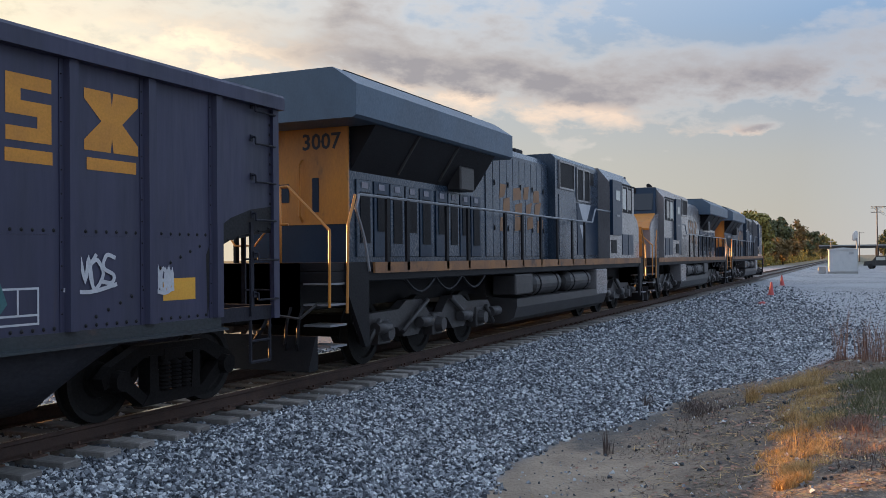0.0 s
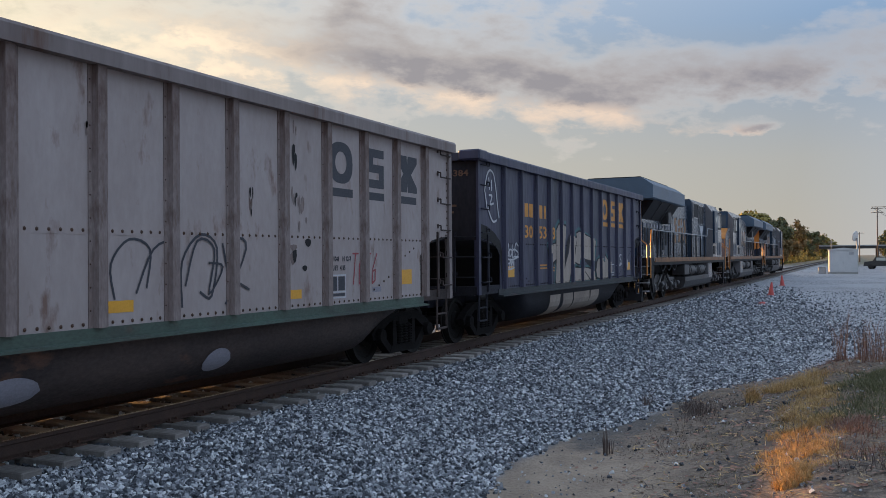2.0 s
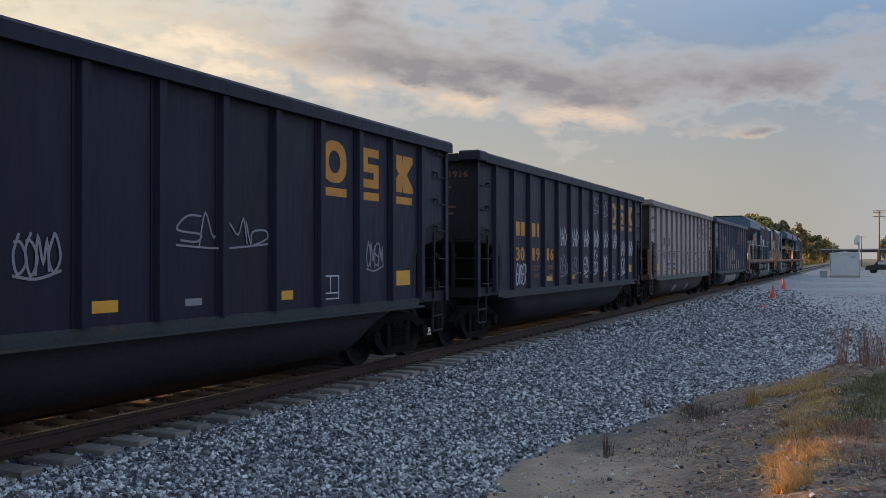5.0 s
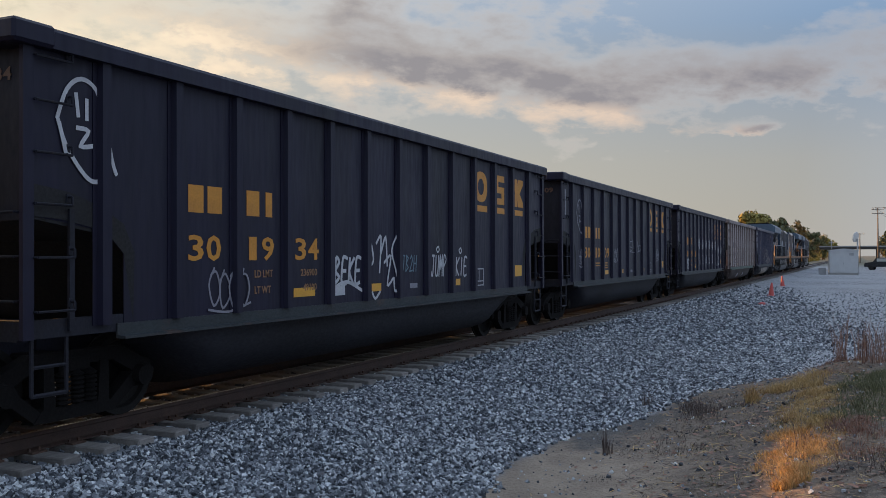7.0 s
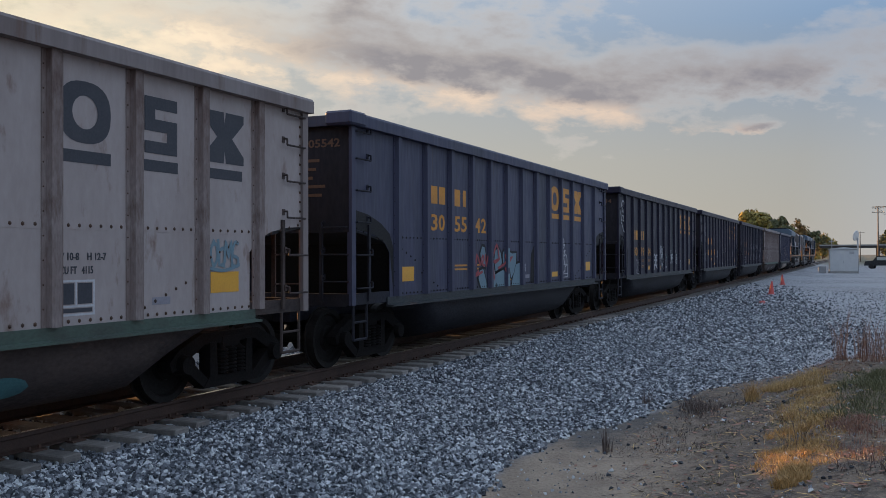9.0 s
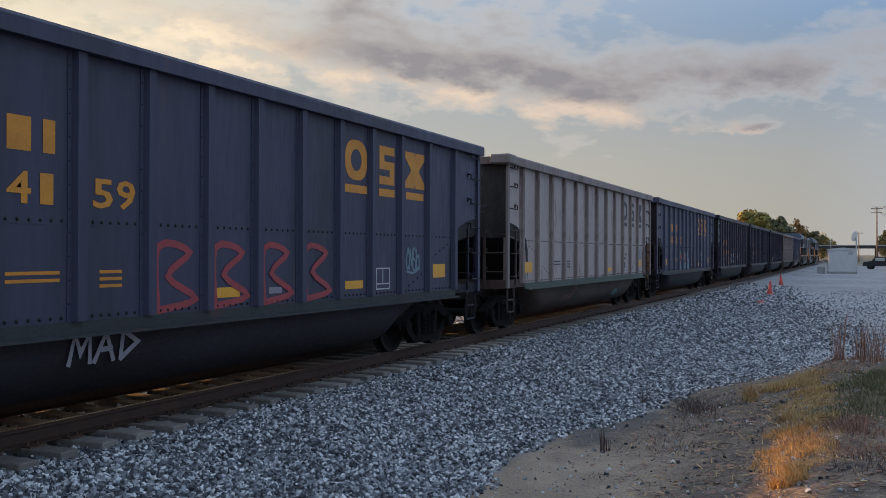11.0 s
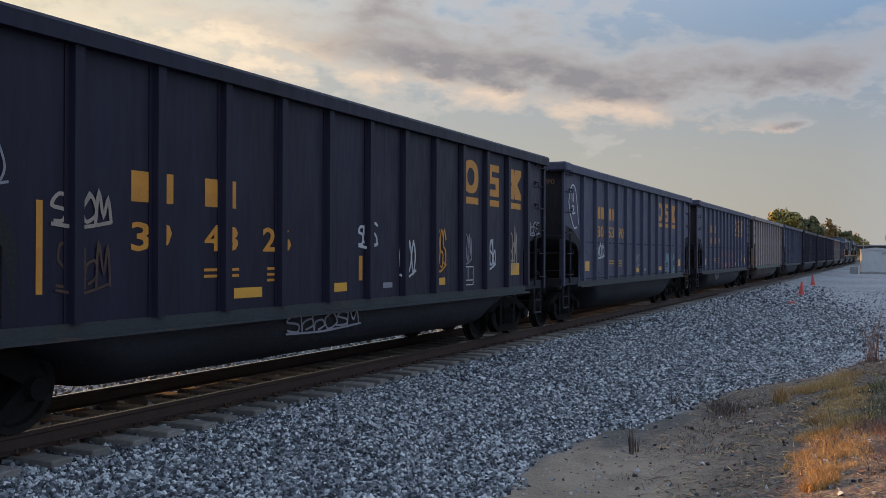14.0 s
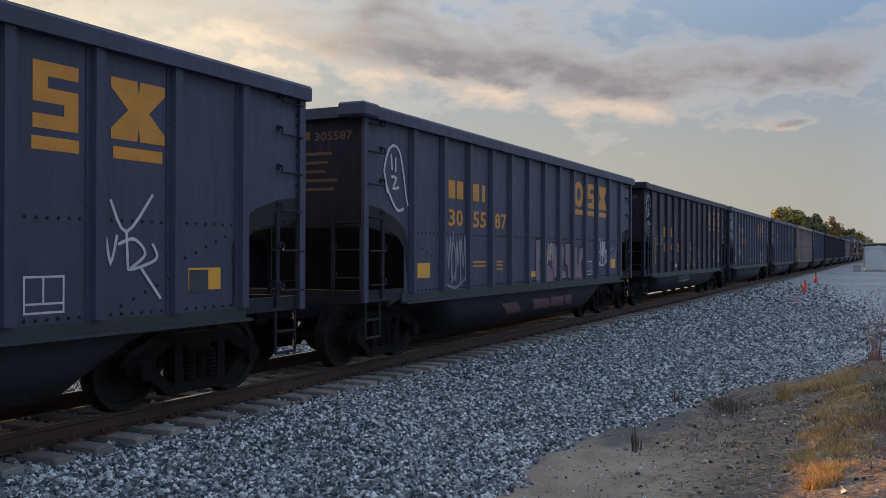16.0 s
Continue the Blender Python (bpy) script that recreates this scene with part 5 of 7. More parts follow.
def extra_6(g):
    piece(g, [[(-2.31, 1.77), (-2.21, 1.91), (-2.08, 1.89), (-2.01, 1.71), (-2.05, 1.49), (-2.27, 1.6)],
              [(-2.41, 1.28), (-2.34, 1.44), (-2.16, 1.46), (-2.01, 1.23), (-1.96, 1.09), (-2.27, 1.09)],
              [(-1.77, 1.77), (-1.71, 1.87), (-1.61, 1.77), (-1.56, 1.47), (-1.45, 1.2), (-1.49, 1.09), (-1.74, 1.09), (-1.76, 1.36)],
              [(-1.49, 1.83), (-1.32, 1.89), (-1.18, 1.77), (-1.12, 1.58), (-1.23, 1.46), (-1.49, 1.41), (-1.55, 1.65)],
              [(-1.52, 1.34), (-1.05, 1.43), (-0.81, 1.33), (-0.82, 1.09), (-1.4, 1.09)],
              [(-1.07, 1.77), (-0.91, 1.88), (-0.72, 1.88), (-0.67, 1.64), (-0.69, 1.09), (-0.8, 1.09), (-0.81, 1.45), (-1.05, 1.58)],
              [(-0.65, 1.8), (-0.49, 1.77), (-0.24, 1.78), (-0.26, 1.57), (-0.42, 1.34), (-0.57, 1.25), (-0.65, 1.45)],
              [(-0.37, 1.37), (-0.26, 1.54), (0.01, 1.57), (0.0, 1.09), (-0.55, 1.09), (-0.47, 1.25)]],
          M["sky_mark"], "pale teal bubble graffiti shape", 0.06)
    paint(strokes(M["red_mark"], [[(-2.68, 1.71), (-2.56, 1.56), (-2.5, 1.74), (-2.34, 1.56)],
                                 [(-2.31, 1.55), (-2.21, 1.72), (-2.14, 1.66), (-2.23, 1.57), (-2.11, 1.53)],
                                 [(-2.06, 1.74), (-2.01, 1.54), (-1.93, 1.71)],
                                 [(-2.67, 1.32), (-2.41, 1.43), (-2.58, 1.34), (-2.23, 1.41)],
                                 [(-1.67, 1.68), (-1.44, 1.95), (-1.3, 1.65)],
                                 [(-1.65, 1.6), (-1.32, 1.65), (-1.55, 1.58)],
                                 [(-1.36, 1.47), (-0.91, 1.59), (-0.81, 1.77)],
                                 [(-0.96, 1.74), (-0.81, 1.58), (-0.55, 1.69), (-0.75, 1.64)],
                                 [(-1.65, 1.48), (-1.61, 1.27), (-1.74, 1.48)],
                                 [(-0.96, 1.46), (-0.88, 1.38), (-0.81, 1.45)]], 0.028), g, 0, 0, "sprayed red scrawl", y=FACE - 0.008)
    paint(strokes(M["white_mark"], [[(.1, .75), (.2, .8), (.25, .72), (.15, .68), (.1, .75)], [(.05, .6), (.3, .65), (.1, .45), (.35, .5), (.1, .3), (.4, .4), (.5, .2), (.35, .1), (.2, .3)], [(.05, .55), (.05, .0), (.3, .0), (.3, .3)]], 0.018), g, 3.05, 1.35)
    for x, z, w, h0 in ((0.1, 2.3, 0.15, 0.9), (0.98, 1.7, 0.28, 0.6)):
        paint(flat(M["soot"], [[(-w, -h0), (w, -h0), (w * 1.05, h0 * 0.2), (w * 0.5, h0 * 0.45), (-w * 0.2, h0 * 0.38), (-w * 0.8, h0 * 0.1)]], "soot_stain"), g, x, z)
    paint(flat(M["white_mark"], [rect(-.07, .07, -.09, .09)], "routing_card"), g, 0.3, 1.46)


def extra_7(g):
    tags(g, [(12, 5.35, 1.6, 0.5, 0.35, 0.02, "sky_mark")])
    tub_paint(g, 2.3, 2.95, M["teal_mark"], "blue spray patch on the tub", 12, 30, oval=True)


def extra_8(g):
    paint(strokes(M["red_mark"], [[(i * .95, 0), (i * .95, .68), (i * .95 + .5, .62), (i * .95 + .15, .36), (i * .95 + .6, .1), (i * .95, 0)] for i in range(4)], 0.04), g, -1.65, 1.12, "outlined red graffiti")
    paint(strokes(M["grey_mark"], tag_word("MAD", 0.32, 0.28), 0.026, rounded=False), g, -2.8, 0.66, y=-1.455)
    tags(g, [(83, 4.2, 1.45, 0.45, 0.4, 0.02, "sky_mark")])


def extra_9(g):
    outline_tag(g, -6.9, 2.5, 1.1, M["white_mark"])
    piece(g, [[(3.35, 1.62), (3.38, 1.78), (3.5, 1.8), (3.58, 1.72), (3.72, 1.74), (3.7, 1.5), (3.5, 1.42)], [(3.55, 1.0), (3.62, 1.25), (3.75, 1.75), (3.95, 1.82), (3.95, 1.05)],
              [(3.98, 1.02), (4.0, 1.6), (4.12, 1.82), (4.3, 1.8), (4.42, 1.55), (4.4, 1.05)], [(4.45, 1.55), (4.5, 1.75), (4.68, 1.78), (4.78, 1.62), (4.66, 1.5)], [(4.43, 1.08), (4.45, 1.3), (4.6, 1.36), (4.8, 1.2), (4.75, 1.08)]],
          M["sky_mark"], "pale blue-grey graffiti shape", 0.035)
    paint(strokes(M["dark_mark"], [[(.1, .62), (.12, .5), (.2, .52), (.2, .64)], [(.26, .64), (.28, .52), (.35, .54), (.36, .66)], [(.1, .15), (.3, .2), (.25, .38), (.1, .42)]], 0.018), g, 4.0, 1.1, y=FACE - 0.008)
    tags(g, [(90, -4.8, 1.66, 0.8, 0.34, 0.022, "white_mark"), (91, -0.75, 1.4, 0.6, 0.35, 0.014, "grey_mark")])


def extra_10(g):
    outline_tag(g, -7.0, 2.72, 0.95, M["white_mark"])
    paint(flat(M["yellow_mark"], [rect(-.04, .03, -.42, .42)], "yellow_stripe"), g, -5.72, 1.78)
    tags(g, [(92, -6.95, 2.3, 0.85, 0.45, 0.012, "grey_mark"), (100, -5.6, 2.0, 0.65, 0.3, 0.018, "cream_mark"), (101, -5.55, 1.4, 0.6, 0.45, 0.014, "rust"), (102, -0.35, 1.85, 0.5, 0.32, 0.02, "white_mark"), (103, 0.85, 1.42, 0.5, 0.55, 0.018, "white_mark"), (104, 2.05, 1.5, 0.4, 0.65, 0.018, "yellow_mark"),
             (105, 3.1, 1.6, 0.4, 0.5, 0.014, "grey_mark"), (106, 4.1, 1.5, 0.5, 0.5, 0.02, "white_mark"), (107, 5.25, 1.5, 0.45, 0.75, 0.016, "cream_mark"), (113, 6.3, 2.15, 0.7, 0.3, 0.016, "grey_mark")])
    for x, z in ((-0.28, 1.5), (2.15, 1.45)):
        paint(flat(M["yellow_mark"], [rect(-.05, .05, -.15, .2)], "yellow_stripe"), g, x, z)
    paint(strokes(M["grey_mark"], scribble(114, 1.7, 0.25, 12), 0.014), g, -2.0, 0.72, y=-1.455)


def extra_11(g):
    outline_tag(g, -6.75, 2.5, 1.05, M["white_mark"])
    piece(g, [[(-0.37, 1.97), (-0.1, 2.0), (-0.09, 1.64), (-0.15, 1.56), (-0.09, 1.09), (-0.36, 1.09)],
              [(0.1, 1.95), (0.26, 1.96), (0.25, 1.51), (0.16, 1.09), (0.06, 1.09)],
              [(0.25, 1.43), (0.47, 1.44), (0.7, 1.31), (0.75, 1.09), (0.22, 1.09)],
              [(0.6, 1.93), (0.81, 1.92), (0.96, 1.82), (0.97, 1.19), (0.81, 1.14), (0.64, 1.44)],
              [(1.13, 1.88), (1.32, 1.91), (1.46, 1.77), (1.44, 1.59), (1.25, 1.34), (1.56, 1.27), (1.61, 1.15), (1.11, 1.09), (1.08, 1.43)],
              [(1.56, 1.92), (1.9, 1.92), (1.92, 1.29), (2.08, 1.16), (1.8, 1.09), (1.71, 1.41), (1.56, 1.48)],
              [(2.18, 1.87), (2.4, 1.84), (2.4, 1.46), (2.74, 1.42), (2.85, 1.09), (2.17, 1.1)],
              [(2.62, 1.84), (2.89, 1.81), (2.86, 1.58), (2.66, 1.42), (2.54, 1.49)]], M["pink_mark"], "faded pink blocky graffiti shape", 0.045)
    paint(strokes(M["cream_mark"], [[(0.28, 1.51), (0.29, 1.71), (0.37, 1.61), (0.33, 1.5), (0.4, 1.89)],
                                   [(0.5, 1.84), (0.52, 1.61)],
                                   [(0.47, 1.61), (0.53, 1.87), (0.6, 1.91)]], 0.03), g, 0, 0, "pale yellow sprayed tag", y=FACE - 0.008)
    for a, b in ((-2.0, -1.2), (-0.4, 0.6), (0.7, 1.6), (1.7, 2.2)):
        tub_paint(g, a, b, M["dull_red_mark"], "dull red spray on the tub", 8, 26)
    paint(strokes(M["grey_mark"], tag_word("KSW", 0.27, 0.3), 0.022, rounded=False), g, 5.05, 1.56)
    tags(g, [(120, 4.15, 1.45, 0.72, 0.62, 0.022, "white_mark"), (121, -4.65, 1.2, 0.72, 0.85, 0.02, "grey_mark"), (122, 0.4, 1.6, 0.3, 0.3, 0.016, "cream_mark")])


def extra_12(g):
    paint(strokes(M["white_mark"], [[(.0, .15), (.12, .4), (.2, .12), (.28, .38)], [(.2, .72), (.4, .42), (.75, .8)], [(.4, .42), (.42, .05)], [(.3, .3), (.5, .35), (.65, .2), (.45, .05), (.8, .15), (.75, .3)], [(.6, .05), (.86, -.25)]], 0.016), g, 3.96, 1.5, "grey sprayed tag")
    paint(flat(M["dark_mark"], [rect(-.3, .0, -.12, .12)], "dark_patch"), g, 5.55, 1.41, y=FACE - 0.006)


dark_label = "dark blue-grey steel coal gondola with yellow markings on the track"
CARS = [
    gondola(M["car_dark"], M["yellow_mark"], "305384", "dark blue coal gondola with large cream graffiti on the track", extra=extra_1),
    gondola(M["car_pale"], M["dark_mark"], "397987", smooth=True, weights=("237200", "48800"), label="pale grey coal gondola with rust streaks on the track", frame_mat=M["car_pale2"], rib_mat=M["rib_rusty"], extra=extra_2, stencil=True, reflectors=(5.5, 2.2, -0.9, -2.8, -6.0)),
    gondola(M["car_black"], M["yellow_mark"], "301916", smooth=True, weights=("237200", "48800"), label="near-black coal gondola covered in white sprayed tags", extra=extra_3),
    gondola(M["car_black"], M["yellow_mark"], "301009", smooth=True, label="near-black coal gondola with faint tags on the track", extra=extra_4),
    gondola(M["car_black"], M["yellow_mark"], "301934", smooth=True, weights=("236900", "49100"), label="near-black coal gondola with a row of white tags", extra=extra_5),
    gondola(M["car_worn"], M["yellow_mark"], "305542", "dark blue coal gondola with pale blue bubble graffiti", extra=extra_6),
    gondola(M["car_pale"], M["dark_mark"], None, smooth=True, label="pale grey coal gondola with dark block emblem", frame_mat=M["car_pale2"], rib_mat=M["rib_rusty"], extra=extra_7, stencil=True, reflectors=(5.62, 1.5, -5.9)),
    gondola(M["car_worn"], M["yellow_mark"], "304159", "worn blue-grey coal gondola with outlined red graffiti", extra=extra_8),
    gondola(M["car_worn"], M["yellow_mark"], "305390", "worn blue-grey coal gondola with pale graffiti near one end", extra=extra_9),
    gondola(M["car_black"], M["yellow_mark"], "394326", smooth=True, belly=0.87, lettering=((-4.35, -3.27, -2.24), 1.76), label="near-black coal gondola with yellow stripes and tags", extra=extra_10),
    gondola(M["car_worn"], M["yellow_mark"], "305587", "worn blue-grey coal gondola with faded pink graffiti", extra=extra_11),
    gondola(M["car_worn"], M["yellow_mark"], None, "worn blue-grey coal gondola with a grey scrawled tag", extra=extra_12),
]


# ---- locomotives ----
def loco_truck(parent, x):
    def frame_mesh():
        bm = B()
        prism(bm, [(-2.75, .72), (-2.6, .86), (-1.5, .88), (-1.2, 1.02), (-.6, 1.02), (-.25, .72), (.25, .72), (.6, 1.02), (1.2, 1.02), (1.5, .88), (2.6, .86), (2.75, .72), (2.6, .55), (2.2, .62), (1.55, .58), (1.3, .40), (.75, .40), (.5, .62), (-.5, .62), (-.75, .40), (-1.3, .40), (-1.55, .58), (-2.2, .62), (-2.6, .55)], "y", -0.09, 0.09)
        for sx in (-2.07, 0, 2.07):
            box(bm, sx - 0.2, sx + 0.2, -0.13, 0.1, 0.34, 0.74, 0.02)
            lathe(bm, [(-0.26, 0.03), (-0.26, 0.12), (-0.13, 0.15), (0, 0.15)], (sx, 0, 0.53), 14)
        for a, b in (((-1.5, .5), (-.5, 1.0)), ((1.5, .5), (.5, 1.0)), ((-2.7, .4), (-2.3, .75)), ((2.7, .4), (2.3, .75))):
            rod(bm, (a[0], -0.16, a[1]), (b[0], -0.16, b[1]), 0.045, 8)
        for sx in (-2.5, -0.9, 0.9, 2.5):
            rod(bm, (sx, -0.18, 0.62), (sx + 0.45, -0.18, 0.62), 0.10, 10)
        return bm

    def beam():
        bm = B()
        box(bm, -2.3, 2.3, -0.95, 0.95, 0.62, 0.82, 0.03)
        return bm

    def wheels():
        bm = B()
        for s in (-1, 1):
            lathe(bm, [(s * -a, r) for a, r in [(-0.07, 0.12), (-0.07, 0.2), (-0.02, 0.22), (-0.015, 0.42), (-0.06, 0.44), (-0.065, 0.53), (0.06, 0.535), (0.07, 0.56), (0.09, 0.555), (0.09, 0.44), (0.03, 0.4), (0.03, 0.2), (0.09, 0.12)]], (0, s * 0.753, 0), 28)
        rod(bm, (0, -0.95, 0), (0, 0.95, 0), 0.1, 12)
        return bm
    tr = part("truck", shared("loco_truck_beam", beam, M["truck_steel"]), None, parent, "three-axle dark steel locomotive truck", at=pose(x, 0, -0.05))
    for y in (-1.08, 1.08):
        part("side_frame", shared("loco_side_frame", frame_mesh, M["loco_tank"]), None, tr, at=pose(0, y, 0, 0, 0, 0 if y < 0 else 180))
    for sx in (-2.07, 0, 2.07):
        w = part("wheelset", shared("loco_wheelset", wheels, M["wheel_steel"]), None, tr, at=pose(sx, 0, 0.533))
        AXLES.append((w, sx, 0.533))


def chamfer(w, h0, h1, c):
    """Hood cross-section (y, z) with bevelled shoulders."""
    return [(-w, h0), (-w, h1 - c), (-w + c, h1), (w - c, h1), (w, h1 - c), (w, h0)]


def locomotive(label, number, side_mat, turned=False):
    g = new("locomotive")
    tagged(g, label, "locomotive", "locomotives at the head of the train")
    blue, yel, drk = M["loco_blue"], M["loco_yellow"], M["loco_dark"]

    def add(name, mat, fn, lab="", parent=None):
        bm = B()
        fn(bm)
        return part(name, bm, mat, parent or g, lab)

    add("underframe", drk, lambda b: (box(b, -10.6, 10.6, -1.45, 1.45, 1.34, 1.52, 0.02), box(b, -10.6, 10.6, -0.5, 0.5, 0.9, 1.34)))
    for y in (-1, 1):
        add("deck_edge", M["deck_orange"], lambda b: box(b, -9.35, 9.6, min(y * 1.455, y * 1.50), max(y * 1.455, y * 1.50), 1.47, 1.64), "faded orange stripe along the deck edge")
    add("walkway", drk, lambda b: box(b, -10.6, 10.6, -1.45, 1.45, 1.525, 1.64))
    hood = add("long_hood", side_mat, lambda b: prism(b, chamfer(0.95, 1.64, 4.25, 0.18), "x", -9.2, 1.0))
    add("hood_rear", yel, lambda b: prism(b, chamfer(0.96, 2.25, 4.0, 0.02), "x", -9.24, -9.2), "orange rear panel of the hood", hood)
    add("rear_base", blue, lambda b: box(b, -9.23, -9.2, -0.95, 0.95, 1.64, 2.25), "", hood)
    add("rear_headlight", drk, lambda b: (box(b, -9.30, -9.24, 0.45, 0.85, 3.45, 3.85, 0.02), rod(b, (-9.33, 0.65, 3.74), (-9.29, 0.65, 3.74), 0.07, 12), rod(b, (-9.33, 0.65, 3.56), (-9.29, 0.65, 3.56), 0.07, 12)), "dark twin headlight housing", hood)
    add("notice_panel", blue, lambda b: box(b, -9.255, -9.24, 0.15, 0.62, 2.62, 2.92), "dark blue painted block", hood)
    add("number_strip", blue, lambda b: box(b, -9.255, -9.24, -0.42, -0.30, 2.45, 3.0), "upright dark blue strip", hood)
    add("rear_grab_bar", yel, lambda b: tube(b, [(-9.24, -0.1, 2.3), (-9.32, -0.1, 2.4), (-9.32, -0.1, 3.2), (-9.24, -0.1, 3.3)], 0.018), "orange grab bar", hood)
    # radiator with its overhanging wings
    rad = add("radiator_housing", M["loco_roof"], lambda b: prism(b, [(-1.56, 3.84), (-1.56, 4.30), (-1.15, 4.58), (1.15, 4.58), (1.56, 4.30), (1.56, 3.84), (1.5, 3.80), (-1.5, 3.80)], "x", -10.0, -3.3), "blue-grey overhanging radiator housing")
    for y in (-1, 1):
        add("radiator_intake", drk, lambda b: prism(b, [(y * 0.95, 3.10), (y * 1.42, 3.80), (y * 0.95, 3.80)], "x", -9.15, -4.0), "dark sloping intake screen", rad)
        for x in (-7.6, -5.9):
            add("intake_bar", M["loco_tank"], lambda b: rod(b, (x, y * 1.0, 3.16), (x, y * 1.43, 3.80), 0.03, 6), "", rad)
        add("sand_box", M["loco_tank"], lambda b: box(b, -5.4, -4.7, min(y * 0.95, y * 1.25), max(y * 0.95, y * 1.25), 3.02, 3.5, 0.03), "", rad)
    add("radiator_top", drk, lambda b: (box(b, -9.4, -4.2, -1.0, 1.0, 4.58, 4.66), box(b, -9.0, -8.2, -0.9, 0.9, 4.66, 4.70)), "", rad)
    # doors along the hood
    rng = random.Random(11)
    for y in (-1, 1):
        def put(name, mat, x0, x1, z0, z1, d=0.03, parent=hood, lab=""):
            ya, yb = y * 0.95, y * (0.95 + d)
            return add(name, mat, lambda b: box(b, x0, x1, min(ya, yb), max(ya, yb), z0, z1, 0.008), lab, parent)
        for i in range(9):
            x0 = -9.0 + 0.58 * i + (0.12 if i > 4 else 0)
            d = put("hood_door", M["loco_slate"] if i in (0, 2, 3, 6) else blue, x0, x0 + 0.52, 1.72, 2.98)
            yy = y * 0.985
            add("vent_screen", drk, lambda b: box(b, x0 + 0.1, x0 + 0.42, min(yy, yy + y * 0.008), max(yy, yy + y * 0.008), 1.95 + 0.2 * (i % 2), 2.78), "black vent screen", d)
            add("notice_plate", M["grey_mark"], lambda b: box(b, x0 + 0.14, x0 + 0.34, min(yy, yy + y * 0.008), max(yy, yy + y * 0.008), 2.84, 2.94), "", d)
        for i in range(10):
            x0 = -3.4 + 0.43 * i
            put("hood_door", side_mat, x0, x0 + 0.40, 1.72, 4.0, 0.022)
            if i % 2:
                yy = y * 0.98
                add("latch", drk, lambda b: (box(b, x0 + 0.03, x0 + 0.07, min(yy, yy + y * 0.02), max(yy, yy + y * 0.02), 2.3, 2.42), box(b, x0 + 0.03, x0 + 0.07, min(yy, yy + y * 0.02), max(yy, yy + y * 0.02), 3.3, 3.42)), "", hood)
    # worn orange emblem on the hood flanks
    for y in (-1, 1):
        rnd = random.Random(4)
        ps = []
        for cx, w in ((-2.2, .5), (-1.35, .62), (-0.55, .5), (.2, .55)):
            for k in range(3):
                x0 = cx + rnd.uniform(-.2, .1) - w / 2
                z0 = 2.35 + 0.36 * k + rnd.uniform(-.06, .06)
                ps.append([(x0, z0), (x0 + w * rnd.uniform(.5, 1), z0 + rnd.uniform(-.05, .08)), (x0 + w * rnd.uniform(.7, 1), z0 + .34), (x0 + .04, z0 + .36 * rnd.uniform(.7, 1))])
        me = flat(M["faded_orange"], ps, "worn_emblem")
        part("worn_emblem", me, None, hood, "flaking orange painted emblem", at=pose(0, y * 0.978, 0))
    # alternator and blower cab
    blower = add("blower_section", M["loco_slate"] if not turned else side_mat, lambda b: prism(b, chamfer(1.15, 1.64, 4.40, 0.12), "x", 1.02, 5.3))
    for y in (-1, 1):
        def on(name, mat, x0, x1, z0, z1, lab=""):
            ya, yb = y * 1.15, y * 1.168
            return add(name, mat, lambda b: box(b, x0, x1, min(ya, yb), max(ya, yb), z0, z1), lab, blower)
        on("intake_grille", drk, 1.35, 2.65, 3.55, 4.2, "black louvred grille")
        on("intake_grille", drk, 3.0, 3.55, 3.3, 4.15)
        on("intake_grille", drk, 3.7, 4.25, 3.3, 4.15)
        on("intake_grille", drk, 4.35, 4.75, 3.8, 4.15)
        for x0, x1, z0, z1 in ((1.35, 2.65, 3.55, 4.2), (3.0, 3.55, 3.3, 4.15), (3.7, 4.25, 3.3, 4.15)):
            for xa, xb, za, zb in ((x0 - 0.05, x0, z0 - 0.05, z1 + 0.05), (x1, x1 + 0.05, z0 - 0.05, z1 + 0.05), (x0, x1, z1, z1 + 0.05), (x0, x1, z0 - 0.05, z0)):
                add("grille_frame", M["loco_grey"], lambda b: box(b, xa, xb, min(y * 1.15, y * 1.19), max(y * 1.15, y * 1.19), za, zb), "", blower)
        on("panel", side_mat, 1.3, 2.9, 1.75, 3.35)
        on("panel", blue, 3.0, 5.2, 1.75, 3.2)
        me = flat(M["white_mark"], [[(3.1, 3.2), (4.4, 3.2), (3.75, 2.5)], [(3.2, 2.6), (3.6, 2.6), (3.5, 2.2)]], "white_wedge")
        part("white_wedge", me, None, blower, "white painted wedge", at=pose(0, y * 1.172, 0))
    add("exhaust_stack", drk, lambda b: (box(b, 0.2, 0.8, -0.35, 0.35, 4.25, 4.5, 0.03),))
    # cab
    cab = add("cab", M["loco_grey"], lambda b: (prism(b, [(-1.5, 1.64), (-1.5, 3.95), (-1.15, 4.38), (1.15, 4.38), (1.5, 3.95), (1.5, 1.64)], "x", 5.32, 8.6)), "crew cab with silvery sky sheen put into its blue-grey")
    nose = add("nose", M["loco_grey"], lambda b: prism(b, [(8.6, 1.64), (8.6, 3.35), (9.0, 3.3), (9.95, 2.95), (10.2, 2.7), (10.25, 1.64)], "y", -1.3, 1.3))
    add("nose_front", yel, lambda b: box(b, 10.25, 10.28, -1.0, 1.0, 1.7, 2.8), "orange nose panel with a door", nose)
    add("nose_slope", yel, lambda b: prism(b, [(9.05, 3.30), (9.05, 3.34), (9.98, 2.99), (10.22, 2.74), (10.22, 2.68), (9.95, 2.95)], "y", -1.25, 1.25), "", nose)
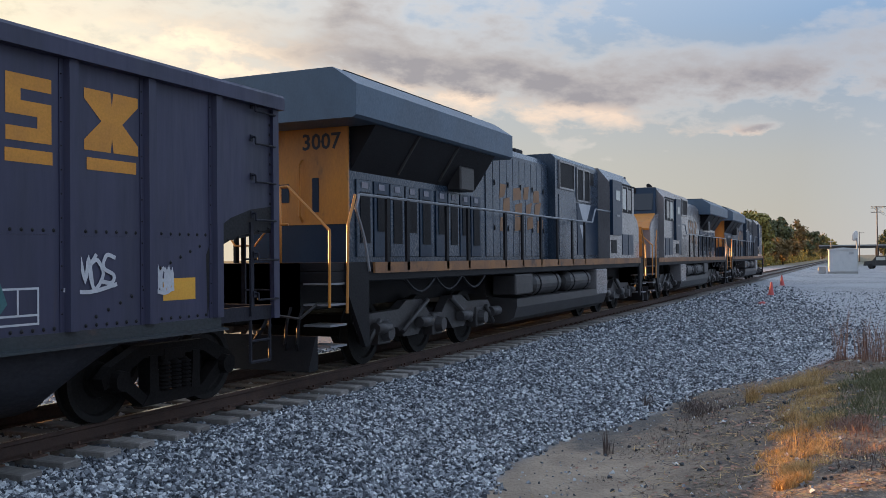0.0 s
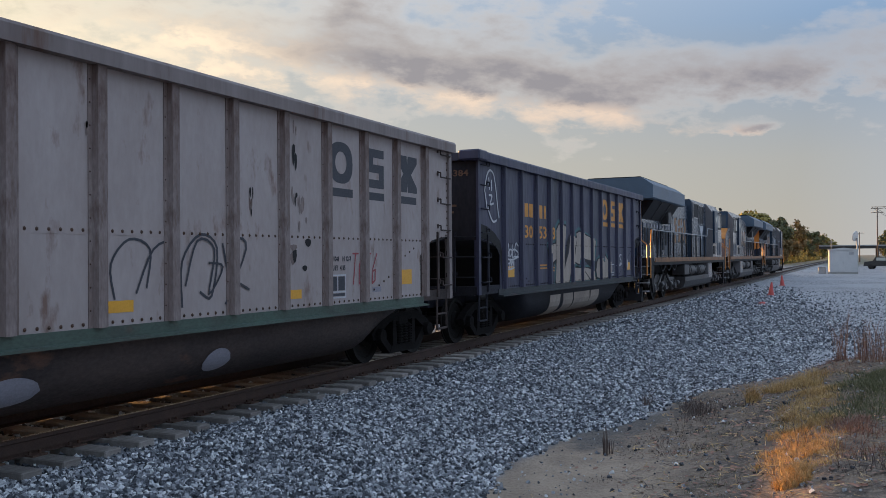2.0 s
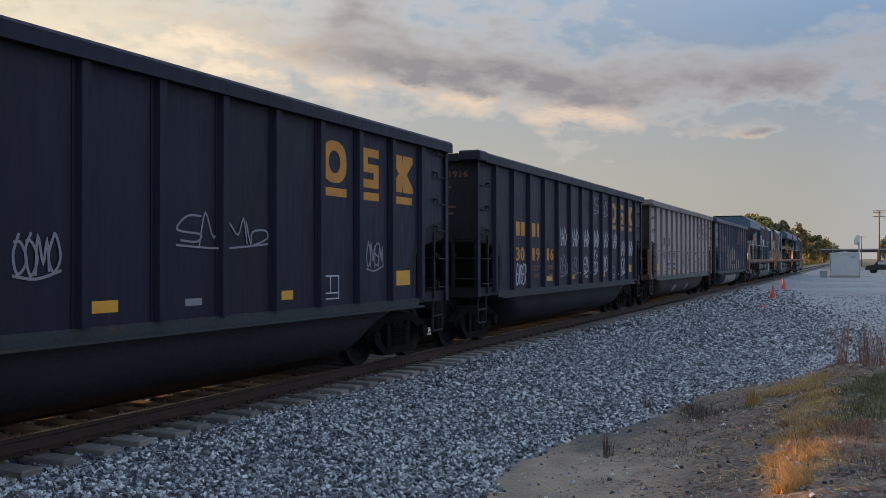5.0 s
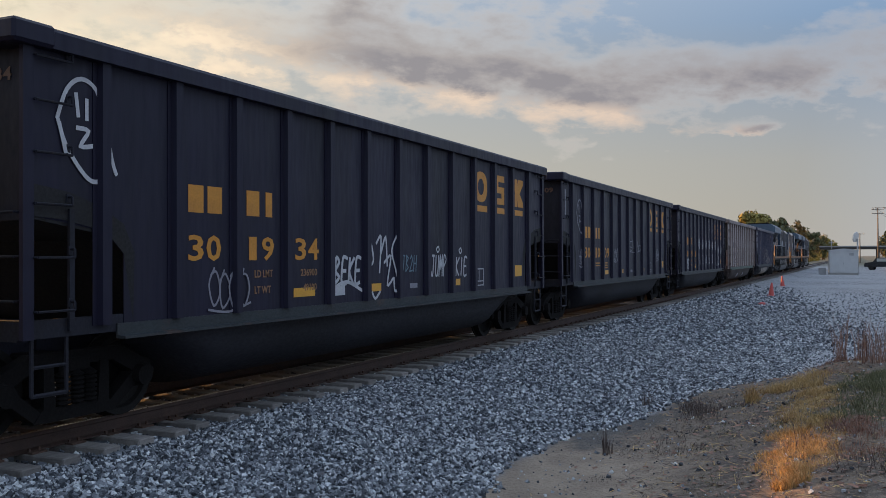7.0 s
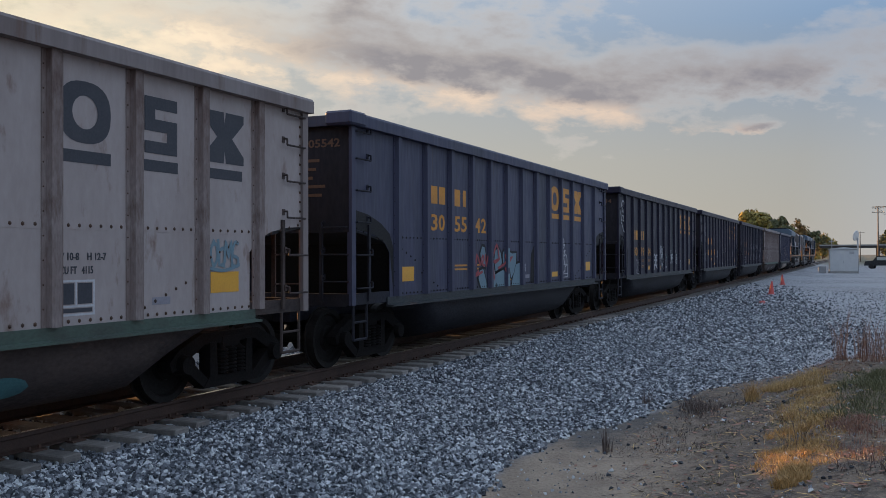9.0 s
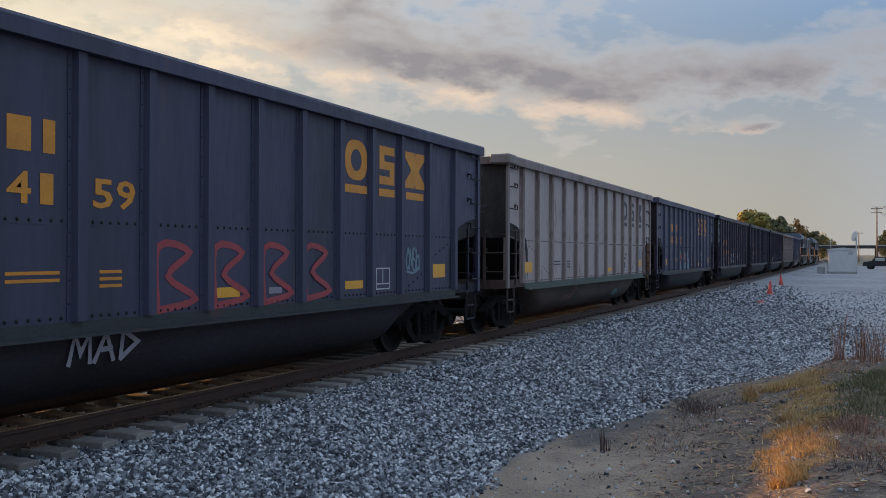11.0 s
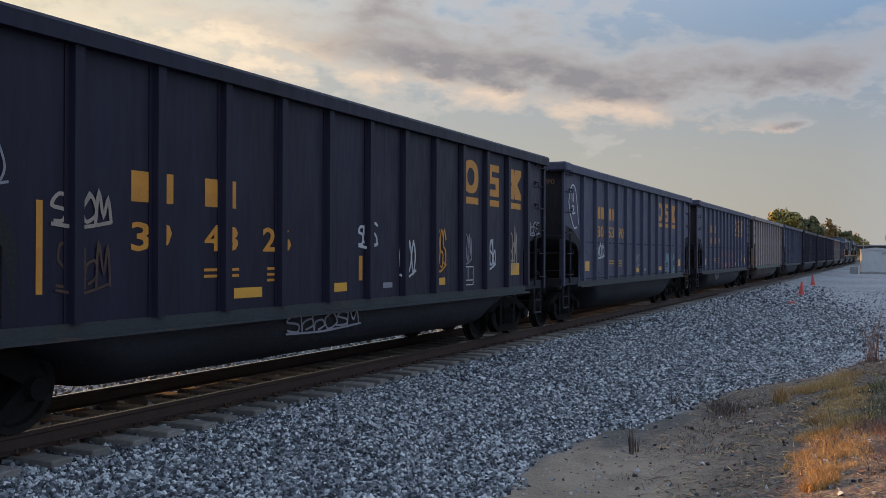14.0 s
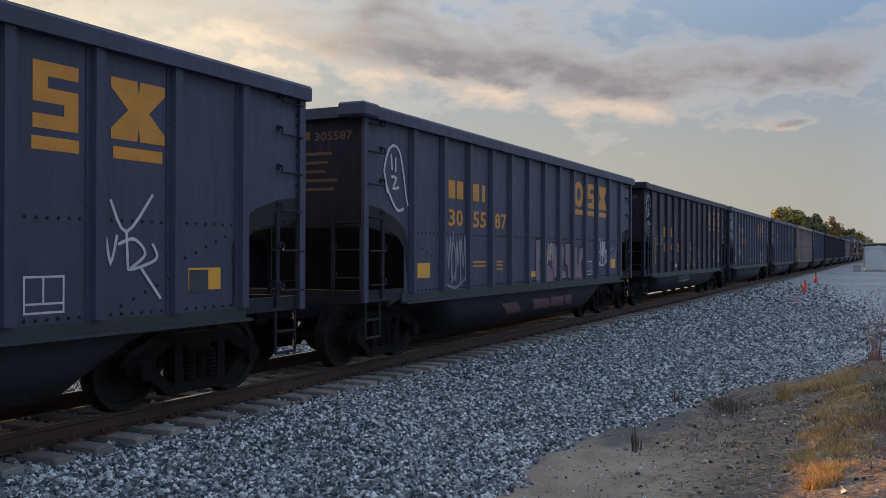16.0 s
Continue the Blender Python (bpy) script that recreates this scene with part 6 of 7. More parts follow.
    add("cab_front", blue, lambda b: prism(b, [(8.6, 3.3), (8.62, 4.36), (8.66, 4.36), (8.95, 3.32)], "y", -1.22, 1.22), "dark blue cab front", cab)
    for y in (-0.62, 0.62):
        add("windscreen", M["glass"], lambda b: prism(b, [(8.90, 3.48), (8.70, 4.12), (8.735, 4.13), (8.935, 3.49)], "y", y - 0.5, y + 0.5), "dark sloping windscreen", cab)
    add("number_board", drk, lambda b: box(b, 8.66, 8.74, -0.45, 0.45, 4.16, 4.36), "", cab)
    for y in (-1, 1):
        def on(name, mat, x0, x1, z0, z1, lab="", d=0.02):
            ya, yb = y * 1.5, y * (1.5 + d)
            return add(name, mat, lambda b: box(b, x0, x1, min(ya, yb), max(ya, yb), z0, z1), lab, cab)
        on("window_frame", drk, 6.7, 8.25, 3.1, 3.92)
        on("cab_window", M["glass_lit"], 6.85, 7.35, 3.2, 3.85, "bright side window", 0.03)
        on("cab_window", M["glass"], 7.5, 8.1, 3.2, 3.85, "", 0.03)
        on("side_panel", blue, 5.34, 6.5, 2.35, 4.02, "dark blue wind deflector panel", 0.10)
        on("notice_plate", M["glass_lit"], 5.72, 6.22, 3.42, 3.72, "pale green window behind the panel", 0.11)
        on("notice_plate", M["handrail"], 5.8, 6.2, 2.92, 2.98, "", 0.11)
        for i in range(3):
            on("window_post", M["loco_grey"], 6.78 + 0.68 * i, 6.86 + 0.68 * i, 3.12, 3.92, "", 0.045)
        on("drip_rail", drk, 5.4, 8.5, 3.96, 4.0, "", 0.06)
        on("locker_door", blue, 6.9, 7.6, 1.75, 2.4)
        on("locker_door", blue, 7.7, 8.4, 1.75, 2.4)
        on("vent_plate", drk, 5.5, 6.1, 1.8, 2.2)
    # ends: steps, handrails, coupler
    for s in (-1, 1):
        for y in (-1, 1):
            sw = add("step_well", drk, lambda b: (prism(b, [(s * 9.5, 1.64), (s * 10.2, 1.64), (s * 10.2, 1.3), (s * 9.62, 0.35), (s * 9.5, 0.35)], "y", y * 1.40, y * 1.47), box(b, s * 10.65 - 0.04, s * 10.65 + 0.04, -0.95, 0.95, 0.75, 1.64)), "blue stair side plate")
            for k in range(4):
                add("step", M["handrail"], lambda b: box(b, min(s * 10.15, s * 10.6), max(s * 10.15, s * 10.6), min(y * 1.0, y * 1.45), max(y * 1.0, y * 1.45), 0.42 + 0.3 * k, 0.45 + 0.3 * k), "", sw)
            add("stair_handrail", yel, lambda b: (tube(b, [(s * 9.9, y * 1.47, 2.65), (s * 10.15, y * 1.49, 2.2), (s * 10.2, y * 1.49, 0.9)], 0.022), tube(b, [(s * 10.6, y * 0.75, 2.75), (s * 10.6, y * 1.45, 2.1), (s * 10.62, y * 1.45, 1.0)], 0.022)), "orange stair handrail")
        add("end_handrail", yel, lambda b: (tube(b, [(s * 10.6, -0.75, 2.75), (s * 10.6, 0.75, 2.75)], 0.022), rod(b, (s * 10.6, -0.6, 1.6), (s * 10.6, -0.6, 2.75), 0.03), rod(b, (s * 10.6, 0.6, 1.6), (s * 10.6, 0.6, 2.75), 0.03), tube(b, [(s * 10.6, -0.75, 2.2), (s * 10.6, 0.75, 2.2)], 0.018), tube(b, [(s * 10.62, -0.55, 2.3), (s * 10.66, -0.2, 1.9), (s * 10.66, 0.15, 1.9), (s * 10.62, 0.5, 2.3)], 0.014)), "orange end railing")
        add("uncoupling_lever", M["loco_tank"], lambda b: tube(b, [(s * 10.72, -1.3, 1.05), (s * 10.85, -1.1, 0.85), (s * 10.85, -0.2, 0.95)], 0.02))
        for y in (-1.05, -0.85, 0.85, 1.05):
            add("air_hose", drk, lambda b: tube(b, [(s * 10.7, y, 1.0), (s * 10.8, y, 0.8), (s * 10.85, y, 0.5), (s * 10.8, y, 0.35)], 0.025))
        add("coupler", M["truck_steel"], lambda b: (box(b, min(s * 10.6, s * 11.1), max(s * 10.6, s * 11.1), -0.14, 0.14, 0.74, 0.98, 0.03)))
        add("plough", drk, lambda b: prism(b, [(s * 10.7, 0.12), (s * 10.95, 0.12), (s * 10.75, 0.6), (s * 10.7, 0.6)], "y", -1.3, 1.3))
        for y in (-0.5, 0.5):
            add("air_hose", drk, lambda b: tube(b, [(s * 10.7, y, 0.95), (s * 10.9, y, 0.7), (s * 11.0, y * 0.7, 0.45)], 0.03))
    for y in (-1, 1):
        xs = [-8.9, -8.2, -6.6, -5.6, -3.6, -2.5, -1.2, 0.1, 1.4, 2.6]
        for x in xs:
            add("handrail_post", drk, lambda b: box(b, x - 0.05, x + 0.05, min(y * 1.455, y * 1.50), max(y * 1.455, y * 1.50), 1.5, 2.66))
        add("handrail", M["handrail"], lambda b: tube(b, [(-9.5, y * 1.48, 1.5), (-9.65, y * 1.48, 2.0), (-9.9, y * 1.48, 2.45), (-9.8, y * 1.48, 2.66), (3.4, y * 1.48, 2.66), (3.75, y * 1.48, 3.05), (5.5, y * 1.5, 3.05)], 0.024), "pale steel handrail along the walkway")
        add("hanging_chain", drk, lambda b: tube(b, [(-8.2 + 0.15 * i, y * 1.42, 1.36 - 0.24 * abs(math.sin(i * math.pi / 8))) for i in range(25)], 0.025, 5), "sagging dark chain")
    # tank with two air reservoirs
    tank = add("fuel_tank", M["loco_tank"], lambda b: prism(b, [(-1.15, 0.24), (-1.40, 0.36), (-1.48, 0.60), (-1.48, 0.78), (-0.75, 0.82), (-0.7, 1.34), (0.7, 1.34), (0.75, 0.82), (1.48, 0.78), (1.48, 0.60), (1.40, 0.36), (1.15, 0.24)], "x", -2.9, 4.9), "dirty grey fuel tank")
    for y in (-1, 1):
        for x in (-1.6, 1.2):
            add("air_reservoir", M["loco_tank"], lambda b: lathe(b, [(x, 0.02), (x + 0.06, 0.18), (x + 0.18, 0.28), (x + 2.1, 0.28), (x + 2.22, 0.18), (x + 2.28, 0.02)], (0, y * 1.17, 1.06), 20, "x"), "dull grey cylinder above the tank")
            for dx in (0.45, 1.8):
                add("tank_strap", drk, lambda b: lathe(b, [(x + dx, 0.275), (x + dx, 0.295), (x + dx + 0.07, 0.295), (x + dx + 0.07, 0.275)], (0, y * 1.17, 1.06), 20, "x"))
        add("battery_box", M["loco_grey"], lambda b: box(b, 3.75, 4.95, min(y * 1.0, y * 1.5), max(y * 1.0, y * 1.5), 0.6, 1.34, 0.03))
        add("tank_box", M["loco_tank"], lambda b: box(b, -2.9, -1.75, min(y * 0.9, y * 1.46), max(y * 0.9, y * 1.46), 0.86, 1.32, 0.03), "", tank)
    for x in (-6.45, 6.45):
        loco_truck(g, x)
    # antennas and horn on the roof
    add("horn", drk, lambda b: (rod(b, (6.2, 0.5, 4.36), (6.2, 0.5, 4.58), 0.03), rod(b, (6.0, 0.5, 4.58), (6.6, 0.5, 4.6), 0.05, 8, 0.09)))
    for x in (5.8, 6.9, 7.6):
        add("antenna", drk, lambda b: rod(b, (x, -0.4, 4.36), (x, -0.4, 4.62), 0.02))
    if number:
        part("number", words(number, 0.36, M["dark_mark"], 0.72), None, g, "dark painted number", at=pose(-9.246, -0.12, 3.46) @ Euler((radians(90), 0, radians(-90))).to_matrix().to_4x4())
    if turned:
        part("number", words("3278", 0.2, M["white_mark"], 0.5), None, g, "white number on a dark board", at=pose(8.745, -0.25, 4.19) @ Euler((radians(90), 0, radians(90))).to_matrix().to_4x4())
    return g


LOCOS = [locomotive("blue locomotive with orange rear panel and worn side emblem", "3007", M["loco_slate"]),
         locomotive("blue locomotive with sky sheen painted silver, orange nose, cab rearward", "", M["loco_grey"], True),
         locomotive("dark blue leading locomotive far along the track", "", M["loco_blue"])]


# ---- beyond the train and along the lot ----
def tree(x, y, h, seed, leaf, w=None, n=1500):
    rng = np.random.default_rng(seed)
    t = new("tree")
    t.matrix_basis = pose(x, y, float(ground_z(x, y)) - 0.1)
    bm = B()
    rod(bm, (0, 0, 0), (0, 0, h * 0.45), 0.22, 8, 0.15)
    rod(bm, (0, 0, h * 0.45), (0.2, 0.1, h * 0.85), 0.15, 7, 0.04)
    for i in range(7):
        a, z = i * 2.4, h * (0.3 + 0.08 * i)
        rod(bm, (0, 0, z), (math.cos(a) * h * 0.2, math.sin(a) * h * 0.2, z + h * 0.12), 0.08, 6, 0.02)
    part("trunk", bm, M["tree_bark"], t)
    w = w or h * 0.3
    nc = 42
    d = rng.normal(size=(nc, 3))
    d /= np.linalg.norm(d, axis=1)[:, None]
    c = d * (rng.uniform(0.25, 1.0, nc) ** 0.5)[:, None] * np.array([w, w, h * 0.42]) + np.array([0, 0, h * 0.54])
    r = rng.uniform(0.10, 0.2, nc) * h * 0.62
    k = rng.integers(0, nc, n)
    q = rng.normal(size=(n, 3))
    q /= np.linalg.norm(q, axis=1)[:, None]
    p = c[k] + q * (r[k] * rng.uniform(0.55, 1.05, n))[:, None]
    u = rng.normal(size=(n, 3))
    u /= np.linalg.norm(u, axis=1)[:, None]
    v = np.cross(u, q)
    s = rng.uniform(0.2, 0.5, n)[:, None] * h / 13
    V = np.stack([p - u * s - v * s * 0.6, p + u * s - v * s * 0.7, p + u * s * 0.8 + v * s, p - u * s * 0.9 + v * s * 0.6], 1).reshape(-1, 3)
    F = np.arange(4 * n).reshape(-1, 4)
    part("crown", quad_mesh("crown", V, F, leaf), None, t)
    return t


TREE_LABEL = {"leaf_gold": "broad autumn tree with yellow-green leaves beside the track", "leaf_rust": "autumn tree with rust-brown leaves beside the track", "leaf_green": "dark green tree in the far line of woods"}


def build_trees():
    rng = random.Random(21)
    spec = [(196, 11.5, 12.2, "leaf_gold"), (214, 12.5, 12.0, "leaf_gold"), (232, 12.5, 12.6, "leaf_green"), (224, 9.5, 6.5, "leaf_rust"), (250, 11, 11.5, "leaf_green"), (240, 8.5, 7, "leaf_rust"), (268, 12, 13, "leaf_green")]
    x = 285
    while x < 900:
        spec.append((x, 9 + rng.uniform(0, 6), rng.uniform(11, 15), rng.choice(["leaf_green", "leaf_green", "leaf_rust", "leaf_gold"])))
        x += 16 + x * 0.03
    for i in range(7):
        spec.append((420 + 18 * i, -17 - 5.5 * i + rng.uniform(-3, 3), rng.uniform(10, 14), "leaf_green"))
    for i in range(9):
        spec.append((560 + 25 * i, -22 - 14 * i + rng.uniform(-5, 5), rng.uniform(11, 15), rng.choice(["leaf_green", "leaf_rust"])))
    for i, (x, y, h, leaf) in enumerate(spec):
        tagged(tree(x, y, h, 100 + i, M[leaf], n=5200 if x < 275 else 1500), TREE_LABEL[leaf], "tree", "trees along the line")


build_trees()


def build_undergrowth():
    """Brush along the foot of the woods."""
    rng = np.random.default_rng(77)
    n = 16000
    x = 176 + 330 * rng.uniform(0, 1, n) ** 1.6
    y = 9.0 + rng.exponential(2.6, n)
    h = (2.2 + 1.2 * np.sin(x * 0.31) + 0.8 * np.sin(x * 0.83 + 1)) * rng.uniform(0.05, 1, n)
    p = np.stack([x, y, ground_z(x, y) + np.maximum(h, 0.05)], -1)
    u, v = rng.normal(size=(n, 3)), rng.normal(size=(n, 3))
    u *= (rng.uniform(0.12, 0.3, n) / np.linalg.norm(u, axis=1))[:, None]
    v *= (rng.uniform(0.12, 0.3, n) / np.linalg.norm(v, axis=1))[:, None]
    V = np.stack([p - u - v, p + u - v, p + u + v, p - u + v], 1).reshape(-1, 3)
    tagged(new("undergrowth", quad_mesh("undergrowth", V, np.arange(4 * n).reshape(-1, 4), M["leaf_gold"])), "brown and green brush at the foot of the woods", "bushes", kind="stuff")


build_undergrowth()


def bungalow(x, y):
    g = new("signal_cabinet")
    z = float(ground_z(x, y))
    g.matrix_basis = pose(x, y, z, 0, 0, 4)
    part("body", box(B(), -1.2, 1.2, -1.5, 1.5, 0.22, 2.75, 0.03), M["bungalow"], g)
    bm = B()
    prism(bm, [(-1.6, 2.75), (-1.6, 2.82), (-0.1, 3.0), (0.1, 3.0), (1.6, 2.82), (1.6, 2.75)], "x", -1.3, 1.3)
    part("roof", bm, M["bungalow"], g)
    part("foundation", box(B(), -1.25, 1.25, -1.55, 1.55, 0.0, 0.22), M["concrete"], g)
    d = part("door", box(B(), -1.23, -1.2, -0.1, 0.85, 0.3, 2.3, 0.008), M["bungalow"], g)
    part("handle", box(B(), -1.27, -1.23, 0.0, 0.06, 1.2, 1.4), M["galvanised"], d)
    part("vent", box(B(), -1.225, -1.2, -1.1, -0.6, 2.2, 2.5), M["galvanised"], g)
    bm = B()
    rod(bm, (0.2, 1.2, 2.8), (0.2, 1.2, 3.9), 0.04)
    rod(bm, (0.2, 0.9, 3.7), (0.2, 1.5, 3.7), 0.03)
    part("antenna_mast", bm, M["galvanised"], g)
    tagged(g, "pale grey metal signal cabinet on a concrete base", "signal cabinet")
    s = new("side_box")
    s.matrix_basis = pose(x - 0.4, y + 2.2, z)
    part("body", box(B(), -0.4, 0.4, -0.4, 0.4, 0.0, 0.75, 0.03), M["galvanised"], s)
    part("lid", box(B(), -0.43, 0.43, -0.43, 0.43, 0.75, 0.8, 0.01), M["galvanised"], s)
    tagged(s, "small grey utility box beside the signal cabinet", "utility box")
    p = new("round_reflector_post")
    p.matrix_basis = pose(x + 6, y - 1.55, float(ground_z(x + 6, y)))
    part("post", rod(B(), (0, 0, 0), (0, 0, 4.2), 0.09, 10), M["galvanised"], p)
    bm = B()
    lathe(bm, [(-0.10, 0.62), (-0.02, 0.64), (0.0, 0.6), (0.06, 0.35), (0.08, 0.02)], (0, 0, 0), 24, "x")
    part("disc", bm, M["dish"], p, "pale round disc catching warm light", at=pose(-0.15, 0.25, 4.45, 0, -12, 62))
    tagged(p, "pale round disc on a steel post behind the cabinet", "signal")


bungalow(114.8, -6.75)


def traffic_cone(x, y, h, tilt=0.0, turn=0.0):
    g = new("traffic_cone")
    g.matrix_basis = pose(x, y, float(ground_z(x, y)), tilt, 0, turn)
    part("base", box(B(), -0.2, 0.2, -0.2, 0.2, 0.0, 0.04, 0.01), M["cone"], g)
    bm = B()
    lathe(bm, [(0.04, 0.17), (0.08, 0.15), (h * 0.95, 0.045), (h, 0.03)], (0, 0, 0), 18, "z")
    part("body", bm, M["cone"], g)
    tagged(g, "faded red-orange plastic traffic cone standing on gravel", "traffic cone", "cones on the gravel")


traffic_cone(52.8, -3.95, 0.74, 3)
traffic_cone(68.9, -3.4, 0.74, -2)
traffic_cone(44.2, -4.3, 0.12, 8)


def brick_shed():
    g = new("brick_shed")
    g.matrix_basis = pose(19.1, 19.0, float(ground_z(19, 19)))
    bm = B()
    box(bm, 0, 5.2, 0, 0.25, 0, 3.0)
    box(bm, 0, 5.2, 5.0, 5.25, 0, 3.0)
    box(bm, 0, 0.25, 0.25, 5.0, 0, 3.0)
    box(bm, 4.95, 5.2, 0.25, 5.0, 0, 3.0)
    part("wall", bm, M["brick"], g, "red brick wall with pale mortar")
    bm = B()
    prism(bm, [(-0.3, 3.0), (2.62, 3.9), (5.55, 3.0), (5.55, 3.12), (2.62, 4.02), (-0.3, 3.12)], "x", -0.3, 5.5)
    part("roof", bm, M["loco_tank"], g)
    tagged(g, "small red brick shed beyond the railway track", "shed")


brick_shed()


def utility_pole(x, y, h, arms=2):
    g = new("utility_pole")
    g.matrix_basis = pose(x, y, float(ground_z(x, y)))
    part("pole", rod(B(), (0, 0, 0), (0, 0, h), 0.17, 10, 0.11), M["pole_wood"], g)
    for k in range(arms):
        z = h - 0.4 - 0.9 * k
        arm = part("crossarm", box(B(), -0.06, 0.06, -1.2, 1.2, z, z + 0.12), M["pole_wood"], g)
        for yy in (-1.1, -0.5, 0.5, 1.1):
            part("insulator", rod(B(), (0, yy, z + 0.12), (0, yy, z + 0.3), 0.05, 8), M["dish"], arm)
    tagged(g, "tall wooden utility pole with crossarms over the lot", "utility pole", "poles beyond the lot")


utility_pole(215, -12.3, 12.4)
utility_pole(330, -26, 12.5)
utility_pole(300, -9, 9, 1)
for a, b in (((215, -12.3, 12.0), (330, -26, 12.0)), ((215, -12.3, 12.0), (160, -46, 12.0))):
    w = new("power_line")
    for dy in (-1.1, 0.5, 1.1):
        bm = B()
        pts = [(a[0] + (b[0] - a[0]) * k / 10, a[1] + (b[1] - a[1]) * k / 10 + dy, a[2] + (b[2] - a[2]) * k / 10 - 1.2 * (1 - (k / 5 - 1) ** 2)) for k in range(11)]
        tube(bm, pts, 0.03, 5)
        part("cable", bm, M["wire"], w)
    tagged(w, "thin dark power cables sagging between poles", "cable")


def overpass():
    g = new("road_bridge")
    part("deck", box(B(), 306, 316, -60, -1.5 + 4, 3.7, 4.4, 0.05), M["loco_tank"], g)
    for y in (-3.0, -14, -26, -38, -50):
        part("pier", box(B(), 309, 312, y - 0.5, y + 0.5, -0.6, 3.7, 0.05), M["loco_tank"], g)
    part("parapet", box(B(), 306, 306.3, -60, 2.5, 4.4, 4.75), M["galvanised"], g)
    tagged(g, "low dark road bridge with pale parapet in the distance", "bridge")


overpass()


def lorry(x, y):
    g = new("pickup_truck")
    g.matrix_basis = pose(x, y, float(ground_z(x, y)), 0, 0, 78)
    bm = B()
    prism(bm, [(-2.7, 0.5), (-2.7, 1.15), (-0.7, 1.2), (-0.4, 1.85), (1.0, 1.9), (1.5, 1.25), (2.6, 1.1), (2.75, 0.5)], "y", -0.95, 0.95)
    part("body", bm, M["vehicle_dark"], g)
    for xx in (-1.75, 1.75):
        for yy in (-0.85, 0.85):
            bm = B()
            lathe(bm, [(-0.13, 0.2), (-0.13, 0.36), (0.13, 0.36), (0.13, 0.2)], (xx, yy, 0.38), 18)
            part("wheel", bm, M["soot"], g)
    part("side_window", box(B(), -0.3, 0.95, -0.962, -0.952, 1.3, 1.75), M["glass_lit"], g)
    part("side_window", box(B(), -0.3, 0.95, 0.952, 0.962, 1.3, 1.75), M["glass_lit"], g)
    tagged(g, "dark pickup truck parked across the far lot", "pickup truck")


lorry(150, -12.0)
lorry(163, -17.0)


# ---- weeds on the mound ----
def blades(name, spots, mat, label, seed, bend=1.0, thick=1.0):
    """Tufts of thin bent blades: spots of (x, y, radius, height, count)."""
    rng = np.random.default_rng(seed)
    V, F = [], []
    for x, y, rad, h, n in spots:
        n = int(n * 1.9)
        a = rng.uniform(0, 2 * np.pi, n)
        rr = rad * np.sqrt(rng.uniform(0, 1, n))
        bx, by = x + rr * np.cos(a), y + rr * np.sin(a)
        bz = ground_z(bx, by)
        hh = h * rng.uniform(0.45, 1.1, n)
        la = rng.uniform(0, 2 * np.pi, n)
        lean = hh * rng.uniform(0.1, 1.1, n) * bend
        wa = rng.uniform(0, np.pi, n)
        wd = rng.uniform(0.0016, 0.0042, n) * thick
        for i in range(n):
            b = np.array((bx[i], by[i], bz[i] - 0.02))
            t = np.array((math.cos(la[i]) * lean[i], math.sin(la[i]) * lean[i], 0))
            s = np.array((math.cos(wa[i]), math.sin(wa[i]), 0)) * wd[i]
            k = len(V)
            V += [b - s, b + s, b + t * 0.35 + (0, 0, hh[i] * 0.6) + s * 0.8, b + t * 0.35 + (0, 0, hh[i] * 0.6) - s * 0.8, b + t + (0, 0, hh[i])]
            F += [(k, k + 1, k + 2, k + 3), (k + 3, k + 2, k + 4)]
    me = bpy.data.meshes.new(name)
    me.from_pydata([tuple(v) for v in V], [], F)
    me.materials.append(mat)
    return tagged(new(name, me), label, "weeds", kind="stuff")


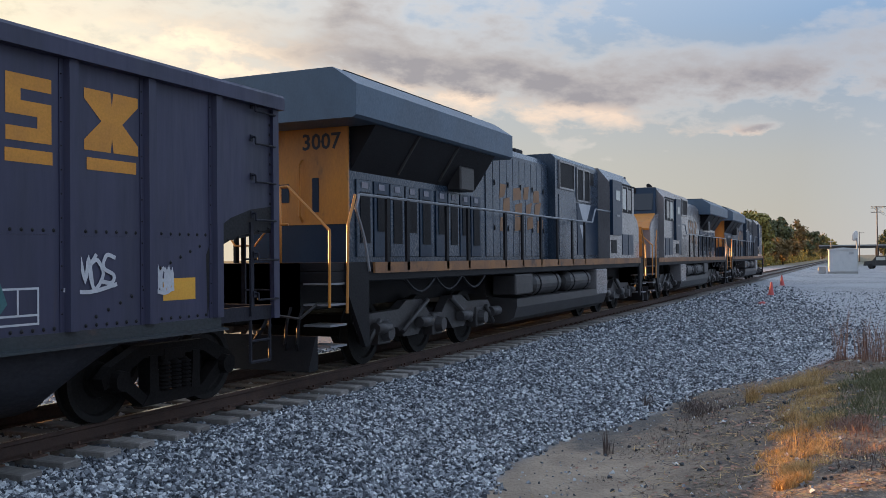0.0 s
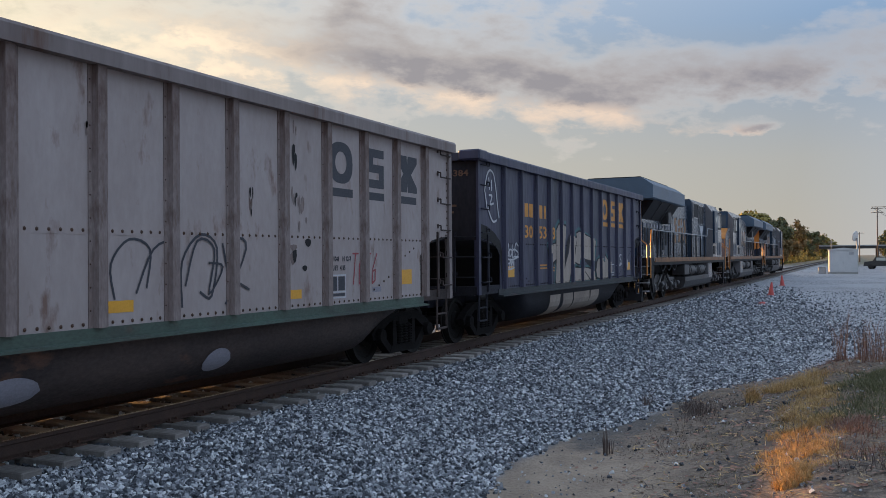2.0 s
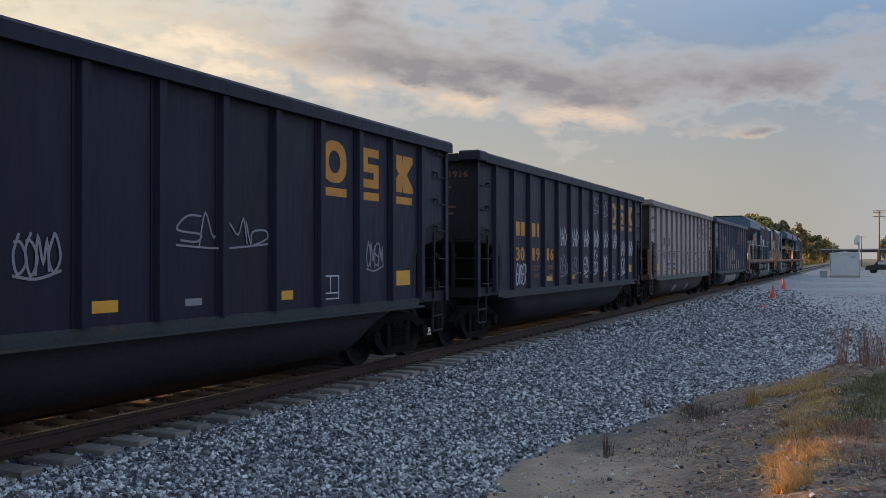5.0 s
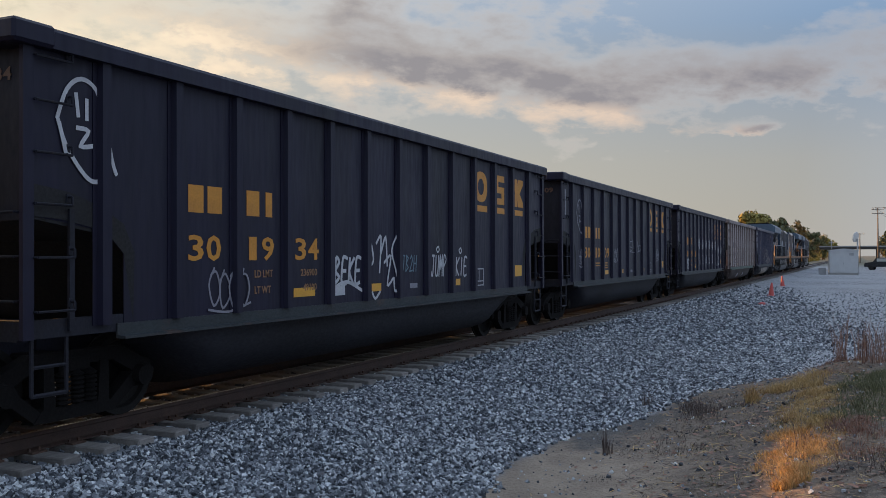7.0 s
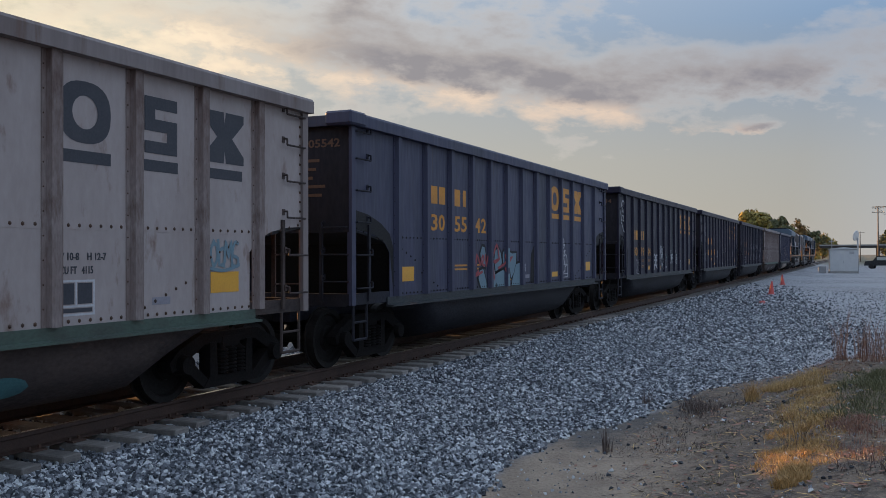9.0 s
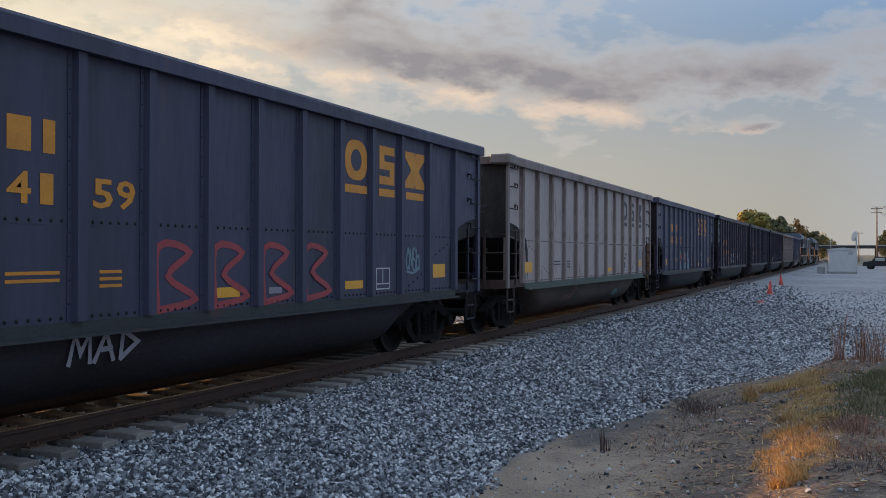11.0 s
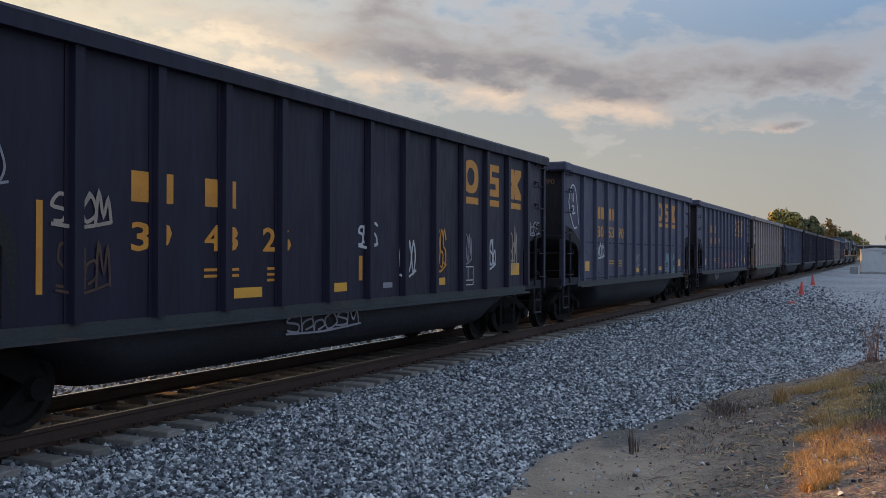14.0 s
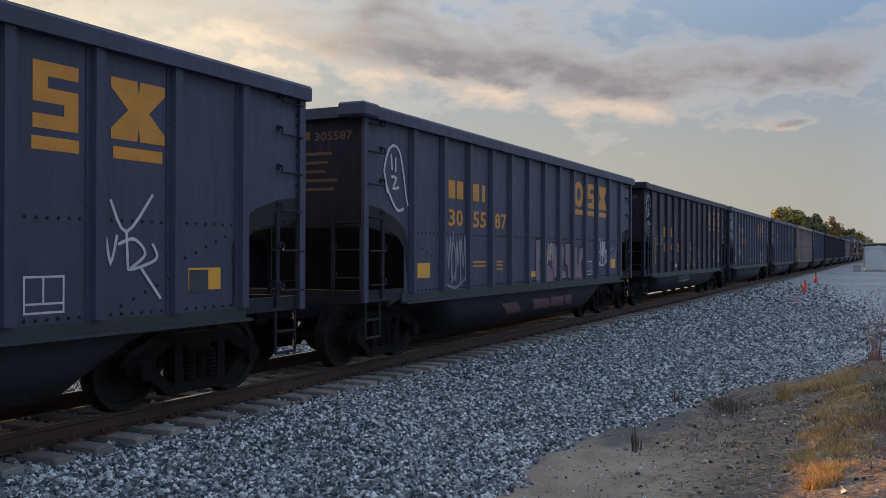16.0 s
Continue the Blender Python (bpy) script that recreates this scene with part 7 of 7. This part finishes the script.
def build_weeds():
    r = random.Random(8)
    dry = [(14.9 + r.uniform(-.6, .8), -7.45 + r.uniform(-.4, .4), 0.16, 0.17, 60) for _ in range(15)]
    # low straw added along the sunlit band, so that the lit soil reads gold
    dry += [(11.3 + r.uniform(-2.6, 2.6), -7.74 + r.uniform(-.26, .26), 0.2, 0.085, 75) for _ in range(80)]
    dry += [(8.35 + r.uniform(-.3, .25), -7.76 + r.uniform(-.12, .10), 0.09, 0.14, 80) for _ in range(9)]
    dry += [(14.2, -6.82, 0.09, 0.3, 90), (14.0, -6.9, 0.08, 0.18, 40)]
    blades("dry_grass", dry, M["dry_grass"], "golden dry grass on the soil mound, partly standing in for sunlit soil", 1)
    thin = [(9.6, -7.74, 0.09, 0.48, 3), (9.75, -7.68, 0.07, 0.42, 2)]
    blades("dry_stalks", thin, M["dry_grass"], "thin upright dry stalks on the mound", 6, 0.2, 1.4)
    red = [(16.0 + r.uniform(-1, 1.4), -8.1 + r.uniform(-.4, .4), 0.3, 0.12, 45) for _ in range(9)]
    red += [(9.8 + r.uniform(-1.0, 1.0), -8.35 + r.uniform(-.2, .25), 0.22, 0.11, 60) for _ in range(9)]
    blades("red_grass", red, M["red_grass"], "reddish dry weeds on the soil mound", 2)
    tall = [(16.75, -8.0, 0.10, 0.95, 20), (16.6, -8.28, 0.12, 0.62, 14), (16.2, -8.45, 0.2, 0.85, 30), (16.1, -8.62, 0.16, 0.8, 18)]
    blades("tall_weeds", tall, M["red_grass"], "tall reddish dry weed stalks", 3, 0.35, 1.5)
    dark = [(14.3, -5.25, 0.06, 0.34, 20), (13.5, -6.15, 0.25, 0.34, 70), (13.9, -6.0, 0.2, 0.26, 40), (10.7, -5.8, 0.3, 0.05, 60), (12.9, -6.25, 0.4, 0.12, 70), (12.0, -6.1, 0.5, 0.08, 90), (11.4, -6.0, 0.4, 0.06, 80),
            (10.8, -6.35, 0.35, 0.08, 130), (13.6, -6.5, 0.4, 0.16, 80), (9.4, -5.8, 0.15, 0.05, 40), (9.9, -7.75, 0.05, 0.5, 3), (9.7, -7.66, 0.05, 0.4, 2), (8.4, -8.5, 0.4, 0.12, 100)]
    dark += [(r.uniform(10.5, 15), r.uniform(-8.9, -6.2), 0.3, 0.06, 40) for _ in range(40)]
    blades("dark_stalks", [(10.62, -5.53, 0.035, 0.42, 12), (10.7, -5.58, 0.03, 0.2, 6), (14.3, -5.2, 0.03, 0.3, 6)], M["weed_dark"], "upright dark stalks at the edge of the sand", 7, 0.15, 1.6)
    blades("dark_weeds", dark, M["weed_dark"], "dark withered weeds at the ballast edge", 4)
    green = [(12.3 + r.uniform(-1.6, 2.0), -8.45 + r.uniform(-.35, .4), 0.35, 0.13, 130) for _ in range(20)] + [(r.uniform(8, 16), r.uniform(-8.8, -6.6), 0.3, 0.06, 40) for _ in range(30)]
    blades("green_grass", green, M["green_grass"], "low olive grass on the soil mound", 5)


build_weeds()


def build_litter():
    """Straw, twigs and dead leaves lying flat on soil and sand."""
    rng = np.random.default_rng(33)
    for name, mat, n, label in (("straw_litter", M["dry_grass"], 1500, "pale straw lying on the soil mound"), ("twig_litter", M["weed_dark"], 3200, "dark twigs and dead stems on the soil"), ("leaf_litter", M["red_grass"], 1800, "brown leaf scraps on the soil")):
        x, y = rng.uniform(7, 18, n), -5.2 - 3.9 * rng.beta(2.2, 1.6, n)
        keep = (y < -6.0) | (x > 10.3) | (rng.uniform(0, 1, n) < 0.12)
        x, y = x[keep], y[keep]
        n = len(x)
        a, ln = rng.uniform(0, np.pi, n), rng.uniform(0.02, 0.11, n)
        wd = rng.uniform(0.002, 0.005, n) if name != "leaf_litter" else rng.uniform(0.006, 0.016, n)
        ln = ln if name != "leaf_litter" else wd * 2
        z = ground_z(x, y) + rng.uniform(0.004, 0.02, n)
        d = np.stack([np.cos(a) * ln, np.sin(a) * ln, rng.uniform(-0.2, 0.25, n) * ln], -1)
        w = np.stack([-np.sin(a) * wd, np.cos(a) * wd, rng.uniform(-0.5, 0.5, n) * wd], -1)
        p = np.stack([x, y, z], -1)
        V = np.stack([p - d - w, p + d - w, p + d + w, p - d + w], 1).reshape(-1, 3)
        tagged(new(name, quad_mesh(name, V, np.arange(4 * n).reshape(-1, 4), mat)), label, "litter", kind="stuff")


build_litter()


# ---- what moves ----
RUN = [(0.0, 9.782), (2.0, 31.254), (4.2, 54.595), (6.5, 79.404), (9.0, 107.02), (11.5, 134.872), (13.0, 152.183), (14.5, 169.348), (16.0, 186.776)]
FITTED = np.polyfit([t for t, d in RUN], [d for t, d in RUN], 5)


def run(t):
    """Metres that the first gondola's front has reached at t seconds."""
    return float(np.polyval(FITTED, t))


PITCH = 16.108
SLACK = {0: -0.12, 5: -0.20, 6: 0.05, 7: -0.1, 8: -0.12, 9: 0.06, 11: -0.03}      # play in the couplers, car by car


def motions():
    times = [i * 0.5 for i in range(33)]
    for k, g in enumerate(CARS):
        walk(g, [(t, pose(run(t) - PITCH * k - HALF + SLACK.get(k, 0.0), 0, 0)) for t in times])
    for k, g in enumerate(LOCOS):
        turn = 180 if k == 1 else 0
        walk(g, [(t, pose(run(t) + 0.74 + 11.15 + 22.4 * k, 0, 0.05, 0, 0, turn)) for t in times])
    for w, x, r in AXLES:
        back = -1 if w.parent.parent is LOCOS[1] else 1
        rows = []
        for f in range(481):
            t = f / FPS
            rows.append((t, Matrix.Translation((x, 0, r)) @ Matrix.Rotation(back * (run(t) - run(0)) / r, 4, "Y")))
        walk(w, rows)


motions()
